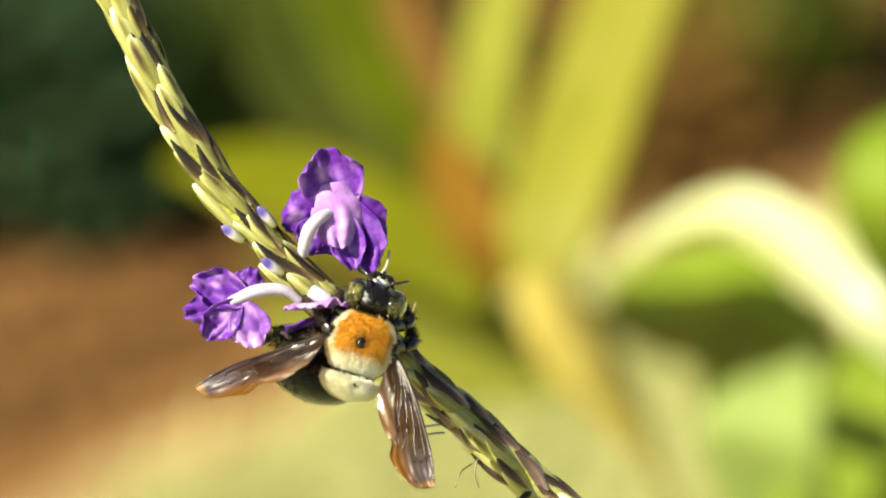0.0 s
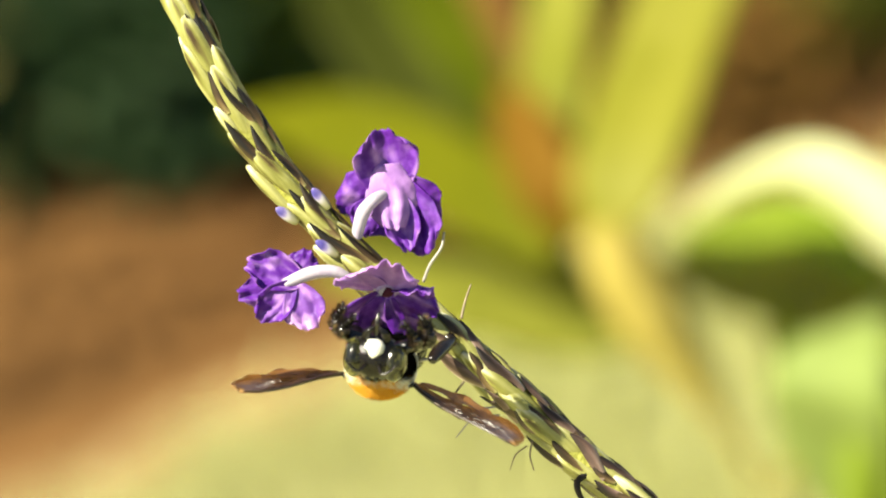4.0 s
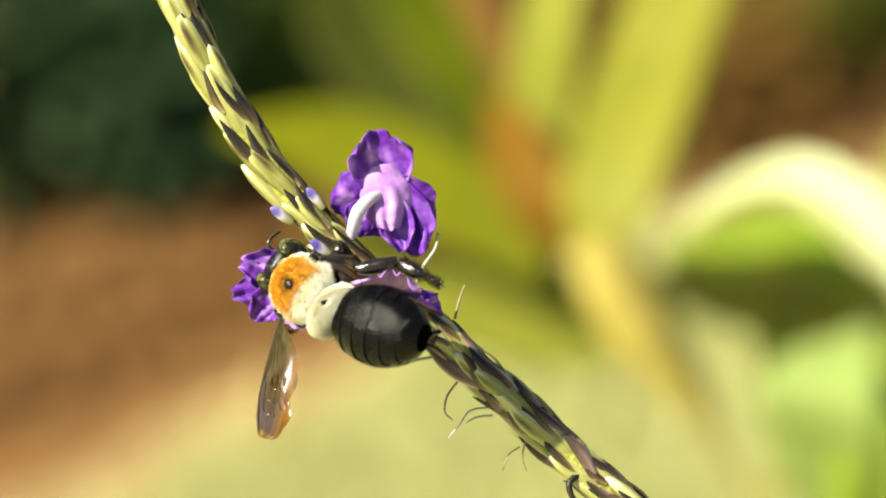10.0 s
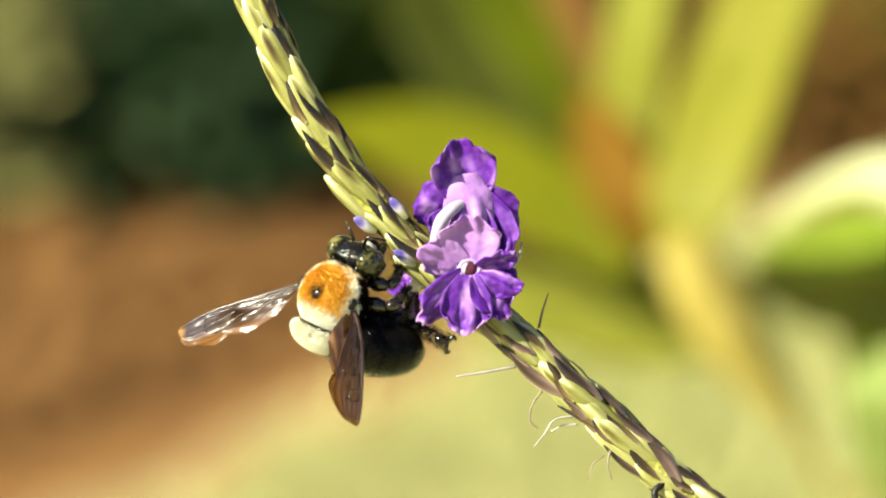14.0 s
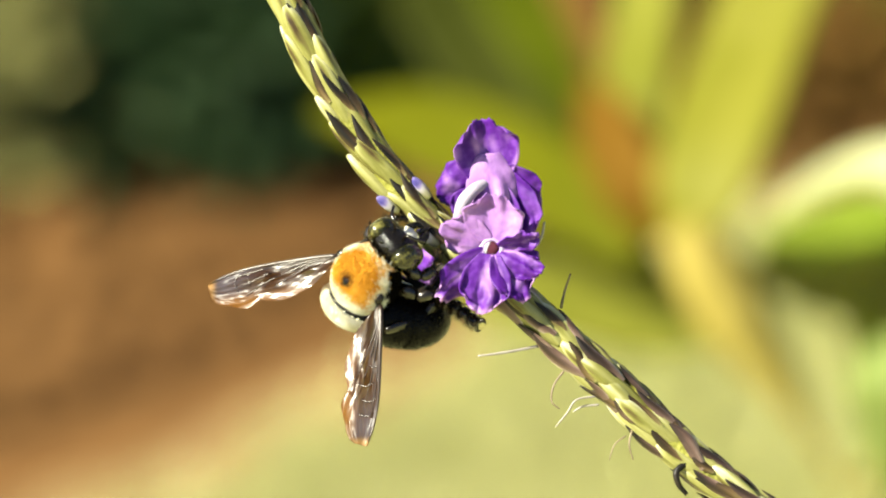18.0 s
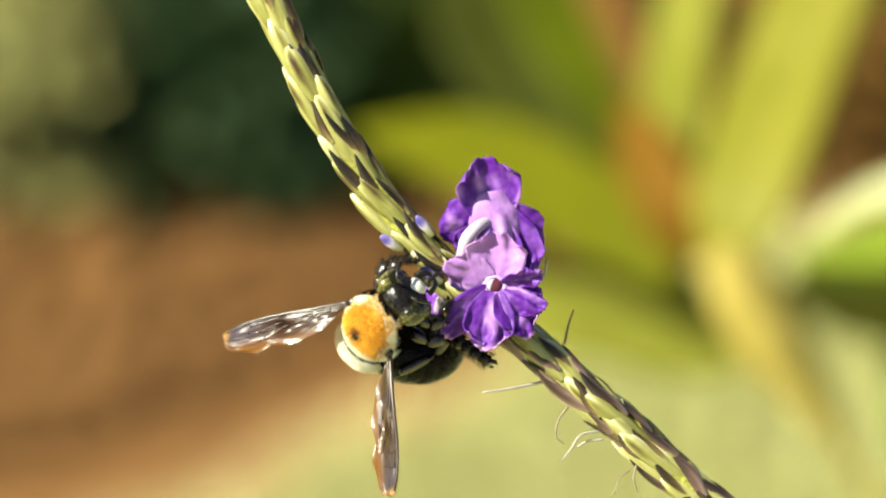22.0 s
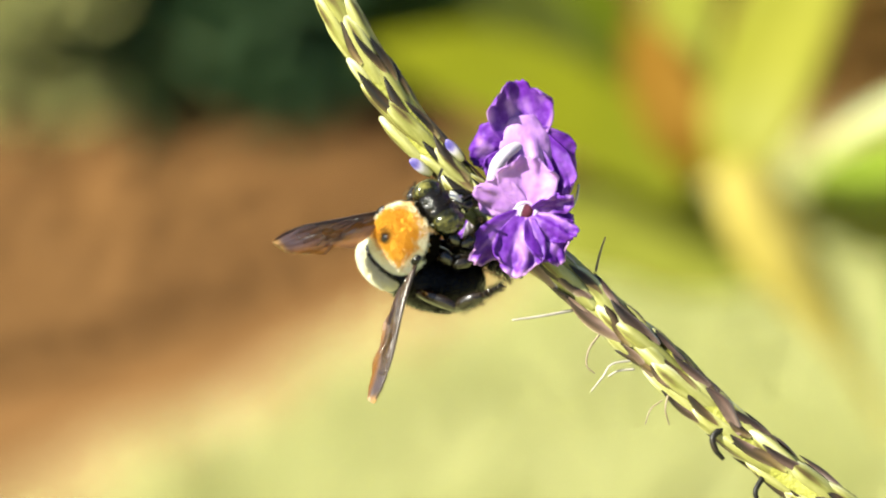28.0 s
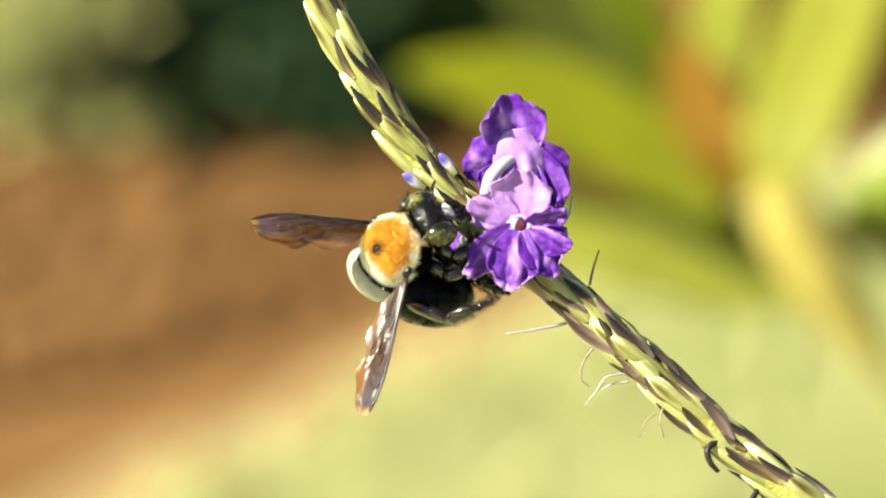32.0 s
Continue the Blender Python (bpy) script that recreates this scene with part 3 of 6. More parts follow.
    # extra strap in green for the arching blade's own shaded underside
    strap(root, loc((0.0653, 0.5286, 0.7186), (0.0753, 0.5110, 0.7285), (0.0849, 0.4944, 0.7406), (0.0935, 0.4751, 0.7473), (0.1049, 0.4611, 0.7426)), [0.0036, 0.0115, 0.0133, 0.0109, 0.0018], M_STRAP_LIME, fold=0.15, facing=(-0.3, -0.8, 0.3), label='shaded underside of the arch, as a separate green blade')
    strap(root, loc((0.0678, 0.6134, 0.6651), (0.0838, 0.6306, 0.6556), (0.1030, 0.6468, 0.6443), (0.1213, 0.6616, 0.6304), (0.1372, 0.6742, 0.6120)), [0.0055, 0.0208, 0.0263, 0.0236, 0.0028], M_STRAP_MID, fold=0.1, facing=(-0.2, -0.8, 0.5), label='green blade spreading behind the arch')
    strap(root, loc((0.0439, 0.5554, 0.7039), (0.0383, 0.5608, 0.7141), (0.0323, 0.5758, 0.7209), (0.0278, 0.5986, 0.7211)), [0.0064, 0.0154, 0.0148, 0.0051], M_SHEATH, fold=0.25, facing=(0, -1, 0.2), label='dry orange-brown sheath', name="sheath")
    strap(root, loc((0.0364, 0.6464, 0.6834), (0.0308, 0.6663, 0.6996), (0.0232, 0.7026, 0.7039), (0.0148, 0.7505, 0.7086)), [0.0056, 0.0084, 0.0098, 0.0021], M_SHEATH_DARK, fold=0.25, facing=(0.1, -1, 0.1), label='withered red-brown blade')
    return tagged(root, "tall plant with broad yellow-green strap leaves", "plant")


def low_plant():
    root = new("broad_leaved_plant")
    root.matrix_world = pose(0.1010, 0.4658, 0)
    inv = root.matrix_world.inverted()

    def loc(*pts):
        return [inv @ Vector(p) for p in pts]

    part("stalk", tube(loc((0.1010, 0.4658, -0.02), (0.1050, 0.4658, 0.3433), (0.1021, 0.4619, 0.6792), (0.1017, 0.4669, 0.6888)), [0.008, 0.007, 0.006, 0.004], 8, 20), M_STRAP_LIME, root, "green stalk")
    strap(root, loc((0.1016, 0.4641, 0.6834), (0.0967, 0.4628, 0.7023), (0.0937, 0.4609, 0.7200), (0.0989, 0.4753, 0.7262), (0.1106, 0.5044, 0.7177)), [0.0096, 0.0276, 0.0288, 0.0180, 0.0024], M_STRAP_GREEN, fold=0.1, facing=(-0.5, -0.75, 0.45), label='broad pale green blade')
    strap(root, loc((0.1051, 0.4807, 0.6721), (0.1157, 0.5056, 0.6772), (0.1248, 0.5309, 0.6829), (0.1327, 0.5565, 0.6890), (0.1411, 0.5995, 0.6851)), [0.0102, 0.0241, 0.0254, 0.0203, 0.0025], M_STRAP_LIME, fold=0.1, facing=(-0.3, -0.85, 0.35), label='bright green upright blade')
    strap(root, loc((0.1149, 0.4815, 0.6742), (0.1280, 0.4589, 0.7179), (0.1244, 0.4534, 0.7504), (0.1140, 0.4456, 0.7782), (0.1147, 0.4515, 0.7893), (0.1233, 0.4645, 0.7930)), [0.0070, 0.0129, 0.0117, 0.0152, 0.0129, 0.0023], M_STRAP_LIME, fold=0.12, facing=(-0.4, -0.7, 0.5), label='pale green blade rising beside the arch')
    # the dull leaf colour supplies the shade on this blade
    strap(root, loc((0.1041, 0.4910, 0.6702), (0.0945, 0.5393, 0.6757), (0.0916, 0.5552, 0.6844), (0.1009, 0.5758, 0.6812), (0.1144, 0.5928, 0.6711)), [0.0051, 0.0116, 0.0103, 0.0077, 0.0019], M_STRAP_DULL, fold=0.1, facing=(0.3, -0.9, 0), label='side blade with shade in its dull colour')
    return tagged(root, "low plant with bright green leaves", "plant")


# ---- flower spike ----
spike = new("porterweed_spike")
tagged(spike, "curving green and brown flower spike with violet blossoms", "flower spike")

AXIS = [(-0.03341, -0.00000, 0.05268), (-0.02987, -0.00000, 0.04240), (-0.02634, -0.00000, 0.03405), (-0.02249, -0.00000, 0.02570), (-0.01927, -0.00000, 0.01895), (-0.01510, -0.00000, 0.01189), (-0.01028, -0.00000, 0.00514), (-0.00482, -0.00000, -0.00096), (0.00064, -0.00000, -0.00610), (0.00668, -0.00000, -0.01111), (0.01266, -0.00000, -0.01651), (0.01831, -0.00000, -0.02152), (0.02339, -0.00000, -0.02628), (0.02936, -0.00000, -0.03116), (0.03662, -0.00000, -0.03662), (0.04433, -0.00000, -0.04272), (0.05204, -0.00000, -0.05011)]
LINE = spline(AXIS, 400)


def along(s):
    """Place and heading (towards the tip) on the axis; s runs 0 at the tip to 1."""
    i = min(398, max(1, int(s * 399)))
    return LINE[i], (LINE[i - 1] - LINE[i + 1]).normalized()


def tone_mesh(name, verts, faces, tones, mat):
    me = bpy.data.meshes.new(name)
    me.from_pydata(verts, [], faces)
    me.attributes.new("tone", 'FLOAT', 'POINT').data.foreach_set("value", tones)
    me.materials.append(mat)
    me.polygons.foreach_set("use_smooth", [True] * len(me.polygons))
    return me


def calyx_mesh(seed, length, width, bud=False):
    """A plump sac sunk into the axis, closing to a pale lip with a dark slit. x runs along it, z away from the axis."""
    n, m = 18, 20
    verts, faces, tones = [], [], []
    slit = 3.4 if seed % 2 else 6.2
    for i in range(n + 1):
        f = i / n
        w = width * (0.50 + 0.50 * math.sin(math.pi * min(1, f * 0.72 + 0.10))) * (1 if f < 0.72 else 1 - ((f - 0.72) / 0.28) ** 2.0 * (0.40 if bud else 0.60))
        z = length * (0.012 * f + 0.022 * f ** 3 + 0.006 * math.sin(f * 6 + seed))
        for j in range(m):
            a = 2 * math.pi * j / m
            rib = 1 + 0.05 * math.cos(a * 5 + seed)
            verts.append((length * f, w * 0.5 * rib * math.cos(a) + 0.05 * width * math.sin(f * 4 + seed * 2), z + w * 0.36 * rib * math.sin(a)))
            if bud:
                tones.append(max(0.04, 1.0 - f * 1.25 + 0.05 * math.sin(j)))
                continue
            tone = 0.50 + 0.18 * f + 0.28 * max(0, (f - 0.78) / 0.22)
            cut = max(0, 1 - abs(j - slit) / 1.6) * min(1, max(0, (f - 0.42) / 0.25)) * (0.95 if f < 0.9 else 0.5)
            seam = max(0, 1 - abs(j - (8.8 if seed % 2 else 1.2)) / 1.6) * (0.3 + 0.5 * f)
            rim = max(0, 1 - abs(j - (7.0 if seed % 2 else 3.0)) / 1.0) * f
            tones.append(min(1.0, tone * (1 - 0.78 * cut) * (1 - 0.55 * seam) + 0.16 * rim))
    for i in range(n):
        for j in range(m):
            k = i * m
            faces.append((k + j, k + (j + 1) % m, k + m + (j + 1) % m, k + m + j))
    verts.append((length * (1.07 if bud else 1.02), 0, length * (0.05 if bud else 0.03)))
    tones.append(0.05 if bud else 0.4)
    faces += [(n * m + j, n * m + (j + 1) % m, len(verts) - 1) for j in range(m)]
    return tone_mesh("calyx", verts, faces, tones, M_CALYX_BUD if bud else M_CALYX)


def bract_mesh(seed, length, width, mauve=False):
    """A pointed scale pressed to the axis: near black at its tip, brown and then paler towards its base."""
    n = 12
    cols = (-1.0, -0.75, -0.4, 0.0, 0.4, 0.75, 1.0)
    verts, faces, tones = [], [], []
    for i in range(n + 1):
        f = i / n
        w = width * (math.sin(math.pi * min(1, 0.14 + f * 0.84)) ** 0.8) * 0.5
        bow = 0.35 * width * math.sin(seed * 1.3 + f * 3)
        for v in cols:
            verts.append((length * f, v * w + bow, length * (0.030 * f - 0.02) + w * 0.55 * (1 - v * v)))
            tone = 0.92 - 1.0 * f ** 0.55 + 0.12 * math.sin(v * 3 + seed)
            if mauve:
                tone = 0.66 - 0.66 * f ** 1.1 + 0.10 * math.sin(v * 4 + seed) + 0.45 * max(0, v * (1 if seed % 2 else -1) - 0.6) / 0.4
            tones.append(min(1.0, max(0.02, tone)))
    for i in range(n):
        for j in range(6):
            a = i * 7 + j
            faces.append((a, a + 1, a + 8, a + 7))
    return tone_mesh("bract", verts, faces, tones, M_BRACT_MAUVE if mauve else M_BRACT)


def spike_axis():
    drop = Vector((0, 0.469, -0.883))
    down = [LINE[-1] + Vector((0.012, 0.002, -0.012)), LINE[-1] + Vector((0.05, 0, -0.03)) + drop * 0.10, LINE[-1] + Vector((0.09, 0, -0.04)) + drop * 0.42, LINE[-1] + Vector((0.10, 0, -0.04)) + drop * 0.92]
    pts = [LINE[i] for i in range(0, 400, 21)] + down
    rad = [0.0007, 0.0015] + [0.0018] * 14 + [0.0020] * 4 + [0.002, 0.0024, 0.003, 0.0036]
    part("stem", tube(pts, rad, 10, 140), M_STEM, spike, "green stem running down to the ground")


def spike_scales():
    rnd = random.Random(11)
    cal = [calyx_mesh(i, 0.0074 + 0.0005 * i, 0.0023) for i in range(6)]
    brc = [bract_mesh(i, 0.0044 + 0.0006 * i, 0.00120) for i in range(6)]
    mauve = [bract_mesh(i, 0.0048 + 0.0005 * i, 0.00155, True) for i in range(6)]
    count = 108
    for i in range(count):
        s = 0.02 + 0.97 * i / count
        p, t = along(s)
        out = t.orthogonal().normalized()
        out = Matrix.Rotation(radians(137.5 * i + rnd.uniform(-9, 9)), 3, t) @ out
        slim = 0.55 + 0.45 * min(1, s / 0.12)
        low = s > 0.50
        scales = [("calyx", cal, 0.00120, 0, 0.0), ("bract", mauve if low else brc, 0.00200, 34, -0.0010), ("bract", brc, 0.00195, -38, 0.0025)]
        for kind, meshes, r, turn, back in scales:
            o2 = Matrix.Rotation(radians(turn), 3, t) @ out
            # upper bracts left off here so this flank looks sunlit by colour alone
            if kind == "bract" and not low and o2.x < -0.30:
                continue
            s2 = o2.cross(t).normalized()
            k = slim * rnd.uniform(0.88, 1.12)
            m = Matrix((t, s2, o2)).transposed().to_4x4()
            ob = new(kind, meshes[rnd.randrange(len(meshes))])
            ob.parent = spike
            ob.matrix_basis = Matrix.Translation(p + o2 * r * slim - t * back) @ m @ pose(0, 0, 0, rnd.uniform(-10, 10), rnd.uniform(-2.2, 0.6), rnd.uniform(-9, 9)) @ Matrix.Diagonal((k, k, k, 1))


def buds():
    for (bx, by, bz), yaw in (((-0.00977, -0.00167, 0.00167), 148), ((-0.00527, -0.00218, -0.00206), 148), ((-0.00630, -0.00090, 0.00321), 128)):
        me = calyx_mesh(int(yaw), 0.0029, 0.0012, True)
        ob = new("bud", me)
        ob.parent = spike
        a = radians(yaw)
        t = Vector((math.cos(a), -0.25, math.sin(a))).normalized()
        o = Vector((0, -1, 0))
        o = (o - t * o.dot(t)).normalized()
        ob.matrix_basis = Matrix.Translation((bx, by, bz)) @ Matrix((t, o.cross(t).normalized(), o)).transposed().to_4x4()
        tagged(ob, "bud with a pale violet tip")


def petal(parent, base, tip, across, width, cup=0.25, ruffle=0.12, notch=0.12, seed=0, bend=0.0, label="", pale=0.0, streak=0.0, margin=0.0, spots=0.25):
    """A rounded lobe from base to tip, widening, cupped and crinkled; across gives its plane.
    pale: how light it is all over; streak, margin: a light band along its middle or its rim; spots: light patches.
    Some of these paint sun highlights into the colour."""
    base, tip = Vector(base), Vector(tip)
    ax = tip - base
    L = ax.length
    ax.normalize()
    sd = Vector(across)
    sd = (sd - ax * sd.dot(ax)).normalized()
    nr = ax.cross(sd)
    n, m = 26, 24
    verts, faces, marks = [], [], []
    for i in range(n + 1):
        f = i / n
        w = width * (0.16 + 0.84 * math.sin(math.pi * min(1.0, 0.06 + f * 0.76)) ** 0.75)
        for j in range(m + 1):
            v = j / m * 2 - 1
            edge = 0.05 * noise.noise(Vector((v * 4, seed * 2.3, 5))) + 0.03 * noise.noise(Vector((v * 11, seed * 1.3, 2)))
            round_end = 1 - (0.28 * v * v + notch * math.exp(-(v / 0.22) ** 2) + edge) * f ** 3
            q = Vector((f * 3.1 + seed * 1.7, v * 2.2, seed))
            crinkle = noise.noise(q) + 0.45 * noise.noise(q * 2.3) + 0.22 * noise.noise(Vector((f * 5 + seed, v * 15, seed)))
            z = cup * width * v * v * (0.3 + f) * 0.6 + ruffle * width * f * crinkle + 0.05 * width * math.sin(v * 9 + seed) * f * f + bend * L * f * f
            verts.append(base + ax * (L * f * round_end) + sd * (v * w * 0.5 * (1 + 0.06 * noise.noise(Vector((f * 5, seed, v))))) + nr * z)
            wob = noise.noise(Vector((f * 3.3, v * 2.6, seed * 3.1)))
            p = pale + spots * max(0.0, wob) * 1.6
            if streak:
                p += max(0.0, 1 - abs(v + 0.25 * math.sin(seed) + 0.25 * wob) / streak) * max(0.0, 1 - f * 1.15) * 1.5
            if margin:
                p += max(0.0, f - 1 + margin * (1 + wob)) / margin
            marks.append(min(1.0, max(0.0, p)))
    for i in range(n):
        for j in range(m):
            a = i * (m + 1) + j
            faces.append((a, a + 1, a + m + 2, a + m + 1))
    me = mesh_from("petal", verts, faces)
    me.attributes.new("pale", 'FLOAT', 'POINT').data.foreach_set("value", marks)
    ob = part_of("petal", me, M_PETAL, parent, label)
    sol = ob.modifiers.new("thickness", 'SOLIDIFY')
    sol.thickness = 0.00014
    return ob


def flower_behind():
    """The upper blossom, seen from behind: white bent tube, hooded lobes hanging round it."""
    k = 6.4246e-05

    def at(x, y, z):
        return Vector((x * k, -z * k, y * k))

    f = part("flower", tube([at(-52, -22, 6), at(-46, 12, 22), at(-36, 44, 34), at(-16, 66, 34), at(8, 78, 14)], [0.0005, 0.0007, 0.0008, 0.0007, 0.0005], 14, 30), M_TUBE, spike, "violet blossom with a white bent tube, seen from behind")
    # streak and spots paint the hood's highlight
    petal(f, at(16, 72, 2), at(-8, 190, 14), (1, 0, 0.2), 0.0074, -0.34, 0.040, 0.0, 1, -0.10, streak=0.25, spots=0.6)
    petal(f, at(10, 78, 0), at(-82, 50, 2), (0.1, -0.3, 1), 0.0070, 0.20, 0.10, 0.0, 2, 0.12, spots=0.5)
    petal(f, at(8, 98, 4), at(94, 14, -4), (0.55, -0.2, 1), 0.0070, 0.22, 0.10, 0.02, 3, -0.10, spots=0.15)
    petal(f, at(34, 92, 6), at(72, -36, 4), (1, -0.1, 0.25), 0.0062, 0.25, 0.12, 0.04, 4, spots=0.1)
    # pale value paints sunlight on this fold
    petal(f, at(6, 128, 20), at(20, 10, 34), (1, 0, 0.1), 0.0060, -0.45, 0.12, 0.03, 5, label="fold with the sun's highlight put into its pale colour", pale=0.6, spots=0.5)
    petal(f, at(14, 84, 14), at(44, -30, 16), (1, 0.1, 0.2), 0.0042, 0.3, 0.14, 0.05, 6, streak=0.3, spots=0.4)
    petal(f, at(-4, 62, -4), at(-44, 4, -8), (1, 0, -0.6), 0.0052, 0.2, 0.10, 0.0, 7, spots=0.1)
    return f


def flower_left():
    """A blossom held out on a long tube, hinged where the tube leaves the axis."""
    k = 6.4246e-05

    def at(x, y, z):
        return Vector((x * k, -z * k, -y * k))

    f = part("flower", tube([at(0, 0, 0), at(-34, -20, 8), at(-80, -18, 10), at(-128, 2, 8)], [0.0005, 0.0007, 0.0008, 0.0006], 14, 24), M_TUBE, spike, "violet blossom on a long white tube")
    petal(f, at(-96, -4, 8), at(-196, -38, 12), (0.3, 0.2, 1), 0.0046, -0.35, 0.16, 0.04, 11, spots=0.8)
    petal(f, at(-104, -2, 2), at(-212, 20, 6), (0.1, 0.2, 1), 0.0044, 0.3, 0.14, 0.05, 16, spots=0.1)
    petal(f, at(-112, 2, 12), at(-174, 66, 18), (1, 0.1, 0.7), 0.0042, 0.35, 0.16, 0.05, 12, streak=0.25, spots=0.5)
    petal(f, at(-106, 4, 12), at(-78, 84, 18), (1, 0, 0.5), 0.0050, 0.25, 0.12, 0.05, 13, pale=0.15, margin=0.45, spots=0.5)
    petal(f, at(-104, -8, 2), at(-84, -62, -4), (1, 0, -0.2), 0.0036, 0.2, 0.14, 0.05, 14, spots=0.3)
    petal(f, at(-112, 0, 0), at(-116, 62, -2), (1, 0, 0.1), 0.0050, 0.2, 0.14, 0.05, 15, spots=0.1)
    return f


def flower_front():
    """The lower blossom on its tube; the open face turns on the hinge of the tube."""
    k = 6.4246e-05

    def at(x, y, z):
        return Vector((x * k, -z * k, -y * k))

    f = part("flower", tube([at(-44, -8, -30), at(-24, -8, -16), at(0, 0, 0)], [0.0008, 0.0009, 0.0010], 14, 18), M_TUBE, spike, "open violet blossom with a pale throat")
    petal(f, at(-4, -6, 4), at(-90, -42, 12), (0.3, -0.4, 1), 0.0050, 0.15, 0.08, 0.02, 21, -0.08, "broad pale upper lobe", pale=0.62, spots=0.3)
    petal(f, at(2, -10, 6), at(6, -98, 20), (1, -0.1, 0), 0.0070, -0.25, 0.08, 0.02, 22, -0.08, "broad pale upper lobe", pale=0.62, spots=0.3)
    petal(f, at(-8, 6, 6), at(-92, 92, 16), (0.7, 0, 1), 0.0048, 0.2, 0.12, 0.02, 23, margin=0.07, streak=0.22, spots=0.15)
    petal(f, at(-2, 10, 8), at(-20, 116, 20), (1, 0, 0.1), 0.0060, 0.2, 0.14, 0.03, 24, margin=0.12, streak=0.40, spots=0.1)
    petal(f, at(8, 8, 6), at(62, 92, 14), (0.8, 0, -0.8), 0.0052, 0.25, 0.18, 0.03, 25, margin=0.08, streak=0.36, spots=0.2)
    petal(f, at(12, 2, 8), at(92, 40, 22), (0.3, -0.4, -1), 0.0042, 0.3, 0.24, 0.06, 27, streak=0.2, spots=0.15)
    petal(f, at(12, -4, 6), at(86, -26, 24), (0.1, -0.8, 1), 0.0030, 0.3, 0.40, 0.10, 26, label="small crumpled lobe", spots=0.5)
    ring = bmesh.new()
    n = 20
    rr = [(0.00080, 6), (0.00092, 9), (0.00104, 10), (0.00130, 7)]
    rings = [[ring.verts.new(at(math.cos(2 * math.pi * j / n) * r / k * (1 + 0.12 * math.cos(5 * 2 * math.pi * j / n)), math.sin(2 * math.pi * j / n) * r / k, z)) for j in range(n)] for r, z in rr]
    for a, b in zip(rings, rings[1:]):
        for j in range(n):
            ring.faces.new((a[j], b[j], b[(j + 1) % n], a[(j + 1) % n]))
    part("throat_rim", ring, M_THROAT_RIM, f, "white rim of the throat")
    part("throat", ellipsoid(at(0, 0, 6), (0.00088, 0.0004, 0.00086), 14, 8), M_THROAT, f, "dark purple throat")
    return f


def styles():
    """Dry thread-like styles left on the spent calyces."""
    sets = [
        ([(0.00610, -0.00064, -0.01362), (0.00257, -0.00154, -0.01426), (-0.00077, -0.00193, -0.01471)], 0.00020, M_STYLE_PALE),
        ([(0.00899, -0.00128, -0.01638), (0.00784, -0.00167, -0.01799), (0.00758, -0.00180, -0.01979), (0.00848, -0.00167, -0.02069)], 0.00014, M_STYLE),
        ([(0.01272, -0.00103, -0.01927), (0.01041, -0.00154, -0.01966), (0.00938, -0.00180, -0.02107), (0.00803, -0.00154, -0.02274)], 0.00014, M_STYLE_PALE),
        ([(0.01298, -0.00064, -0.02024), (0.01118, -0.00077, -0.02043), (0.01002, -0.00064, -0.02107)], 0.00016, M_STYLE_PALE),
        ([(0.01670, -0.00128, -0.02313), (0.01638, -0.00180, -0.02473), (0.01683, -0.00154, -0.02647)], 0.00012, M_STYLE),
        ([(0.01606, -0.00000, -0.02377), (0.01478, -0.00064, -0.02473), (0.01413, -0.00090, -0.02647)], 0.00010, M_STYLE),
        ([(0.00867, 0.00064, -0.00932), (0.00912, 0.00103, -0.00739), (0.00977, 0.00090, -0.00540)], 0.00016, M_STYLE),
        ([(0.00437, -0.00026, -0.00514), (0.00514, -0.00064, -0.00321), (0.00642, -0.00077, -0.00128), (0.00675, -0.00064, 0.00051)], 0.00020, M_STYLE_PALE),
        ([(0.02313, -0.00128, -0.02666), (0.02172, -0.00193, -0.02775), (0.02197, -0.00206, -0.02923), (0.02287, -0.00180, -0.03032)], 0.00045, M_BRACT),
        ([(0.02730, -0.00064, -0.03244), (0.02647, -0.00128, -0.03405), (0.02711, -0.00116, -0.03585)], 0.00035, M_BRACT),
        ([(0.03084, -0.00090, -0.03405), (0.03007, -0.00128, -0.03534), (0.03032, -0.00116, -0.03758)], 0.00016, M_STYLE),
    ]
    for pts, r, mat in sets:
        part("style", tube(pts, [r, r * 0.9, r * 0.6], 6, 16), mat, spike)


# ---- carpenter bee ----
U = 6.4246e-05


def bee_point(x, y, z):
    return Vector((x * U, y * U, z * U))


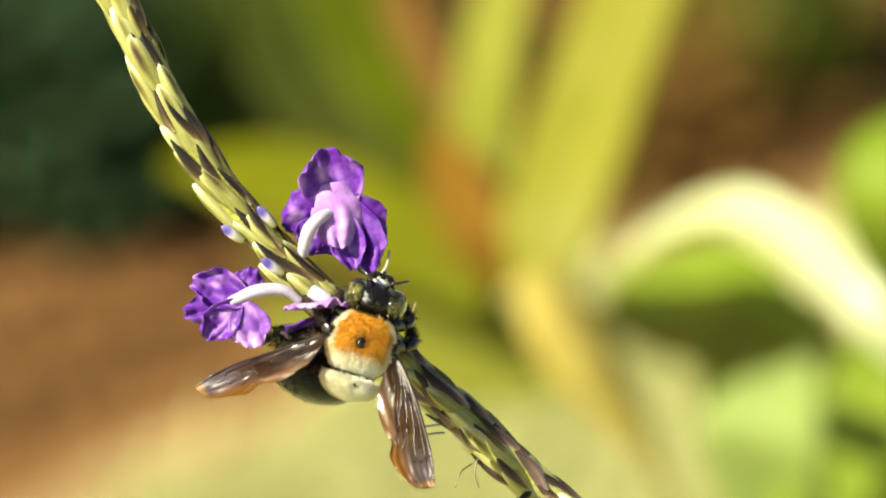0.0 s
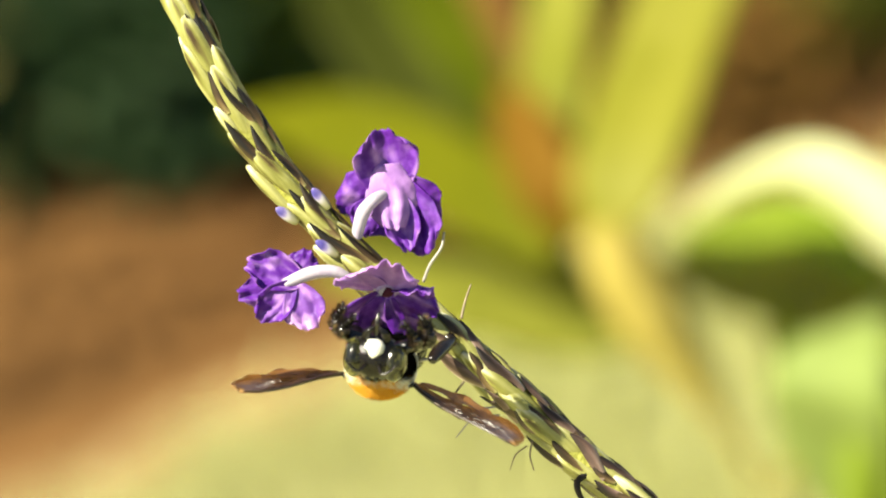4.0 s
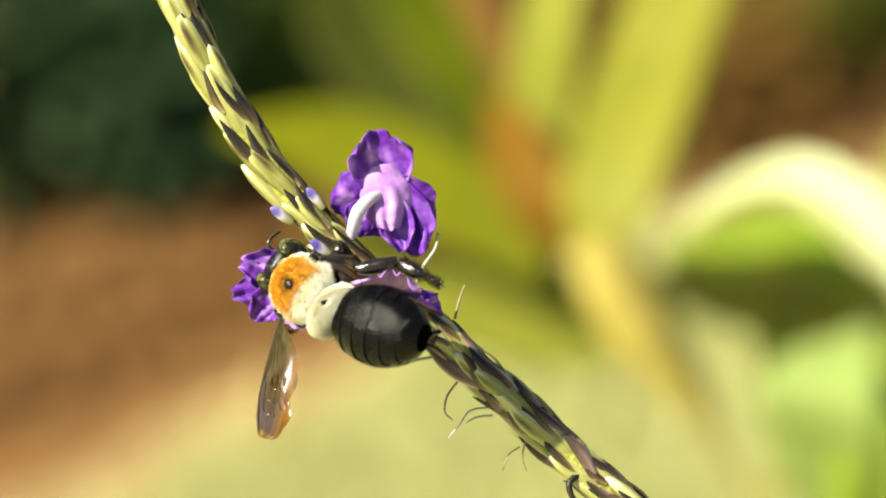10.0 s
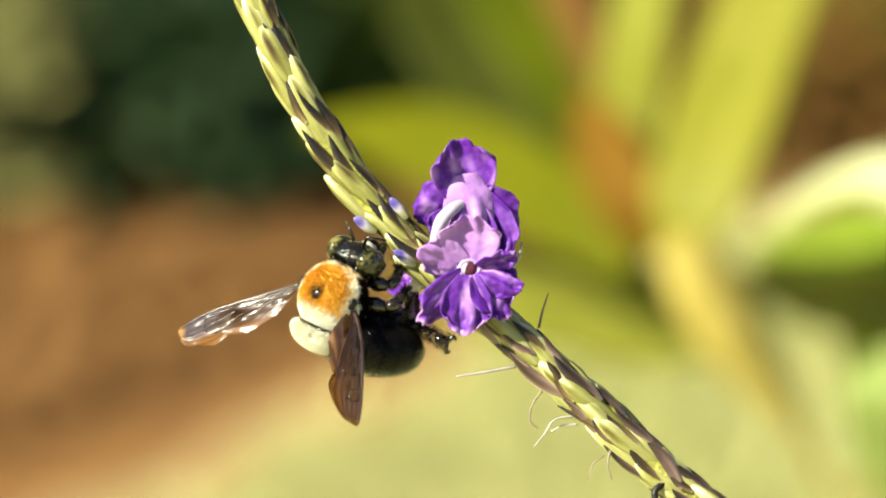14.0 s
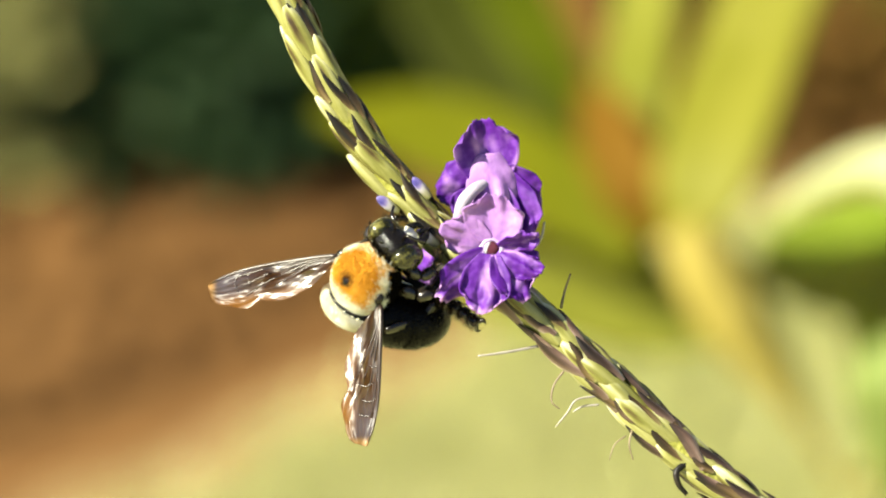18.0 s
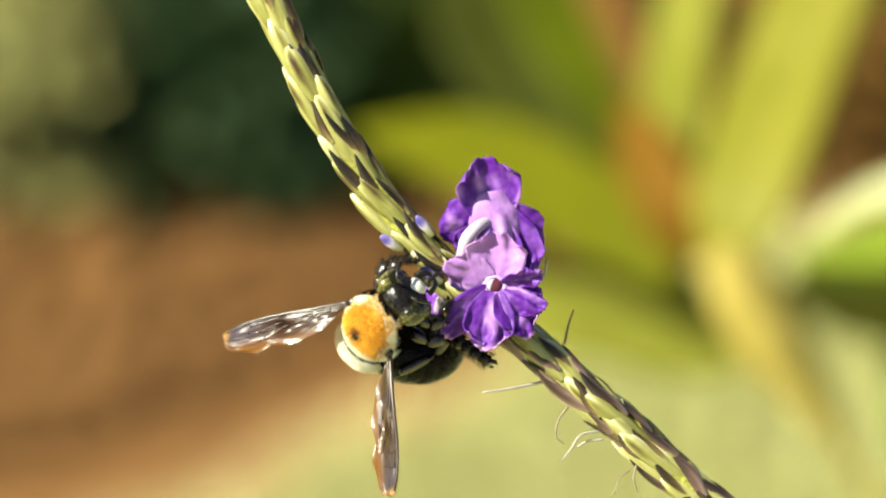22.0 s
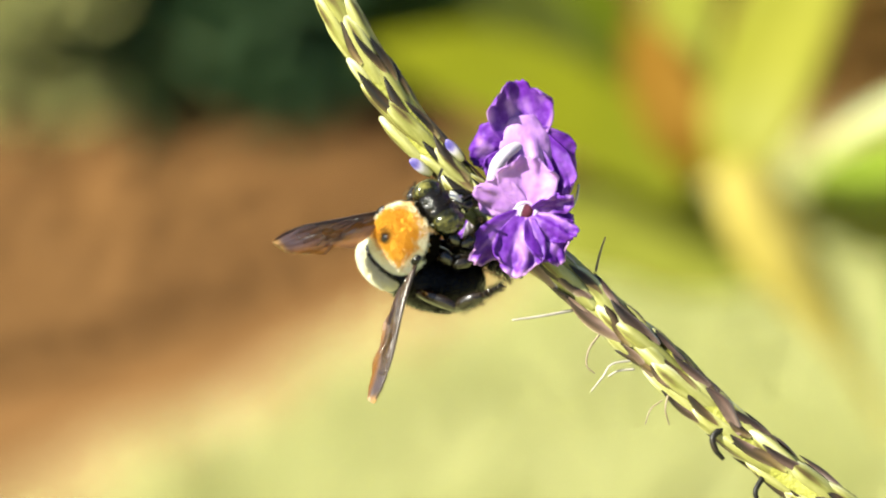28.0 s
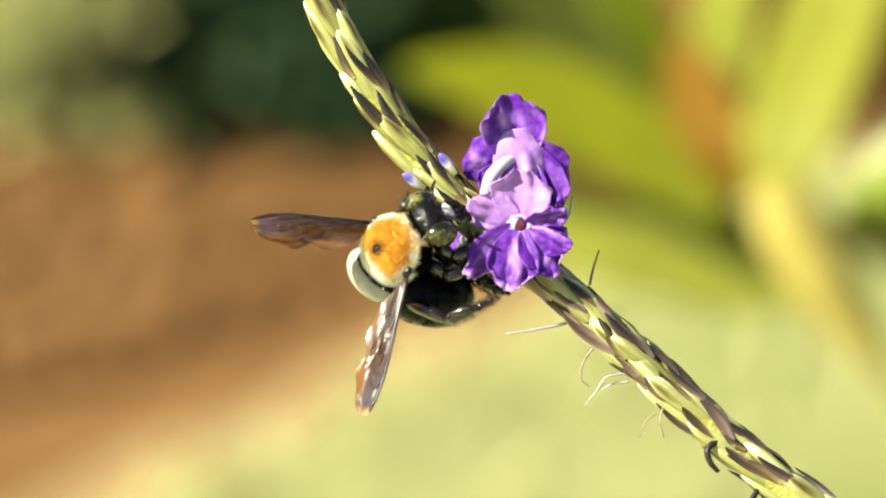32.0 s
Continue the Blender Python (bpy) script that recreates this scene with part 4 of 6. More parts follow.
def fuzz_mesh(name, patches, mats, seed):
    """Short tapering hairs: each patch gives centre, radii, a test on the unit direction, count, length and the material's place."""
    rnd = random.Random(seed)
    verts, faces, idx = [], [], []
    for centre, radii, test, count, length in patches:
        made = 0
        tries = 0
        while made < count and tries < count * 12:
            tries += 1
            d = Vector((rnd.gauss(0, 1), rnd.gauss(0, 1), rnd.gauss(0, 1))).normalized()
            which = test(d, rnd)
            if which is None:
                continue
            made += 1
            p = Vector(centre) + Vector((d.x * radii[0], d.y * radii[1], d.z * radii[2])) * 0.96
            nrm = Vector((d.x / radii[0], d.y / radii[1], d.z / radii[2])).normalized()
            lean = (nrm + Vector((rnd.gauss(0, 0.38), rnd.gauss(0, 0.38) - 0.6, rnd.gauss(0, 0.38)))).normalized()
            L = length * rnd.uniform(0.6, 1.25)
            a = lean.orthogonal().normalized() * (0.8 * U * rnd.uniform(0.7, 1.2))
            b = lean.cross(a)
            k = len(verts)
            verts += [p + a, p - a * 0.5 + b * 0.87, p - a * 0.5 - b * 0.87, p + lean * L]
            faces += [(k, k + 1, k + 3), (k + 1, k + 2, k + 3), (k + 2, k, k + 3)]
            idx += [which] * 3
    me = bpy.data.meshes.new(name)
    me.from_pydata([tuple(v) for v in verts], [], faces)
    for mm in mats:
        me.materials.append(mm)
    me.polygons.foreach_set("material_index", idx)
    return me


def bee_leg(bee, name, joints, radii, hairy):
    """Jointed leg: spindle-shaped femur and tibia, beaded foot with two claws, and a coat of short hair."""
    p = [bee_point(*q) for q in joints]
    segs = []
    last = len(p) - 2
    for i in range(len(p) - 1):
        a, b = p[i], p[i + 1]
        r = radii[i] * U
        if i < last:
            bow = (b - a).orthogonal().normalized() * r * 0.25
            segs.append(tube([a, a.lerp(b, 0.25) + bow, a.lerp(b, 0.65) + bow, b], [r * 0.55, r, r * 1.05, r * 0.6], 10, 14, 0.8))
        else:
            for q in range(4):
                segs.append(tube([a.lerp(b, q / 4), a.lerp(b, (q + 0.6) / 4), a.lerp(b, (q + 1) / 4)], [r * 0.55, r * (1 - 0.12 * q), r * 0.6], 8, 6))
            side = (b - a).orthogonal().normalized() * r
            for sg in (-1, 1):
                segs.append(tube([b, b + (b - a) * 0.12 + side * sg, b + (b - a) * 0.2 + side * sg * 0.6], [r * 0.35, r * 0.25, r * 0.08], 5, 5))
    leg = part(name, join(*segs), M_LEG, bee)
    rnd = random.Random(len(joints) + int(joints[0][1] * 7))
    verts, faces = [], []
    for _ in range(hairy):
        i = rnd.randrange(1, len(p) - 1)
        f = rnd.random()
        along_leg = (p[i + 1] - p[i]).normalized()
        o = Vector((rnd.gauss(0, 1), rnd.gauss(0, 1), rnd.gauss(0, 1)))
        o = (o - along_leg * o.dot(along_leg)).normalized()
        b = p[i].lerp(p[i + 1], f) + o * radii[i] * U * 0.8
        L = rnd.uniform(4, 10) * U
        w = along_leg.cross(o) * 0.8 * U
        k = len(verts)
        verts += [b + w, b - w, b + o * L + along_leg * L * 0.8]
        faces.append((k, k + 1, k + 2))
    hair = part_of("leg_hair", mesh_from("leg_hair", verts, faces), M_LEGHAIR, leg)
    tagged(hair, "short dark hair", kind="stuff")
    return leg


def wing_outline(f, length, width):
    """Front and back edge of the fore wing at the fraction f of its length."""
    g = min(1.0, max(0.0, f - 0.68) / 0.32)
    end = math.sqrt(max(0.0, 1 - g ** 2.2))
    front = width * (0.05 + 0.09 * math.sin(math.pi * f ** 0.8)) * (0.2 + 0.8 * end) - width * 0.10 * g ** 2
    rear = -width * (0.06 + 0.68 * min(1.0, f / 0.70) ** 1.25 * end + 0.035 * math.sin(f * 19 + 1) * f * end) - width * 0.10 * g ** 2
    return front, rear


def bee_wing(bee, name, side):
    """Fore wing with veins, and the hind wing hooked to it. x runs to the tip, y to the leading edge."""
    L, W_ = 250 * U, 84 * U
    n, m = 40, 16
    bm = bmesh.new()
    rows = []
    for i in range(n + 1):
        f = i / n
        hi, lo = wing_outline(f, L, W_)
        rows.append([bm.verts.new((L * f, hi + (lo - hi) * j / m, W_ * (0.028 * math.sin(j * 2.3 + 2.0 * math.sin(i * 0.3)) * min(1, f * 4) + 0.05 * math.sin(f * 6) + 0.012 * noise.noise(Vector((i * 0.6, j * 0.9, side)))))) for j in range(m + 1)])
    for a, b in zip(rows, rows[1:]):
        for j in range(m):
            bm.faces.new((a[j], a[j + 1], b[j + 1], b[j]))
    w = part(name, bm, M_WING, bee, "smoky brown wing with dark veins")
    veins = []
    for frac, end, r in ((0.02, 0.97, 4.2), (0.16, 0.80, 2.6), (0.42, 0.78, 2.2), (0.68, 0.70, 2.0), (0.95, 0.60, 1.8)):
        pts = []
        for i in range(8):
            f = end * i / 7
            hi, lo = wing_outline(f, L, W_)
            pts.append((L * f, hi + (lo - hi) * (frac * (0.25 + 0.75 * i / 7) if frac > 0.1 else frac), 0.4 * U + W_ * 0.05 * math.sin(f * 6)))
        veins.append(tube(pts, [r * U, r * 0.8 * U, r * 0.35 * U], 6, 20))
    for f, a, b in ((0.42, 0.05, 0.5), (0.55, 0.2, 0.75), (0.66, 0.05, 0.5), (0.76, 0.1, 0.55)):
        hi, lo = wing_outline(f, L, W_)
        veins.append(tube([(L * f, hi + (lo - hi) * a, W_ * 0.05 * math.sin(f * 6)), (L * (f + 0.03), hi + (lo - hi) * (a + b) / 2, W_ * 0.05 * math.sin(f * 6)), (L * (f + 0.01), hi + (lo - hi) * b, W_ * 0.05 * math.sin(f * 6))], [1.3 * U, 1.2 * U], 5, 8))
    part("wing_vein", join(*veins), M_VEIN, w)
    hb = bmesh.new()
    rows = []
    for i in range(17):
        f = i / 16
        wd = W_ * 0.40 * math.sin(math.pi * min(1, 0.06 + f * 0.9)) ** 0.8
        y0 = -W_ * (0.04 + 0.46 * f)
        rows.append([hb.verts.new((L * (0.04 + 0.60 * f), y0 - wd * j / 5, -1.5 * U + W_ * 0.03 * math.sin(j * 2 + i))) for j in range(6)])
    for a, b in zip(rows, rows[1:]):
        for j in range(5):
            hb.faces.new((a[j], a[j + 1], b[j + 1], b[j]))
    part("hind_wing", hb, M_WING, w)
    return w


def carpenter_bee():
    bee = new("carpenter_bee")

    def coat(d, rnd):
        """0 orange, 1 cream, 2 black hair, by the direction on the thorax."""
        g = rnd.gauss(0, 1) if rnd else 0.0
        if d.z < -0.25 + 0.06 * g or d.y < -0.90 + 0.03 * g:
            return 2
        if rnd and d.z > 0 and math.hypot(d.x * 62, d.y * 64 + 4) < 8:
            return None
        if rnd and d.z > 0 and math.hypot(d.x * 62 + 2, d.y * 64 - 2) < 13 + 5 * g:
            return 3
        if abs(d.x) > 0.55 and d.z < (0.22 if d.y > 0.15 else -0.02) + 0.04 * g:
            return 2
        if d.y < -0.40 + 0.08 * g or abs(d.x) + 0.06 * g > 0.80 or (d.y > 0.45 and abs(d.x) + 0.06 * g > 0.64):
            return 1
        # cream mingles with orange low on the front slope, painting its paling in sun
        if rnd and d.y > 0.42 and d.z < 0.52 and rnd.random() < 0.5:
            return 1
        return 0

    skin = ellipsoid(bee_point(0, 0, 0), (59 * U, 62 * U, 53 * U), 72, 44)
    for face in skin.faces:
        c = face.calc_center_median()
        face.material_index = coat(Vector((c.x / 62, c.y / 64, c.z / 54)).normalized(), None)
    thorax = part("thorax", skin, M_ORANGE, bee, "round thorax")
    thorax.data.materials.append(M_CREAM)
    thorax.data.materials.append(M_DARKFUZZ)
    fz = fuzz_mesh("fuzz", [(bee_point(0, 0, 0), (59 * U, 62 * U, 53 * U), coat, 38000, 9 * U)], [M_ORANGE, M_CREAM, M_DARKFUZZ, M_BROWNFUZZ], 3)
    ob = new("fuzz", fz)
    ob.parent = bee
    tagged(ob, "orange fuzz edged with cream", kind="stuff")
    part("bald_spot", ellipsoid(bee_point(0, -4, 50), (11 * U, 11 * U, 7 * U), 14, 8), M_BLACK, bee, "shiny black bald spot")
    # head
    head = part("head", ellipsoid(bee_point(0, 76, -22), (49 * U, 32 * U, 40 * U), 32, 20, 0.05), M_BLACK, bee, "glossy black head")
    for sx in (-1, 1):
        part("eye", ellipsoid(bee_point(sx * 34, 80, -17), (22 * U, 27 * U, 35 * U), 32, 22), M_EYE, head, "glossy olive compound eye")
        part("antenna", tube([bee_point(sx * 12, 106, -8), bee_point(sx * 20, 120, 4), bee_point(sx * 32, 124, 0), bee_point(sx * 46, 128, -16)], [3.4 * U, 2.8 * U, 3.0 * U, 2.6 * U], 7, 20), M_LEG, head)
        part("mandible", tube([bee_point(sx * 19, 97, -54), bee_point(sx * 14, 110, -66), bee_point(sx * 4, 112, -74)], [8 * U, 6 * U, 3 * U], 8, 12), M_BLACK, head)
        part("ocellus", ellipsoid(bee_point(sx * 7, 82, 17), (5 * U, 5 * U, 4 * U), 10, 6), M_EYE, head)
    face = ellipsoid(bee_point(0, 0, 0), (16 * U, 10 * U, 18 * U), 22, 16, 0.16)
    for w in face.verts:
        w.co.x *= 1.0 - 0.35 * w.co.z / (18 * U)
        w.co += bee_point(0, 102, -36)
    part("clypeus", face, M_FACE, head, "ivory white face plate")
    hf = fuzz_mesh("head_fuzz", [(bee_point(0, 70, -19), (44 * U, 29 * U, 39 * U), lambda d, r: (0 if r.random() < 0.02 else 1) if d.y < 0.1 or (abs(d.x) < 0.35 and d.z < 0.3) else None, 2400, 8 * U)], [M_CREAM, M_DARKFUZZ], 9)
    ob = new("head_fuzz", hf)
    ob.parent = head
    tagged(ob, "", kind="stuff")
    part("tongue", tube([bee_point(0, 102, -62), bee_point(0, 114, -80), bee_point(0, 112, -100)], [5 * U, 4 * U, 2 * U], 7, 12), M_LEG, head)
    # abdomen, hinged at its front end: local origin at the waist, -y to the tip
    ab = part("abdomen", ellipsoid(bee_point(0, -90, -4), (58 * U, 92 * U, 46 * U), 26, 18), M_TERGITE, bee, "glossy blue-black abdomen")
    for i in range(6):
        y0 = -4 - 29 * i
        bm = bmesh.new()
        n = 32
        rings = []
        for q in range(6):
            y = y0 - q * 7.0
            f = min(0.985, abs((y + 92) / 98))
            r = max(0.02, 1 - f ** 2.3) ** 0.5
            rise = 1.015 + 0.030 * (q / 5) ** 1.5 - (0.05 if q == 0 else 0)
            rings.append([bm.verts.new(bee_point(67 * r * rise * math.cos(2 * math.pi * j / n), y, -4 + 52 * r * rise * math.sin(2 * math.pi * j / n))) for j in range(n)])
        for a, b in zip(rings, rings[1:]):
            for j in range(n):
                bm.faces.new((a[j], a[(j + 1) % n], b[(j + 1) % n], b[j]))
        part("tergite", bm, M_TERGITE, ab)
    af = fuzz_mesh("abdomen_fuzz", [(bee_point(0, -92, -4), (66 * U, 93 * U, 51 * U), lambda d, r: 0 if d.z < 0.60 + r.gauss(0, 0.35) else None, 24000, 10 * U)], [M_DARKFUZZ], 5)
    ob = new("abdomen_fuzz", af)
    ob.parent = ab
    tagged(ob, "short black hair", kind="stuff")
    first = part("first_segment", ellipsoid(bee_point(0, -68, -8), (48 * U, 25 * U, 44 * U), 40, 24), M_BLACK, bee, "first abdominal segment under cream hair")
    ff = fuzz_mesh("segment_fuzz", [(bee_point(0, -68, -8), (49 * U, 26 * U, 45 * U), lambda d, r: 0 if d.z > -0.35 and d.y < 0.14 + r.gauss(0, 0.07) and math.hypot(d.x - 0.25, (d.y + 0.25) * 0.8) + r.gauss(0, 0.05) > (0.20 if d.z > 0 else 0) else None, 20000, 10 * U)], [M_CREAM], 6)
    ob = new("segment_fuzz", ff)
    ob.parent = first
    tagged(ob, "dense cream hair", kind="stuff")
    for sx in (-1, 1):
        bee_leg(bee, "fore_leg", [(sx * 28, 44, -44), (sx * 62, 56, -50), (sx * 66, 80, -64), (sx * 44, 96, -84)], [14, 12, 7], 420)
        bee_leg(bee, "mid_leg", [(sx * 36, 6, -46), (sx * 74, 20, -54), (sx * 84, 44, -74), (sx * 70, 64, -98)], [16, 14, 8], 500)
        part("tegula", ellipsoid(bee_point(sx * 56, 4, 22), (9 * U, 12 * U, 7 * U), 12, 8), M_BLACK, bee)
    far = bee_leg(bee, "hind_leg", [(0, 0, 0), (72, -36, 0), (146, -24, 4), (216, -4, 8)], [11, 12, 18], 1900)
    hind = bee_leg(bee, "hind_leg", [(0, 0, 0), (56, -52, 0), (112, -50, 6), (150, -46, 8)], [13, 14, 8], 500)
    lw = bee_wing(bee, "left_wing", -1)
    rw = bee_wing(bee, "right_wing", 1)
    tagged(bee, "carpenter bee with orange and cream fuzz, smoky wings", "bee")
    return bee, head, ab, lw, rw, hind, far


# ---- build ----
ground_sheet()
mulch_bed()
grass_blades()
bark_chips()
sandy_strip()
shrub(-0.112, 1.922, 0.085, 0.17, 1, 0.014, 2000)
shrub(-0.048, 1.968, 0.085, 0.16, 2, 0.014, 2000, M_SHRUB_MID, "mid-green shrub on the mulch bed")
shrub(-0.164, 1.930, 0.085, 0.17, 21, 0.014, 2000)
shrub(-0.258, 1.925, 0.12, 0.17, 13, 0.014, 2000, M_SHRUB_PALE, "pale grey-green shrub on the mulch bed")
shrub(0.030, 2.026, 0.075, 0.13, 4, 0.014, 1600, M_SHRUB_OLIVE, "olive green shrub on the mulch bed")
shrub(0.234, 2.078, 0.085, 0.10, 5, 0.014, 1600, M_SHRUB_OLIVE, "olive green shrub on the mulch bed")
# added cover: its brown stands for shade lying on the mulch
shrub(0.150, 2.020, 0.130, 0.05, 31, 0.014, 1800, M_MULCH_SHADED, "low brown cover added in place of shade on the mulch bed")
strap_plant()
low_plant()
spike_axis()
buds()
flower_behind()
left_flower = flower_left()
open_flower = flower_front()
styles()
bee, head, abdomen, left_wing, right_wing, hind_leg, far_leg = carpenter_bee()
spike_scales()


# ---- what moves ----
def motions():
    walk(spike, [
        (0.0, pose(0.00189, 0.00170, 1.00324, -27.6200, -0.1200, -1.4200)),
        (0.5, pose(0.00109, 0.00074, 1.00266, -27.5400, -0.1900, -1.3010)),
        (1.0, pose(0.00032, 0.00008, 1.00191, -27.4500, -0.0500, -1.2321)),
        (1.5, pose(0.00012, -0.00256, 1.00222, -27.6700, -0.3800, -0.9536)),
        (2.0, pose(0.00009, -0.00239, 1.00102, -27.9100, -0.6000, -0.6052)),
        (2.5, pose(0.00045, -0.00239, 1.00169, -27.9200, -0.5700, -0.4392)),
        (3.0, pose(0.00070, -0.00259, 1.00248, -27.9800, -0.3700, -0.4632)),
        (3.5, pose(0.00045, -0.00231, 1.00197, -28.1000, -0.1100, -0.5919)),
        (4.0, pose(0.00013, -0.00188, 1.00139, -28.1000, -0.1400, -0.6106)),
        (4.5, pose(-0.00017, -0.00146, 1.00080, -28.0900, -0.1800, -0.6292)),
        (5.0, pose(-0.00048, -0.00103, 1.00022, -28.0800, -0.2100, -0.6579)),
        (5.5, pose(-0.00079, -0.00060, 0.99963, -28.0700, -0.2400, -0.6765)),
        (6.0, pose(-0.00108, -0.00256, 1.00031, -28.0300, -0.3300, -0.6552)),
        (6.5, pose(-0.00094, -0.00175, 1.00049, -27.9300, -0.5500, -0.5847)),
        (7.0, pose(-0.00073, -0.00138, 1.00088, -28.0400, -0.5400, -0.5942)),
        (7.5, pose(-0.00067, -0.00152, 1.00157, -28.0900, -0.3800, -0.7836)),
        (8.0, pose(-0.00042, -0.00006, 1.00139, -28.1100, -0.3500, -0.7731)),
        (8.5, pose(0.00045, 0.00136, 1.00201, -28.0700, -0.2500, -0.8736)),
        (9.0, pose(0.00146, 0.00085, 1.00365, -27.9400, -0.0100, -0.9642)),
        (9.5, pose(0.00118, -0.00054, 1.00332, -28.0600, 0.1400, -0.8677)),
        (10.0, pose(0.00066, 0.00006, 1.00195, -27.9700, 0.2000, -0.9112)),
        (10.5, pose(-0.00001, -0.00169, 1.00184, -27.8300, -0.0700, -0.9147)),
        (11.0, pose(-0.00047, -0.00106, 1.00046, -27.7100, -0.4500, -0.6882)),
        (11.5, pose(-0.00019, -0.00116, 1.00072, -27.7300, -0.5100, -0.4817)),
        (12.0, pose(0.00013, -0.00167, 1.00119, -27.9300, -0.3600, -0.3552)),
        (12.5, pose(0.00021, -0.00239, 1.00178, -28.0700, -0.1200, -0.1862)),
        (13.0, pose(0.00022, -0.00298, 1.00231, -28.1100, -0.0600, 0.0227)),
        (13.5, pose(0.00032, -0.00132, 1.00129, -28.0256, -0.1000, 0.2392)),
        (14.0, pose(0.00020, -0.00129, 1.00114, -27.9913, -0.1500, 0.2756)),
        (14.5, pose(0.00006, -0.00127, 1.00100, -27.9569, -0.1901, 0.3121)),
        (15.0, pose(-0.00006, -0.00124, 1.00085, -27.9326, -0.2301, 0.3485)),
        (15.5, pose(-0.00019, -0.00122, 1.00071, -27.8982, -0.2702, 0.3849)),
        (16.0, pose(-0.00033, -0.00135, 1.00065, -27.8539, -0.4904, 0.5110)),
        (16.5, pose(0.00037, -0.00040, 1.00050, -28.0981, -0.2603, 0.4563)),
        (17.0, pose(0.00091, -0.00104, 1.00120, -28.1322, -0.2103, 0.3814)),
        (17.5, pose(0.00148, 0.00019, 1.00090, -28.0964, -0.2003, 0.3465)),
        (18.0, pose(0.00211, -0.00044, 1.00159, -28.1206, 0.0401, 0.2423)),
        (18.5, pose(0.00250, 0.00135, 1.00044, -28.1392, 0.0801, 0.1954)),
        (19.0, pose(0.00150, 0.00034, 1.00059, -28.1779, -0.0000, 0.2782)),
        (19.5, pose(0.00043, 0.00085, 0.99979, -28.0665, -0.0801, 0.3510)),
        (20.0, pose(-0.00048, 0.00136, 0.99899, -27.8552, -0.2603, 0.6036)),
        (20.5, pose(-0.00084, 0.00174, 0.99870, -27.8352, -0.3704, 0.6780)),
        (21.0, pose(-0.00129, 0.00183, 0.99856, -28.0952, -0.4505, 0.6825)),
        (21.5, pose(-0.00162, 0.00212, 0.99831, -28.0152, -0.4305, 0.7171)),
        (22.0, pose(-0.00173, 0.00294, 0.99779, -27.9052, -0.5105, 0.9616)),
        (22.5, pose(-0.00192, 0.00398, 0.99742, -28.0765, -0.3505, 1.0539)),
        (23.0, pose(-0.00220, 0.00361, 0.99781, -28.4878, -0.1803, 1.0565)),
        (23.5, pose(-0.00204, 0.00189, 0.99862, -28.3089, 0.1202, 0.9180)),
        (24.0, pose(-0.00160, 0.00273, 0.99809, -28.1901, -0.1002, 1.2880)),
        (24.5, pose(-0.00145, 0.00219, 0.99828, -28.3912, -0.1302, 1.3186)),
        (25.0, pose(-0.00149, 0.00098, 0.99880, -28.5524, -0.0100, 1.1296)),
        (25.5, pose(-0.00132, -0.00049, 0.99938, -28.5035, 0.0000, 0.9303)),
        (26.0, pose(-0.00098, -0.00135, 0.99964, -28.5547, -0.0601, 0.9007)),
        (26.5, pose(-0.00063, -0.00219, 0.99989, -28.6158, -0.1202, 0.8712)),
        (27.0, pose(-0.00030, -0.00304, 1.00014, -28.6670, -0.1803, 0.8417)),
        (27.5, pose(0.00004, -0.00388, 1.00039, -28.7281, -0.2304, 0.8122)),
        (28.0, pose(0.00062, -0.00770, 1.00225, -28.7593, -0.0701, 0.8533)),
        (28.5, pose(0.00068, -0.00765, 1.00223, -28.7407, -0.0801, 1.0249)),
        (29.0, pose(0.00049, -0.00778, 1.00228, -28.7521, -0.2804, 1.1360)),
        (29.5, pose(-0.00033, -0.00747, 1.00220, -28.7636, -0.2404, 1.1477)),
        (30.0, pose(-0.00130, -0.00694, 1.00201, -28.7450, -0.2904, 1.0992)),
        (30.5, pose(-0.00200, -0.00895, 1.00319, -28.8564, -0.2203, 1.1710)),
        (31.0, pose(-0.00287, -0.00752, 1.00252, -28.7079, -0.1803, 1.1628)),
        (31.5, pose(-0.00364, -0.00809, 1.00291, -28.5893, -0.1202, 1.1946)),
        (32.0, pose(-0.00435, -0.00779, 1.00286, -28.5807, -0.3204, 1.4157)),
    ])
    walk(open_flower, [
        (0.0, pose(0.00077, -0.00300, -0.00600, 66.00, -0.00, 0.00)),
        (1.0, pose(0.00026, -0.00420, -0.00578, 45.00, -0.00, 0.00)),
        (2.0, pose(0.00026, -0.00463, -0.00578, 45.00, -0.00, 0.00)),
        (3.0, pose(0.00026, -0.00463, -0.00578, 45.00, -0.00, 0.00)),
        (6.0, pose(0.00026, -0.00463, -0.00642, 45.00, -0.00, 0.00)),
        (8.0, pose(0.00026, -0.00463, -0.00610, 45.00, -0.00, 0.00)),
        (8.5, pose(0.00077, -0.00398, -0.00514, 30.00, -0.00, 0.00)),
        (9.0, pose(0.00141, -0.00270, -0.00642, 45.00, -0.00, 0.00)),
        (10.0, pose(0.00141, -0.00206, -0.00642, 50.00, -0.00, 0.00)),
        (10.5, pose(0.00013, -0.00398, -0.00385, 40.00, -8.00, 0.00)),
        (11.0, pose(0.00051, -0.00398, -0.00206, 18.00, -14.00, 10.00)),
        (12.0, pose(0.00077, -0.00334, -0.00257, 5.00, -6.00, 8.00)),
        (13.0, pose(0.00077, -0.00334, -0.00257, 5.00, -6.00, 8.00)),
        (15.5, pose(0.00077, -0.00334, -0.00257, 0.00, -0.00, 0.00)),
        (32.0, pose(0.00077, -0.00334, -0.00257, 0.00, -0.00, 0.00)),
    ])
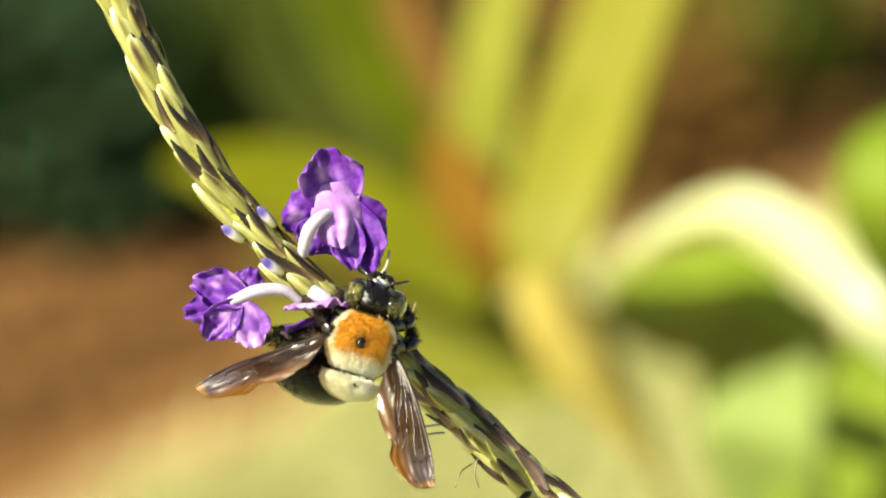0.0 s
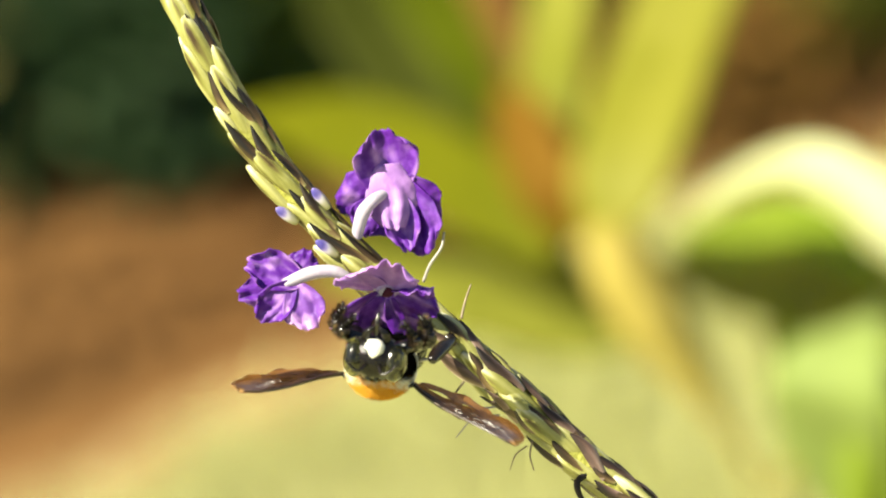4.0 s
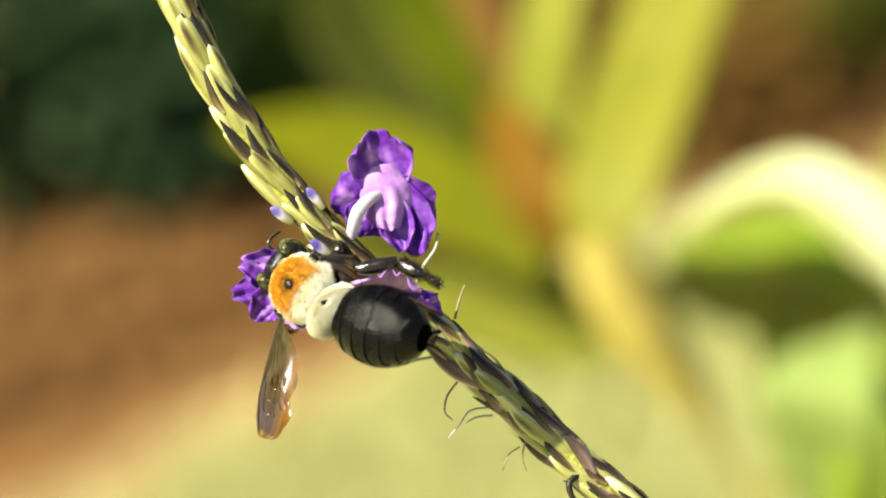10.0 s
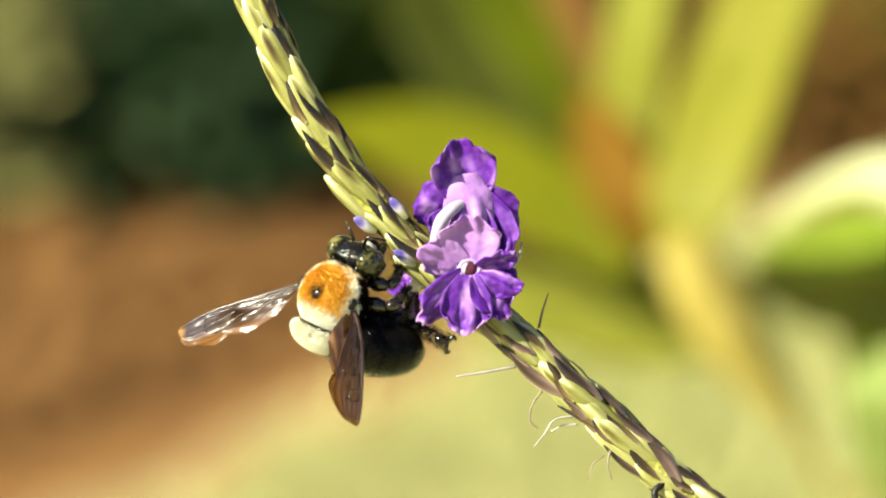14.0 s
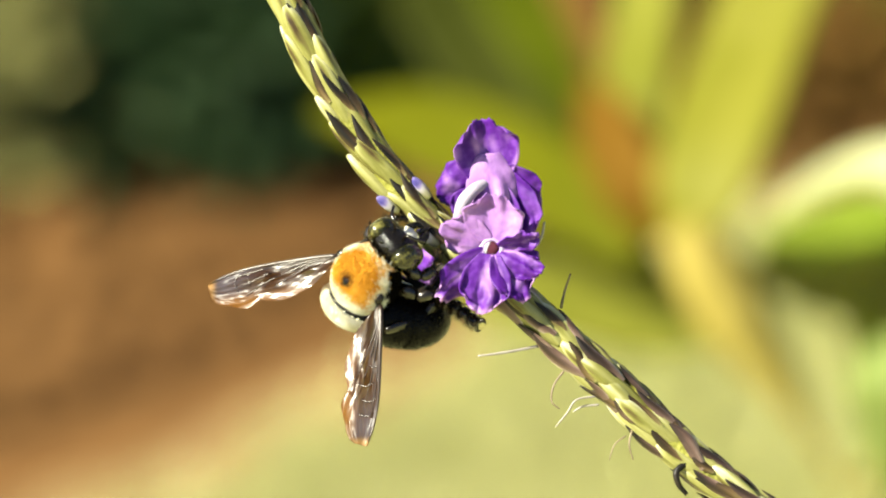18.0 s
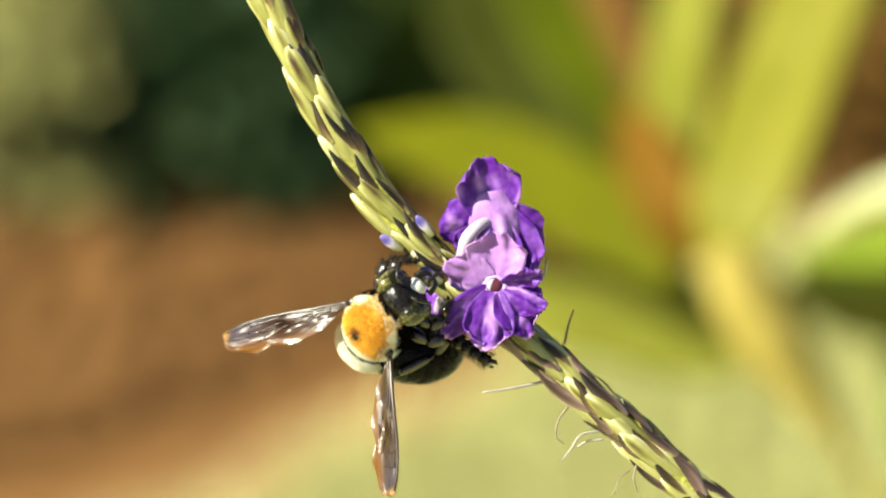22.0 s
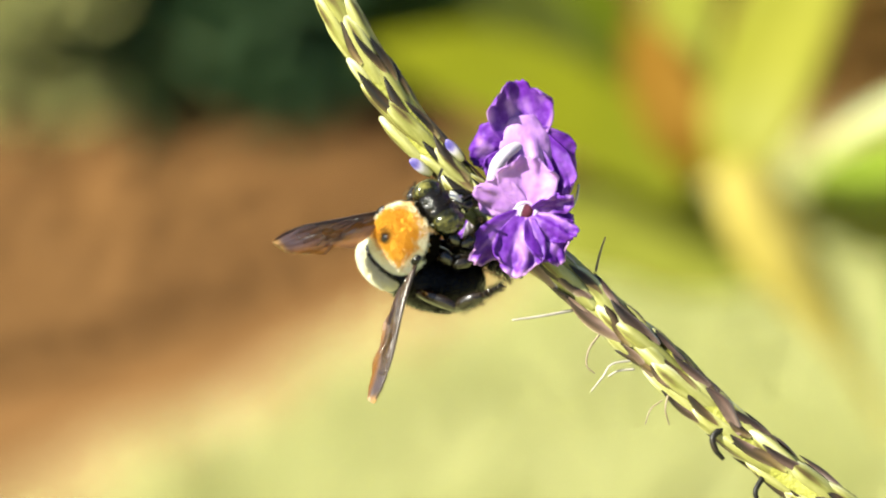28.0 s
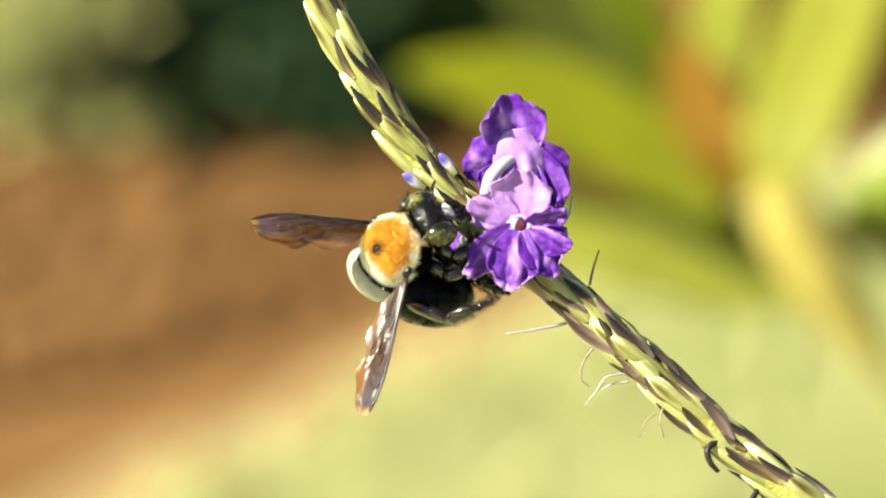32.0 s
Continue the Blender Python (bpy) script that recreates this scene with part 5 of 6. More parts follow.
    walk(left_flower, [
        (0.0, pose(-0.00321, -0.00077, -0.00527, 0.00, -0.00, 0.00)),
        (11.0, pose(-0.00321, -0.00077, -0.00527, 0.00, -0.00, 0.00)),
        (11.5, pose(-0.00321, -0.00077, -0.00527, 0.00, -0.00, 0.00)),
        (12.0, pose(-0.00321, -0.00077, -0.00527, 0.00, 6.00, -10.00)),
        (12.5, pose(-0.00321, -0.00077, -0.00527, 0.00, -0.00, -45.00)),
        (13.0, pose(-0.00321, -0.00077, -0.00527, 0.00, -0.00, -72.00)),
        (15.5, pose(-0.00321, -0.00077, -0.00527, 0.00, -0.00, -76.00)),
        (32.0, pose(-0.00321, -0.00077, -0.00527, 0.00, -0.00, -76.00)),
    ])
    walk(bee, [
        (0.0, pose(0.00527, -0.01069, 0.99844, 54.0900, 15.6200, -9.9700)),
        (0.5, pose(0.00313, -0.01235, 0.99641, 96.6100, 20.6500, -10.1810)),
        (1.0, pose(0.00107, -0.01371, 0.99421, 140.5800, 24.5300, -6.5321)),
        (1.5, pose(-0.00008, -0.01677, 0.99379, 152.6700, 19.3100, -8.1836)),
        (2.0, pose(-0.00103, -0.01706, 0.99180, 164.5700, 14.5200, -10.7452)),
        (2.5, pose(-0.00059, -0.01684, 0.99294, 160.6500, 12.5700, -10.5192)),
        (3.0, pose(-0.00027, -0.01681, 0.99419, 156.7000, 10.6300, -10.2632)),
        (3.5, pose(-0.00031, -0.01669, 0.99344, 154.9000, 7.1100, -10.6219)),
        (4.0, pose(-0.00042, -0.01641, 0.99260, 153.2600, 3.5800, -10.9006)),
        (4.5, pose(-0.00053, -0.01612, 0.99175, 151.6200, 0.0500, -11.0792)),
        (5.0, pose(-0.00063, -0.01583, 0.99091, 150.0000, -3.4900, -11.1579)),
        (5.5, pose(-0.00074, -0.01554, 0.99006, 148.3700, -7.0200, -11.1265)),
        (6.0, pose(-0.00082, -0.01759, 0.99054, 146.7500, -10.5300, -10.9952)),
        (6.5, pose(-0.00067, -0.01673, 0.99076, 149.1400, -10.6600, -9.6647)),
        (7.0, pose(-0.00045, -0.01634, 0.99124, 151.3100, -10.8800, -8.2442)),
        (7.5, pose(-0.00073, -0.01621, 0.99246, 137.4900, -5.6100, -4.4036)),
        (8.0, pose(-0.00080, -0.01449, 0.99277, 124.1600, 0.4400, -1.8031)),
        (8.5, pose(-0.00058, -0.00957, 0.99515, 62.8500, 0.1500, -6.4136)),
        (9.0, pose(-0.00272, -0.00683, 1.00140, 32.4700, -49.8100, 19.3758)),
        (9.5, pose(-0.00647, -0.00783, 1.00092, 34.5700, -62.3700, 8.4423)),
        (10.0, pose(-0.00769, -0.00758, 0.99939, 17.6200, -53.5200, 24.1088)),
        (10.5, pose(-0.00969, -0.00984, 0.99546, 8.3700, -68.7800, 28.2853)),
        (11.0, pose(-0.00992, -0.01157, 0.99053, 117.8000, -59.2100, -78.4382)),
        (11.5, pose(-0.01163, -0.01094, 0.99184, 104.3800, -58.7000, -58.8017)),
        (12.0, pose(-0.01327, -0.01076, 0.99338, 92.3000, -56.1000, -40.4452)),
        (12.5, pose(-0.01499, -0.01081, 0.99477, 76.9700, -27.8700, -19.0462)),
        (13.0, pose(-0.01428, -0.00876, 0.99967, 46.8200, -13.5600, -27.7273)),
        (13.5, pose(-0.01419, -0.00728, 0.99832, 51.4119, -5.3319, -34.2319)),
        (14.0, pose(-0.01429, -0.00739, 0.99786, 55.0418, 3.5787, -40.3929)),
        (14.5, pose(-0.01440, -0.00751, 0.99740, 57.7805, 12.9212, -46.1610)),
        (15.0, pose(-0.01451, -0.00762, 0.99694, 59.6183, 22.3852, -51.6967)),
        (15.5, pose(-0.01461, -0.00774, 0.99648, 60.5254, 31.7005, -57.2010)),
        (16.0, pose(-0.01462, -0.00714, 0.99780, 57.6327, 33.3440, -58.9694)),
        (16.5, pose(-0.01338, -0.00660, 0.99696, 62.9872, 29.5395, -52.7451)),
        (17.0, pose(-0.01226, -0.00759, 0.99696, 67.8130, 25.4416, -47.2039)),
        (17.5, pose(-0.01182, -0.00614, 0.99706, 68.3607, 24.7815, -47.6725)),
        (18.0, pose(-0.01126, -0.00655, 0.99818, 68.8577, 24.0717, -48.1118)),
        (18.5, pose(-0.01058, -0.00470, 0.99714, 65.6911, 26.0916, -50.1417)),
        (19.0, pose(-0.01123, -0.00565, 0.99743, 62.3646, 27.9908, -52.2928)),
        (19.5, pose(-0.01207, -0.00569, 0.99555, 79.4023, 28.9898, -36.3596)),
        (20.0, pose(-0.01274, -0.00577, 0.99366, 96.0389, 25.9116, -20.7839)),
        (20.5, pose(-0.01303, -0.00547, 0.99320, 84.6987, 17.4893, -24.9186)),
        (21.0, pose(-0.01339, -0.00549, 0.99292, 74.1227, 8.3534, -27.2817)),
        (21.5, pose(-0.01392, -0.00488, 0.99327, 81.8098, 21.3073, -35.4158)),
        (22.0, pose(-0.01425, -0.00379, 0.99332, 88.2427, 35.1783, -42.2783)),
        (22.5, pose(-0.01474, -0.00244, 0.99368, 75.8324, 31.6369, -47.2563)),
        (23.0, pose(-0.01529, -0.00249, 0.99479, 64.1084, 27.0962, -51.2492)),
        (23.5, pose(-0.01504, -0.00447, 0.99508, 64.3301, 26.5731, -50.0487)),
        (24.0, pose(-0.01455, -0.00396, 0.99402, 64.4917, 26.0000, -48.6485)),
        (24.5, pose(-0.01450, -0.00449, 0.99428, 63.7776, 26.4819, -50.1087)),
        (25.0, pose(-0.01460, -0.00565, 0.99489, 63.0635, 26.9736, -51.7090)),
        (25.5, pose(-0.01436, -0.00699, 0.99561, 62.7923, 26.9930, -52.0689)),
        (26.0, pose(-0.01396, -0.00776, 0.99601, 62.4510, 26.9324, -52.3289)),
        (26.5, pose(-0.01356, -0.00851, 0.99641, 62.0996, 26.8718, -52.5790)),
        (27.0, pose(-0.01317, -0.00928, 0.99681, 61.7583, 26.8112, -52.8390)),
        (27.5, pose(-0.01278, -0.01003, 0.99721, 61.4170, 26.7506, -53.0891)),
        (28.0, pose(-0.01205, -0.01379, 0.99924, 61.0957, 26.7000, -53.1491)),
        (28.5, pose(-0.01201, -0.01377, 0.99920, 61.6642, 26.7693, -53.2380)),
        (29.0, pose(-0.01220, -0.01391, 0.99926, 62.2226, 26.7985, -53.5071)),
        (29.5, pose(-0.01304, -0.01365, 0.99909, 62.4725, 26.0564, -52.8567)),
        (30.0, pose(-0.01406, -0.01315, 0.99881, 62.7325, 25.3443, -52.3362)),
        (30.5, pose(-0.01485, -0.01514, 1.00011, 61.9909, 26.5742, -52.9234)),
        (31.0, pose(-0.01588, -0.01365, 0.99951, 61.3996, 28.0141, -53.5701)),
        (31.5, pose(-0.01654, -0.01416, 1.00002, 61.7996, 28.5527, -53.3476)),
        (32.0, pose(-0.01715, -0.01385, 1.00006, 62.1393, 29.0013, -53.1054)),
    ])
    walk(head, [
        (0.0, pose(0, 0, 0, 20, 0, 0)),
        (0.5, pose(0, 0, 0, 10, 0, 0)),
        (1.0, pose(0, 0, 0, 2, 0, 0)),
        (7.0, pose(0, 0, 0, 0, 0, 0)),
        (8.0, pose(0, 0, 0, 12, 0, 0)),
        (8.5, pose(0, 0, 0, 8, 0, 0)),
        (10.0, pose(0, 0, 0, 0, 0, 0)),
        (13.0, pose(0, 0, 0, 4, 0, 0)),
        (16.0, pose(0, 0, 0, 0, 0, 0)),
        (32.0, pose(0, 0, 0, 0, 0, 0)),
    ])
    walk(abdomen, [
        (0.0, pose(0.00000, -0.00488, -0.00090, 99.3800, 41.6200, 6.2600)),
        (0.5, pose(0.00000, -0.00488, -0.00090, 51.7200, 27.0100, -19.7200)),
        (1.0, pose(0.00000, -0.00488, -0.00090, 14.6800, 6.4400, -23.1700)),
        (1.5, pose(0.00000, -0.00488, -0.00090, 5.1400, 1.9700, -20.9100)),
        (2.0, pose(0.00000, -0.00488, -0.00090, -4.7600, -1.5400, -17.9400)),
        (2.5, pose(0.00000, -0.00488, -0.00090, -3.4200, -0.7300, -11.9800)),
        (3.0, pose(0.00000, -0.00488, -0.00090, -1.9900, -0.2100, -6.0000)),
        (3.5, pose(0.00000, -0.00488, -0.00090, 1.9800, 0.2800, -8.0000)),
        (4.0, pose(0.00000, -0.00488, -0.00090, 5.9100, 1.0400, -9.9500)),
        (4.5, pose(0.00000, -0.00488, -0.00090, 9.7900, 2.0700, -11.8200)),
        (5.0, pose(0.00000, -0.00488, -0.00090, 13.6000, 3.3600, -13.6000)),
        (5.5, pose(0.00000, -0.00488, -0.00090, 17.3500, 4.8900, -15.2500)),
        (6.0, pose(0.00000, -0.00488, -0.00090, 21.0200, 6.6500, -16.7700)),
        (6.5, pose(0.00000, -0.00488, -0.00090, 12.3800, 3.9900, -17.5700)),
        (7.0, pose(0.00000, -0.00488, -0.00090, 3.8000, 1.2400, -17.9600)),
        (7.5, pose(0.00000, -0.00488, -0.00090, 18.7800, 2.9200, -8.5200)),
        (8.0, pose(0.00000, -0.00488, -0.00090, 34.0000, -0.0000, 0.0000)),
        (8.5, pose(0.00000, -0.00488, -0.00090, 87.9900, -6.0000, 0.2100)),
        (9.0, pose(0.00000, -0.00488, -0.00090, 78.9400, 5.8900, -1.1500)),
        (9.5, pose(0.00000, -0.00488, -0.00090, 24.6700, -4.2100, 9.0800)),
        (10.0, pose(0.00000, -0.00488, -0.00090, 5.6400, -2.0500, 19.9000)),
        (10.5, pose(0.00000, -0.00488, -0.00090, 41.0519, -5.0155, 45.9632)),
        (11.0, pose(0.00000, -0.00488, -0.00090, 68.6951, 5.2773, -3.7722)),
        (11.5, pose(0.00000, -0.00488, -0.00090, 70.7133, -2.8847, 0.5861)),
        (12.0, pose(0.00000, -0.00488, -0.00090, 87.9600, 11.9900, -0.4300)),
        (12.5, pose(0.00000, -0.00488, -0.00090, 76.2239, -46.3954, -0.2313)),
        (13.0, pose(0.00000, -0.00488, -0.00090, 99.2438, -47.2577, -4.5599)),
        (13.5, pose(0.00000, -0.00488, -0.00090, 105.1250, -43.8119, -7.1393)),
        (14.0, pose(0.00000, -0.00488, -0.00090, 108.6628, -38.8100, -8.4583)),
        (14.5, pose(0.00000, -0.00488, -0.00090, 110.2437, -33.1477, -8.8228)),
        (15.0, pose(0.00000, -0.00488, -0.00090, 110.6272, -27.5945, -8.6494)),
        (15.5, pose(0.00000, -0.00488, -0.00090, 110.6500, -22.6200, -8.2500)),
        (16.0, pose(0.00000, -0.00488, -0.00090, 111.6800, -28.2100, -10.6500)),
        (16.5, pose(0.00000, -0.00488, -0.00090, 111.6800, -28.2100, -10.6500)),
        (17.0, pose(0.00000, -0.00488, -0.00090, 111.6800, -28.2100, -10.6500)),
        (17.5, pose(0.00000, -0.00488, -0.00090, 110.0100, -28.4800, -9.8500)),
        (18.0, pose(0.00000, -0.00488, -0.00090, 108.3200, -28.7300, -9.0400)),
        (18.5, pose(0.00000, -0.00488, -0.00090, 111.6800, -28.2100, -10.6500)),
        (19.0, pose(0.00000, -0.00488, -0.00090, 115.0100, -27.6200, -12.2000)),
        (19.5, pose(0.00000, -0.00488, -0.00090, 108.8800, -31.5700, -10.1500)),
        (20.0, pose(0.00000, -0.00488, -0.00090, 102.3000, -35.3700, -7.1900)),
        (20.5, pose(0.00000, -0.00488, -0.00090, 110.0100, -28.4800, -9.8500)),
        (21.0, pose(0.00000, -0.00488, -0.00090, 117.0400, -21.6300, -10.6600)),
        (21.5, pose(0.00000, -0.00488, -0.00090, 107.8400, -25.8700, -7.9900)),
        (22.0, pose(0.00000, -0.00488, -0.00090, 98.0700, -29.7500, -4.0200)),
        (22.5, pose(0.00000, -0.00488, -0.00090, 105.3900, -32.0500, -8.3100)),
        (23.0, pose(0.00000, -0.00488, -0.00090, 113.0600, -33.7600, -13.3100)),
        (23.5, pose(0.00000, -0.00488, -0.00090, 115.0100, -27.6200, -12.2000)),
        (24.0, pose(0.00000, -0.00488, -0.00090, 117.0400, -21.6300, -10.6600)),
        (24.5, pose(0.00000, -0.00488, -0.00090, 116.5400, -18.9500, -9.2100)),
        (25.0, pose(0.00000, -0.00488, -0.00090, 116.1200, -16.2600, -7.8200)),
        (25.5, pose(0.00000, -0.00488, -0.00090, 115.8700, -18.1300, -8.5800)),
        (26.0, pose(0.00000, -0.00488, -0.00090, 115.6500, -20.0100, -9.3300)),
        (26.5, pose(0.00000, -0.00488, -0.00090, 115.4500, -21.9000, -10.0700)),
        (27.0, pose(0.00000, -0.00488, -0.00090, 115.2800, -23.8000, -10.7900)),
        (27.5, pose(0.00000, -0.00488, -0.00090, 115.1300, -25.7000, -11.5000)),
        (28.0, pose(0.00000, -0.00488, -0.00090, 115.0100, -27.6200, -12.2000)),
        (28.5, pose(0.00000, -0.00488, -0.00090, 115.0100, -27.6200, -12.2000)),
        (29.0, pose(0.00000, -0.00488, -0.00090, 115.0100, -27.6200, -12.2000)),
        (29.5, pose(0.00000, -0.00488, -0.00090, 115.0100, -27.6200, -12.2000)),
        (30.0, pose(0.00000, -0.00488, -0.00090, 115.0100, -27.6200, -12.2000)),
        (30.5, pose(0.00000, -0.00488, -0.00090, 113.3500, -27.9300, -11.4300)),
        (31.0, pose(0.00000, -0.00488, -0.00090, 111.6800, -28.2100, -10.6500)),
        (31.5, pose(0.00000, -0.00488, -0.00090, 110.0100, -28.4800, -9.8500)),
        (32.0, pose(0.00000, -0.00488, -0.00090, 108.3200, -28.7300, -9.0400)),
    ])
    walk(hind_leg, [
        (0.0, pose(0.00525, -0.00336, -0.00128, 43.67, 40.78, 173.92)),
        (0.5, pose(0.00525, -0.00336, -0.00128, 98.87, 39.81, -146.52)),
        (1.0, pose(0.00525, -0.00336, -0.00128, 134.57, 13.69, -121.85)),
        (1.5, pose(0.00525, -0.00336, -0.00128, 140.36, 4.86, -117.95)),
        (2.0, pose(0.00525, -0.00336, -0.00128, 145.04, -4.54, -114.93)),
        (2.5, pose(0.00525, -0.00336, -0.00128, 144.06, -3.31, -108.88)),
        (3.0, pose(0.00525, -0.00336, -0.00128, 143.38, -1.95, -102.85)),
        (3.5, pose(0.00525, -0.00336, -0.00128, 142.42, 1.93, -104.85)),
        (4.0, pose(0.00525, -0.00336, -0.00128, 141.19, 5.74, -106.93)),
        (4.5, pose(0.00525, -0.00336, -0.00128, 139.67, 9.46, -109.11)),
        (5.0, pose(0.00525, -0.00336, -0.00128, 137.86, 13.07, -111.42)),
        (5.5, pose(0.00525, -0.00336, -0.00128, 135.74, 16.55, -113.89)),
        (6.0, pose(0.00525, -0.00336, -0.00128, 133.30, 19.87, -116.53)),
        (6.5, pose(0.00525, -0.00336, -0.00128, 137.39, 11.78, -115.41)),
        (7.0, pose(0.00525, -0.00336, -0.00128, 141.25, 3.63, -114.90)),
        (7.5, pose(0.00525, -0.00336, -0.00128, 137.56, 18.25, -106.71)),
        (8.0, pose(0.00525, -0.00336, -0.00128, 138.34, 33.73, -98.24)),
        (8.5, pose(0.00525, -0.00336, -0.00128, 120.09, 87.83, -112.86)),
        (9.0, pose(0.00525, -0.00336, -0.00128, 94.10, 73.15, -140.07)),
        (9.5, pose(0.00525, -0.00336, -0.00128, 144.40, 24.96, -86.52)),
        (10.0, pose(0.00525, -0.00336, -0.00128, 144.30, 5.84, -76.77)),
        (10.5, pose(0.00525, -0.00336, -0.00128, 144.88, 3.49, -60.78)),
        (11.0, pose(0.00525, -0.00336, -0.00128, 98.23, 56.65, -139.84)),
        (11.5, pose(0.00525, -0.00336, -0.00128, 83.72, 64.99, -151.63)),
        (13.0, pose(0.00525, -0.00336, -0.00128, 71.39, 34.08, 115.02)),
        (17.5, pose(0.00525, -0.00336, -0.00128, 71.39, 34.08, 115.02)),
        (18.5, pose(0.00525, -0.00336, -0.00128, 65.71, 37.00, 109.68)),
        (19.0, pose(0.00525, -0.00336, -0.00128, 17.59, 41.60, 63.76)),
        (19.5, pose(0.00525, -0.00336, -0.00128, 59.36, 39.50, 103.67)),
        (20.0, pose(0.00525, -0.00336, -0.00128, 71.39, 34.08, 115.02)),
        (23.5, pose(0.00525, -0.00336, -0.00128, 71.39, 34.08, 115.02)),
        (24.2, pose(0.00525, -0.00336, -0.00128, 48.64, 42.21, 93.46)),
        (25.0, pose(0.00525, -0.00336, -0.00128, 1.35, 35.90, 48.35)),
        (25.5, pose(0.00525, -0.00336, -0.00128, 7.35, 38.54, 54.01)),
        (26.5, pose(0.00525, -0.00336, -0.00128, 16.30, 11.15, 71.23)),
        (28.0, pose(0.00525, -0.00336, -0.00128, 16.30, 11.15, 71.23)),
        (32.0, pose(0.00525, -0.00336, -0.00128, 16.30, 11.15, 71.23)),
    ])
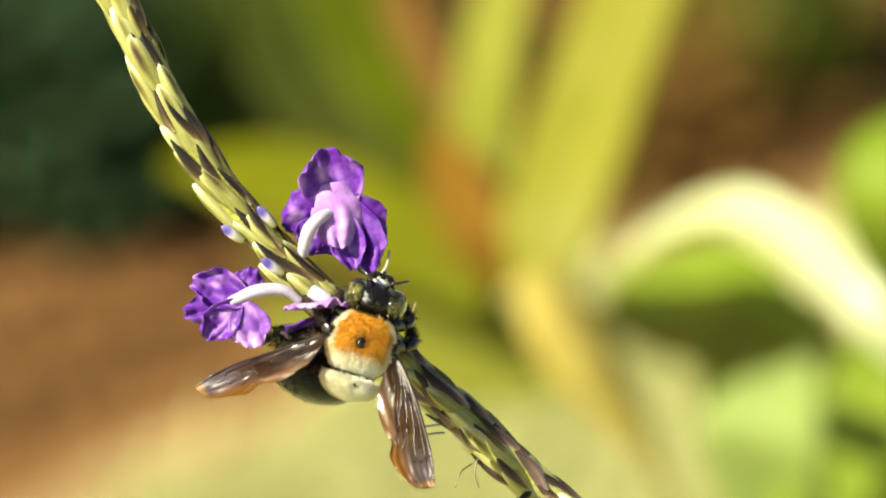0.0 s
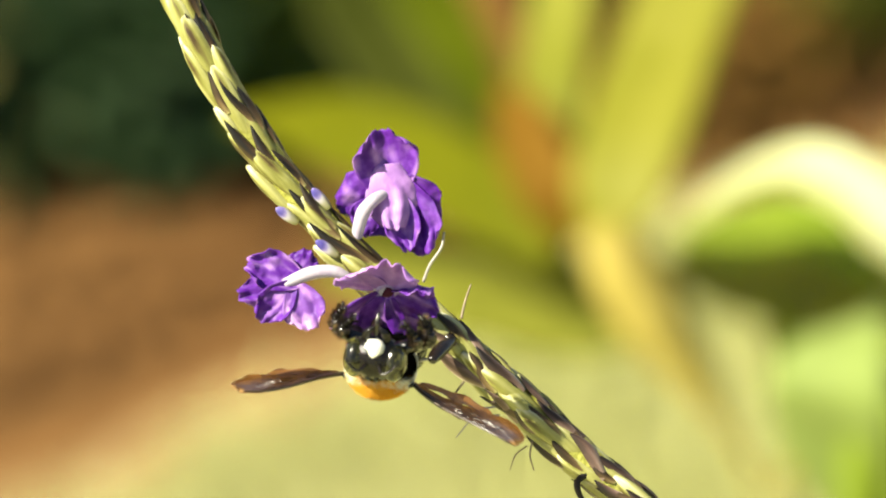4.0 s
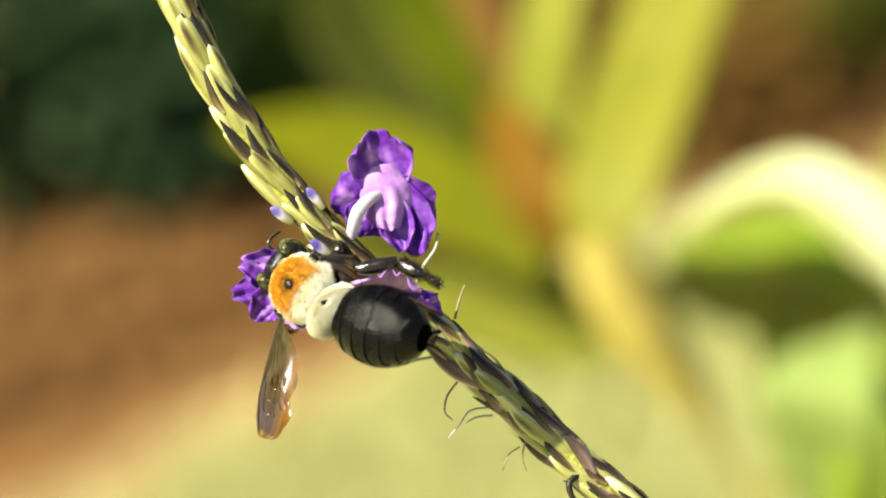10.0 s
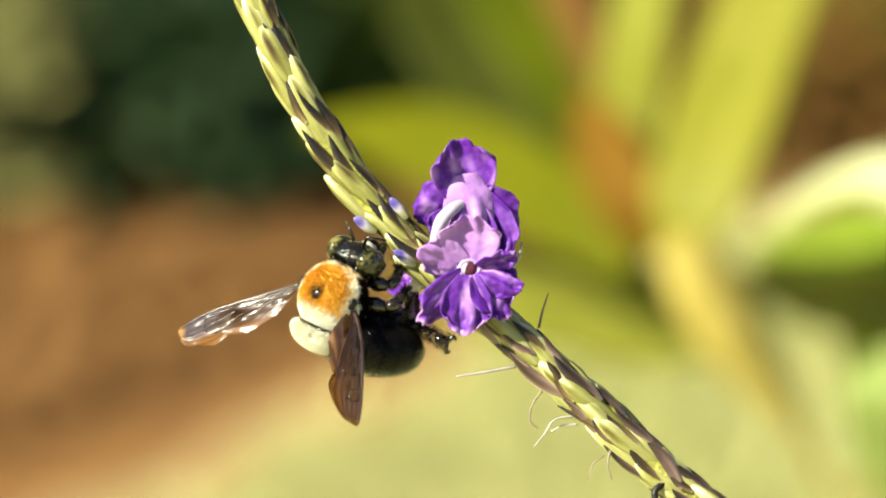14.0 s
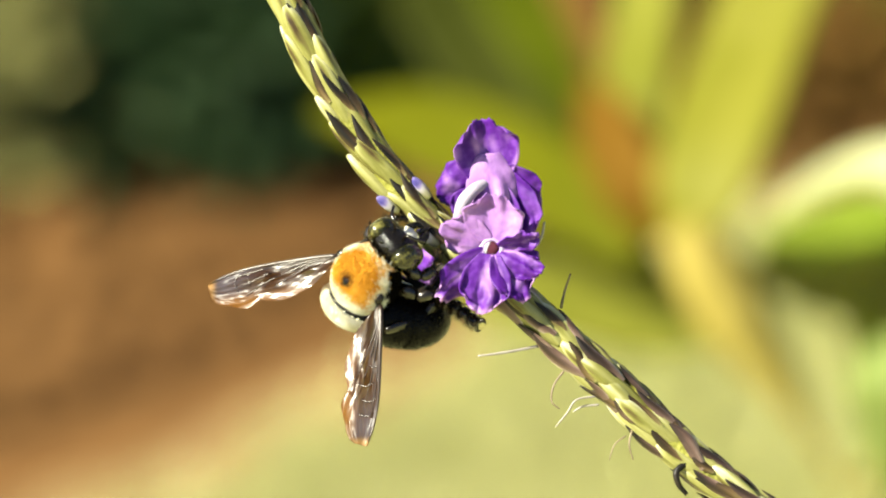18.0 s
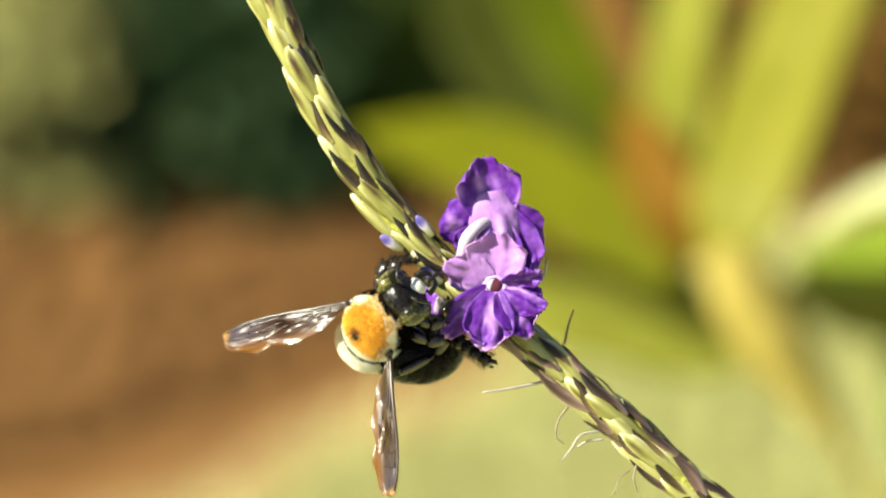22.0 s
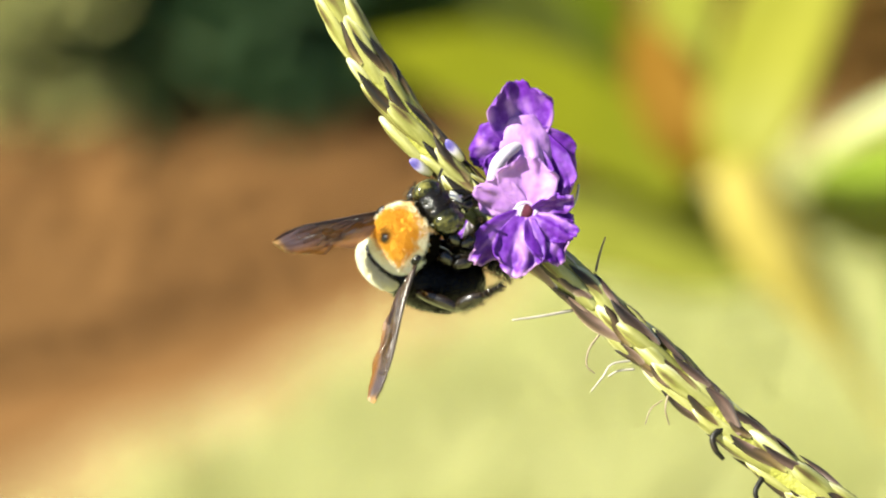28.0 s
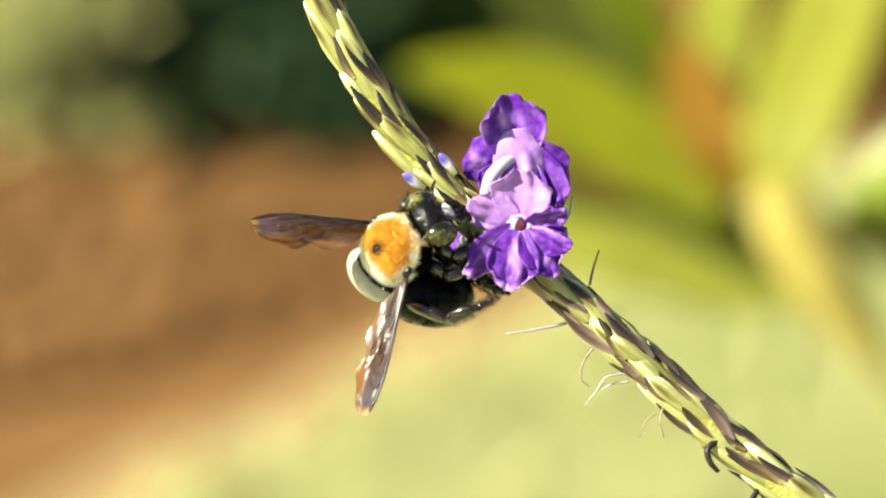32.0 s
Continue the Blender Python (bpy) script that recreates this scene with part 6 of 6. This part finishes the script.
    walk(far_leg, [
        (0.0, pose(-0.00154, -0.00257, -0.00257, -12.04, 54.24, 170.18)),
        (0.5, pose(-0.00154, -0.00257, -0.00257, 56.34, 48.46, -131.66)),
        (1.0, pose(-0.00154, -0.00257, -0.00257, 85.16, 15.27, -107.81)),
        (1.5, pose(-0.00154, -0.00257, -0.00257, 88.65, 5.33, -104.22)),
        (2.0, pose(-0.00154, -0.00257, -0.00257, 90.97, -4.91, -101.20)),
        (2.5, pose(-0.00154, -0.00257, -0.00257, 90.32, -3.49, -95.17)),
        (3.0, pose(-0.00154, -0.00257, -0.00257, 89.97, -2.00, -89.16)),
        (3.5, pose(-0.00154, -0.00257, -0.00257, 89.96, 2.00, -91.16)),
        (4.0, pose(-0.00154, -0.00257, -0.00257, 89.67, 5.99, -93.17)),
        (4.5, pose(-0.00154, -0.00257, -0.00257, 89.09, 9.96, -95.24)),
        (5.0, pose(-0.00154, -0.00257, -0.00257, 88.22, 13.89, -97.37)),
        (5.5, pose(-0.00154, -0.00257, -0.00257, 87.04, 17.76, -99.62)),
        (6.0, pose(-0.00154, -0.00257, -0.00257, 85.53, 21.56, -102.01)),
        (6.5, pose(-0.00154, -0.00257, -0.00257, 87.44, 12.75, -101.44)),
        (7.0, pose(-0.00154, -0.00257, -0.00257, 89.22, 3.92, -101.18)),
        (7.5, pose(-0.00154, -0.00257, -0.00257, 89.26, 18.99, -92.28)),
        (8.0, pose(-0.00154, -0.00257, -0.00257, 94.59, 33.73, -81.76)),
        (8.5, pose(-0.00154, -0.00257, -0.00257, 171.07, 77.01, -8.70)),
        (9.0, pose(-0.00154, -0.00257, -0.00257, 94.33, 78.97, -85.59)),
        (9.5, pose(-0.00154, -0.00257, -0.00257, 97.69, 23.86, -71.53)),
        (10.0, pose(-0.00154, -0.00257, -0.00257, 92.72, 5.35, -63.03)),
        (10.5, pose(-0.00154, -0.00257, -0.00257, 92.72, 2.93, -47.09)),
        (11.0, pose(-0.00154, -0.00257, -0.00257, 65.49, 64.57, -116.78)),
        (11.5, pose(-0.00154, -0.00257, -0.00257, 57.38, 75.11, -123.52)),
        (12.0, pose(-0.00154, -0.00257, -0.00257, 21.23, 84.47, -158.86)),
        (12.5, pose(-0.00154, -0.00257, -0.00257, 165.08, 34.32, -9.64)),
        (13.0, pose(-0.00154, -0.00257, -0.00257, 158.96, 34.91, -0.95)),
        (13.5, pose(-0.00154, -0.00257, -0.00257, 163.63, 32.74, 6.66)),
        (14.0, pose(-0.00154, -0.00257, -0.00257, 167.69, 31.33, 14.29)),
        (14.5, pose(-0.00154, -0.00257, -0.00257, 171.43, 30.66, 21.90)),
        (15.0, pose(-0.00154, -0.00257, -0.00257, 175.10, 30.72, 29.40)),
        (15.5, pose(-0.00154, -0.00257, -0.00257, 178.99, 31.42, 36.66)),
        (16.0, pose(-0.00154, -0.00257, -0.00257, 176.65, 30.02, 33.00)),
        (16.5, pose(-0.00154, -0.00257, -0.00257, 174.17, 28.98, 28.41)),
        (17.0, pose(-0.00154, -0.00257, -0.00257, 171.98, 27.79, 24.13)),
        (17.5, pose(-0.00154, -0.00257, -0.00257, 170.87, 28.23, 21.49)),
        (18.0, pose(-0.00154, -0.00257, -0.00257, 169.63, 28.55, 18.71)),
        (18.5, pose(-0.00154, -0.00257, -0.00257, 170.96, 28.38, 21.64)),
        (19.0, pose(-0.00154, -0.00257, -0.00257, 172.10, 28.08, 24.29)),
        (19.5, pose(-0.00154, -0.00257, -0.00257, 168.42, 19.32, 17.40)),
        (20.0, pose(-0.00154, -0.00257, -0.00257, 167.26, 10.50, 12.86)),
        (20.5, pose(-0.00154, -0.00257, -0.00257, 166.58, 14.53, 11.00)),
        (21.0, pose(-0.00154, -0.00257, -0.00257, 166.08, 18.88, 10.29)),
        (21.5, pose(-0.00154, -0.00257, -0.00257, 167.24, 22.03, 13.80)),
        (22.0, pose(-0.00154, -0.00257, -0.00257, 168.81, 25.55, 17.43)),
        (22.5, pose(-0.00154, -0.00257, -0.00257, 170.07, 27.20, 20.00)),
        (23.0, pose(-0.00154, -0.00257, -0.00257, 171.50, 28.76, 22.70)),
        (23.5, pose(-0.00154, -0.00257, -0.00257, 172.20, 28.52, 24.32)),
        (24.0, pose(-0.00154, -0.00257, -0.00257, -164.97, 40.41, 27.22)),
        (24.5, pose(-0.00154, -0.00257, -0.00257, -135.05, 53.26, 38.66)),
        (25.0, pose(-0.00154, -0.00257, -0.00257, -132.02, 55.33, 42.39)),
        (25.5, pose(-0.00154, -0.00257, -0.00257, -134.74, 54.28, 39.33)),
        (26.0, pose(-0.00154, -0.00257, -0.00257, -137.30, 53.15, 36.45)),
        (26.5, pose(-0.00154, -0.00257, -0.00257, -139.70, 51.94, 33.73)),
        (27.0, pose(-0.00154, -0.00257, -0.00257, -141.95, 50.66, 31.19)),
        (27.5, pose(-0.00154, -0.00257, -0.00257, -144.06, 49.31, 28.80)),
        (28.0, pose(-0.00154, -0.00257, -0.00257, -146.03, 47.90, 26.56)),
        (28.5, pose(-0.00154, -0.00257, -0.00257, -146.03, 47.90, 26.56)),
        (29.0, pose(-0.00154, -0.00257, -0.00257, -146.03, 47.90, 26.56)),
        (29.5, pose(-0.00154, -0.00257, -0.00257, -146.03, 47.90, 26.56)),
        (30.0, pose(-0.00154, -0.00257, -0.00257, -146.03, 47.90, 26.56)),
        (30.5, pose(-0.00154, -0.00257, -0.00257, -148.06, 48.56, 25.05)),
        (31.0, pose(-0.00154, -0.00257, -0.00257, -150.13, 49.17, 23.49)),
        (31.5, pose(-0.00154, -0.00257, -0.00257, -152.26, 49.75, 21.87)),
        (32.0, pose(-0.00154, -0.00257, -0.00257, -154.44, 50.29, 20.20)),
    ])
    walk(left_wing, [
        (0.0, pose(-0.00385, -0.00039, 0.00116, -143.7111, -5.5675, -141.3113)),
        (0.5, pose(-0.00385, -0.00039, 0.00116, 165.7430, -25.7871, -155.9728)),
        (1.0, pose(-0.00385, -0.00039, 0.00116, 134.2768, -27.2290, -178.1278)),
        (1.5, pose(-0.00385, -0.00039, 0.00116, 163.3306, -15.5140, 153.7462)),
        (2.0, pose(-0.00385, -0.00039, 0.00116, 179.1929, 3.1563, 138.1260)),
        (2.5, pose(-0.00385, -0.00039, 0.00116, 172.3453, -0.2445, 134.2922)),
        (3.0, pose(-0.00385, -0.00039, 0.00116, 165.9144, -4.1686, 131.1079)),
        (3.5, pose(-0.00385, -0.00039, 0.00116, 166.7889, -7.2251, 128.0996)),
        (4.0, pose(-0.00385, -0.00039, 0.00116, 167.7018, -10.5808, 125.7808)),
        (4.5, pose(-0.00385, -0.00039, 0.00116, 168.4843, -14.1989, 124.1910)),
        (5.0, pose(-0.00385, -0.00039, 0.00116, 168.9455, -17.9770, 123.3815)),
        (5.5, pose(-0.00385, -0.00039, 0.00116, 168.8719, -21.8571, 123.4572)),
        (6.0, pose(-0.00385, -0.00039, 0.00116, 168.1878, -25.6853, 124.2088)),
        (6.5, pose(-0.00385, -0.00039, 0.00116, 173.9605, -21.5295, 119.2079)),
        (7.0, pose(-0.00385, -0.00039, 0.00116, 178.7786, -17.2365, 115.0248)),
        (7.5, pose(-0.00385, -0.00039, 0.00116, 162.8394, -29.6597, 131.5981)),
        (8.0, pose(-0.00385, -0.00039, 0.00116, 139.5204, -37.9304, 154.2794)),
        (8.25, pose(-0.00385, -0.00039, 0.00116, 159.5572, -19.1072, -171.5545)),
        (8.5, pose(-0.00385, -0.00039, 0.00116, -174.1800, -14.0100, -135.2300)),
        (9.0, pose(-0.00385, -0.00039, 0.00116, 179.8700, 5.8500, -169.4000)),
        (9.5, pose(-0.00385, -0.00039, 0.00116, 170.4400, 1.6800, -171.4300)),
        (10.0, pose(-0.00385, -0.00039, 0.00116, 166.7700, 28.7800, 179.6900)),
        (10.25, pose(-0.00385, -0.00039, 0.00116, 156.4578, 0.0074, -147.6364)),
        (10.5, pose(-0.00385, -0.00039, 0.00116, 131.2300, -17.5700, -108.3500)),
        (11.0, pose(-0.00385, -0.00039, 0.00116, 82.9600, -32.6900, -60.5500)),
        (11.5, pose(-0.00385, -0.00039, 0.00116, 96.5300, -45.5900, -76.5900)),
        (12.0, pose(-0.00385, -0.00039, 0.00116, 131.1015, -54.2803, -101.6186)),
        (12.5, pose(-0.00385, -0.00039, 0.00116, 144.9100, -56.2600, -121.4300)),
        (13.0, pose(-0.00385, -0.00039, 0.00116, -174.5004, -5.3317, -143.6105)),
        (13.5, pose(-0.00385, -0.00039, 0.00116, -168.9702, -5.1748, -141.6781)),
        (14.0, pose(-0.00385, -0.00039, 0.00116, -162.6671, -4.1745, -139.6585)),
        (14.5, pose(-0.00385, -0.00039, 0.00116, -155.8195, -5.5887, -136.3597)),
        (15.0, pose(-0.00385, -0.00039, 0.00116, -154.6150, -8.5784, -132.8160)),
        (15.5, pose(-0.00385, -0.00039, 0.00116, -153.2574, -12.9959, -129.6496)),
        (16.0, pose(-0.00385, -0.00039, 0.00116, -156.1716, -15.9589, -134.0754)),
        (16.5, pose(-0.00385, -0.00039, 0.00116, -158.0824, -15.1384, -133.5248)),
        (17.0, pose(-0.00385, -0.00039, 0.00116, -159.9678, -16.5667, -133.0547)),
        (17.5, pose(-0.00385, -0.00039, 0.00116, -161.7326, -16.6621, -130.4383)),
        (18.0, pose(-0.00385, -0.00039, 0.00116, -162.6821, -16.6447, -127.8264)),
        (18.5, pose(-0.00385, -0.00039, 0.00116, -164.8428, -15.0601, -124.7336)),
        (19.0, pose(-0.00385, -0.00039, 0.00116, -163.6787, -12.6583, -121.8159)),
        (19.5, pose(-0.00385, -0.00039, 0.00116, -139.4350, -13.8032, -124.4493)),
        (20.0, pose(-0.00385, -0.00039, 0.00116, -100.0002, -50.2225, -147.7226)),
        (20.5, pose(-0.00385, -0.00039, 0.00116, -128.9777, -53.1404, -131.5837)),
        (21.0, pose(-0.00385, -0.00039, 0.00116, -157.3906, -45.7764, -115.7154)),
        (21.5, pose(-0.00385, -0.00039, 0.00116, -143.5948, -62.7400, -122.4094)),
        (22.0, pose(-0.00385, -0.00039, 0.00116, -131.7031, -24.0766, -121.0427)),
        (22.5, pose(-0.00385, -0.00039, 0.00116, -154.5301, -18.8780, -119.6753)),
        (23.0, pose(-0.00385, -0.00039, 0.00116, -166.8571, -13.1104, -119.2041)),
        (23.5, pose(-0.00385, -0.00039, 0.00116, -166.3372, -61.8784, -102.7402)),
        (24.0, pose(-0.00385, -0.00039, 0.00116, -157.9287, -65.4726, -96.4070)),
        (24.5, pose(-0.00385, -0.00039, 0.00116, -162.7610, -67.7248, -93.3520)),
        (25.0, pose(-0.00385, -0.00039, 0.00116, -168.1638, -69.8978, -89.8316)),
        (25.5, pose(-0.00385, -0.00039, 0.00116, -169.3933, -70.2428, -89.3438)),
        (26.0, pose(-0.00385, -0.00039, 0.00116, -170.5166, -70.5173, -88.9731)),
        (26.5, pose(-0.00385, -0.00039, 0.00116, -171.6232, -70.7693, -88.6302)),
        (27.0, pose(-0.00385, -0.00039, 0.00116, -172.7665, -71.0308, -88.2560)),
        (27.5, pose(-0.00385, -0.00039, 0.00116, -173.8935, -71.2803, -87.9098)),
        (28.0, pose(-0.00385, -0.00039, 0.00116, -175.6864, -71.8278, -86.8782)),
        (28.5, pose(-0.00385, -0.00039, 0.00116, -179.6219, -72.4904, -85.7021)),
        (29.0, pose(-0.00385, -0.00039, 0.00116, 176.0773, -73.1699, -84.4001)),
        (29.5, pose(-0.00385, -0.00039, 0.00116, 172.9195, -73.1379, -85.5322)),
        (30.0, pose(-0.00385, -0.00039, 0.00116, 169.3780, -73.0867, -86.6841)),
        (30.5, pose(-0.00385, -0.00039, 0.00116, -174.4133, -76.6993, -101.6688)),
        (31.0, pose(-0.00385, -0.00039, 0.00116, -150.6675, -77.6017, -125.0788)),
        (31.5, pose(-0.00385, -0.00039, 0.00116, -145.2248, -73.7582, -131.0101)),
        (32.0, pose(-0.00385, -0.00039, 0.00116, -142.0941, -69.2859, -134.4640)),
    ])
    walk(right_wing, [
        (0.0, pose(0.00385, -0.00039, 0.00116, -9.6945, -14.0838, -54.1322)),
        (0.5, pose(0.00385, -0.00039, 0.00116, -18.4508, -59.3280, -16.3454)),
        (0.75, pose(0.00385, -0.00039, 0.00116, -7.0283, -47.0863, 25.7418)),
        (1.0, pose(0.00385, -0.00039, 0.00116, 11.4012, -42.1401, 64.0273)),
        (1.5, pose(0.00385, -0.00039, 0.00116, 4.4436, -21.1808, 57.4363)),
        (2.0, pose(0.00385, -0.00039, 0.00116, -4.3541, -4.6371, 44.3943)),
        (2.5, pose(0.00385, -0.00039, 0.00116, 0.1055, -10.3452, 40.6241)),
        (3.0, pose(0.00385, -0.00039, 0.00116, 5.3688, -15.8749, 36.2670)),
        (3.5, pose(0.00385, -0.00039, 0.00116, 8.8612, -17.0129, 34.5178)),
        (4.0, pose(0.00385, -0.00039, 0.00116, 12.5989, -18.2237, 32.5769)),
        (4.5, pose(0.00385, -0.00039, 0.00116, 16.6185, -19.4825, 30.4646)),
        (5.0, pose(0.00385, -0.00039, 0.00116, 20.8942, -20.7732, 28.1861)),
        (5.5, pose(0.00385, -0.00039, 0.00116, 25.4594, -22.0851, 25.7441)),
        (6.0, pose(0.00385, -0.00039, 0.00116, 30.1969, -23.3382, 23.4639)),
        (6.5, pose(0.00385, -0.00039, 0.00116, 25.3799, -18.3706, 25.4296)),
        (7.0, pose(0.00385, -0.00039, 0.00116, 21.2268, -13.4246, 26.4586)),
        (7.5, pose(0.00385, -0.00039, 0.00116, 33.9103, -26.2555, 29.1877)),
        (8.0, pose(0.00385, -0.00039, 0.00116, 51.4602, -38.5638, 23.6182)),
        (8.25, pose(0.00385, -0.00039, 0.00116, 23.9744, -13.2611, -9.3047)),
        (8.5, pose(0.00385, -0.00039, 0.00116, -11.2800, -7.5900, -48.1400)),
        (8.75, pose(0.00385, -0.00039, 0.00116, -7.3824, 36.9574, -56.2001)),
        (9.0, pose(0.00385, -0.00039, 0.00116, -24.3500, 81.2200, -81.0600)),
        (9.5, pose(0.00385, -0.00039, 0.00116, -92.0100, 80.0100, -146.9800)),
        (10.0, pose(0.00385, -0.00039, 0.00116, 78.9100, 79.5900, 32.2400)),
        (10.25, pose(0.00385, -0.00039, 0.00116, 50.3344, 33.8667, 3.5454)),
        (10.5, pose(0.00385, -0.00039, 0.00116, 47.2500, -13.2100, 0.2700)),
        (10.75, pose(0.00385, -0.00039, 0.00116, 22.1234, -8.5970, -28.9803)),
        (11.0, pose(0.00385, -0.00039, 0.00116, -2.2423, -16.6958, -57.6364)),
        (11.5, pose(0.00385, -0.00039, 0.00116, 6.8500, -2.6100, -57.2700)),
        (12.0, pose(0.00385, -0.00039, 0.00116, 84.8118, -1.3922, -66.5834)),
        (12.25, pose(0.00385, -0.00039, 0.00116, 15.4794, -3.7713, -60.2020)),
        (12.5, pose(0.00385, -0.00039, 0.00116, -53.6600, 1.3500, -55.7200)),
        (13.0, pose(0.00385, -0.00039, 0.00116, -57.8559, -11.2730, -54.9909)),
        (13.5, pose(0.00385, -0.00039, 0.00116, -64.5982, -14.8663, -50.1125)),
        (14.0, pose(0.00385, -0.00039, 0.00116, -70.7047, -17.8991, -45.0894)),
        (14.5, pose(0.00385, -0.00039, 0.00116, 6.8940, -19.9789, -40.3805)),
        (15.0, pose(0.00385, -0.00039, 0.00116, -0.6485, -20.6950, -36.5835)),
        (15.5, pose(0.00385, -0.00039, 0.00116, -6.8305, -19.0323, -34.8093)),
        (16.0, pose(0.00385, -0.00039, 0.00116, -8.8976, -13.2465, -42.0705)),
        (16.5, pose(0.00385, -0.00039, 0.00116, -8.7266, -10.9149, -39.4856)),
        (17.0, pose(0.00385, -0.00039, 0.00116, -8.4075, -8.7616, -37.1028)),
        (17.5, pose(0.00385, -0.00039, 0.00116, -9.5021, -10.8128, -40.3425)),
        (18.0, pose(0.00385, -0.00039, 0.00116, -10.5024, -12.9319, -43.4952)),
        (18.5, pose(0.00385, -0.00039, 0.00116, -4.8819, -12.2389, -43.2459)),
        (19.0, pose(0.00385, -0.00039, 0.00116, 0.5420, -11.5294, -43.0312)),
        (19.5, pose(0.00385, -0.00039, 0.00116, 12.0244, -21.4870, -35.7121)),
        (20.0, pose(0.00385, -0.00039, 0.00116, 20.8705, -30.4371, -26.4526)),
        (20.5, pose(0.00385, -0.00039, 0.00116, 27.6596, -18.8291, -31.6184)),
        (21.0, pose(0.00385, -0.00039, 0.00116, 34.9501, -4.8412, -36.5481)),
        (21.5, pose(0.00385, -0.00039, 0.00116, 16.5135, -20.9770, -26.2994)),
        (22.0, pose(0.00385, -0.00039, 0.00116, 0.8069, -27.8758, -20.2864)),
        (22.5, pose(0.00385, -0.00039, 0.00116, -4.1166, -17.5795, -33.4198)),
        (23.0, pose(0.00385, -0.00039, 0.00116, -4.5528, -10.3063, -40.1370)),
        (23.5, pose(0.00385, -0.00039, 0.00116, 11.0520, -9.9144, -40.4804)),
        (24.0, pose(0.00385, -0.00039, 0.00116, 27.7584, -9.5283, -40.8089)),
        (24.5, pose(0.00385, -0.00039, 0.00116, 25.0130, -10.8905, -42.3873)),
        (25.0, pose(0.00385, -0.00039, 0.00116, 21.9759, -12.2474, -43.8663)),
        (25.5, pose(0.00385, -0.00039, 0.00116, 23.1688, -12.6722, -44.7758)),
        (26.0, pose(0.00385, -0.00039, 0.00116, 24.5721, -13.0949, -45.6786)),
        (26.5, pose(0.00385, -0.00039, 0.00116, 25.9735, -13.5067, -46.5849)),
        (27.0, pose(0.00385, -0.00039, 0.00116, 27.3403, -13.9176, -47.4784)),
        (27.5, pose(0.00385, -0.00039, 0.00116, 28.7008, -14.3236, -48.3726)),
        (28.0, pose(0.00385, -0.00039, 0.00116, 30.4213, -14.7232, -49.2608)),
        (28.5, pose(0.00385, -0.00039, 0.00116, 29.5644, -15.5000, -49.4778)),
        (29.0, pose(0.00385, -0.00039, 0.00116, 28.3399, -16.2888, -49.7013)),
        (29.5, pose(0.00385, -0.00039, 0.00116, 27.8180, -16.7604, -51.1825)),
        (30.0, pose(0.00385, -0.00039, 0.00116, 27.0805, -17.2287, -52.6543)),
        (30.5, pose(0.00385, -0.00039, 0.00116, 25.7997, -17.6701, -52.2586)),
        (31.0, pose(0.00385, -0.00039, 0.00116, 24.4776, -18.1028, -51.8653)),
        (31.5, pose(0.00385, -0.00039, 0.00116, 18.8859, -16.6571, -48.9120)),
        (32.0, pose(0.00385, -0.00039, 0.00116, 11.7273, -15.2132, -45.9772)),
    ])


motions()
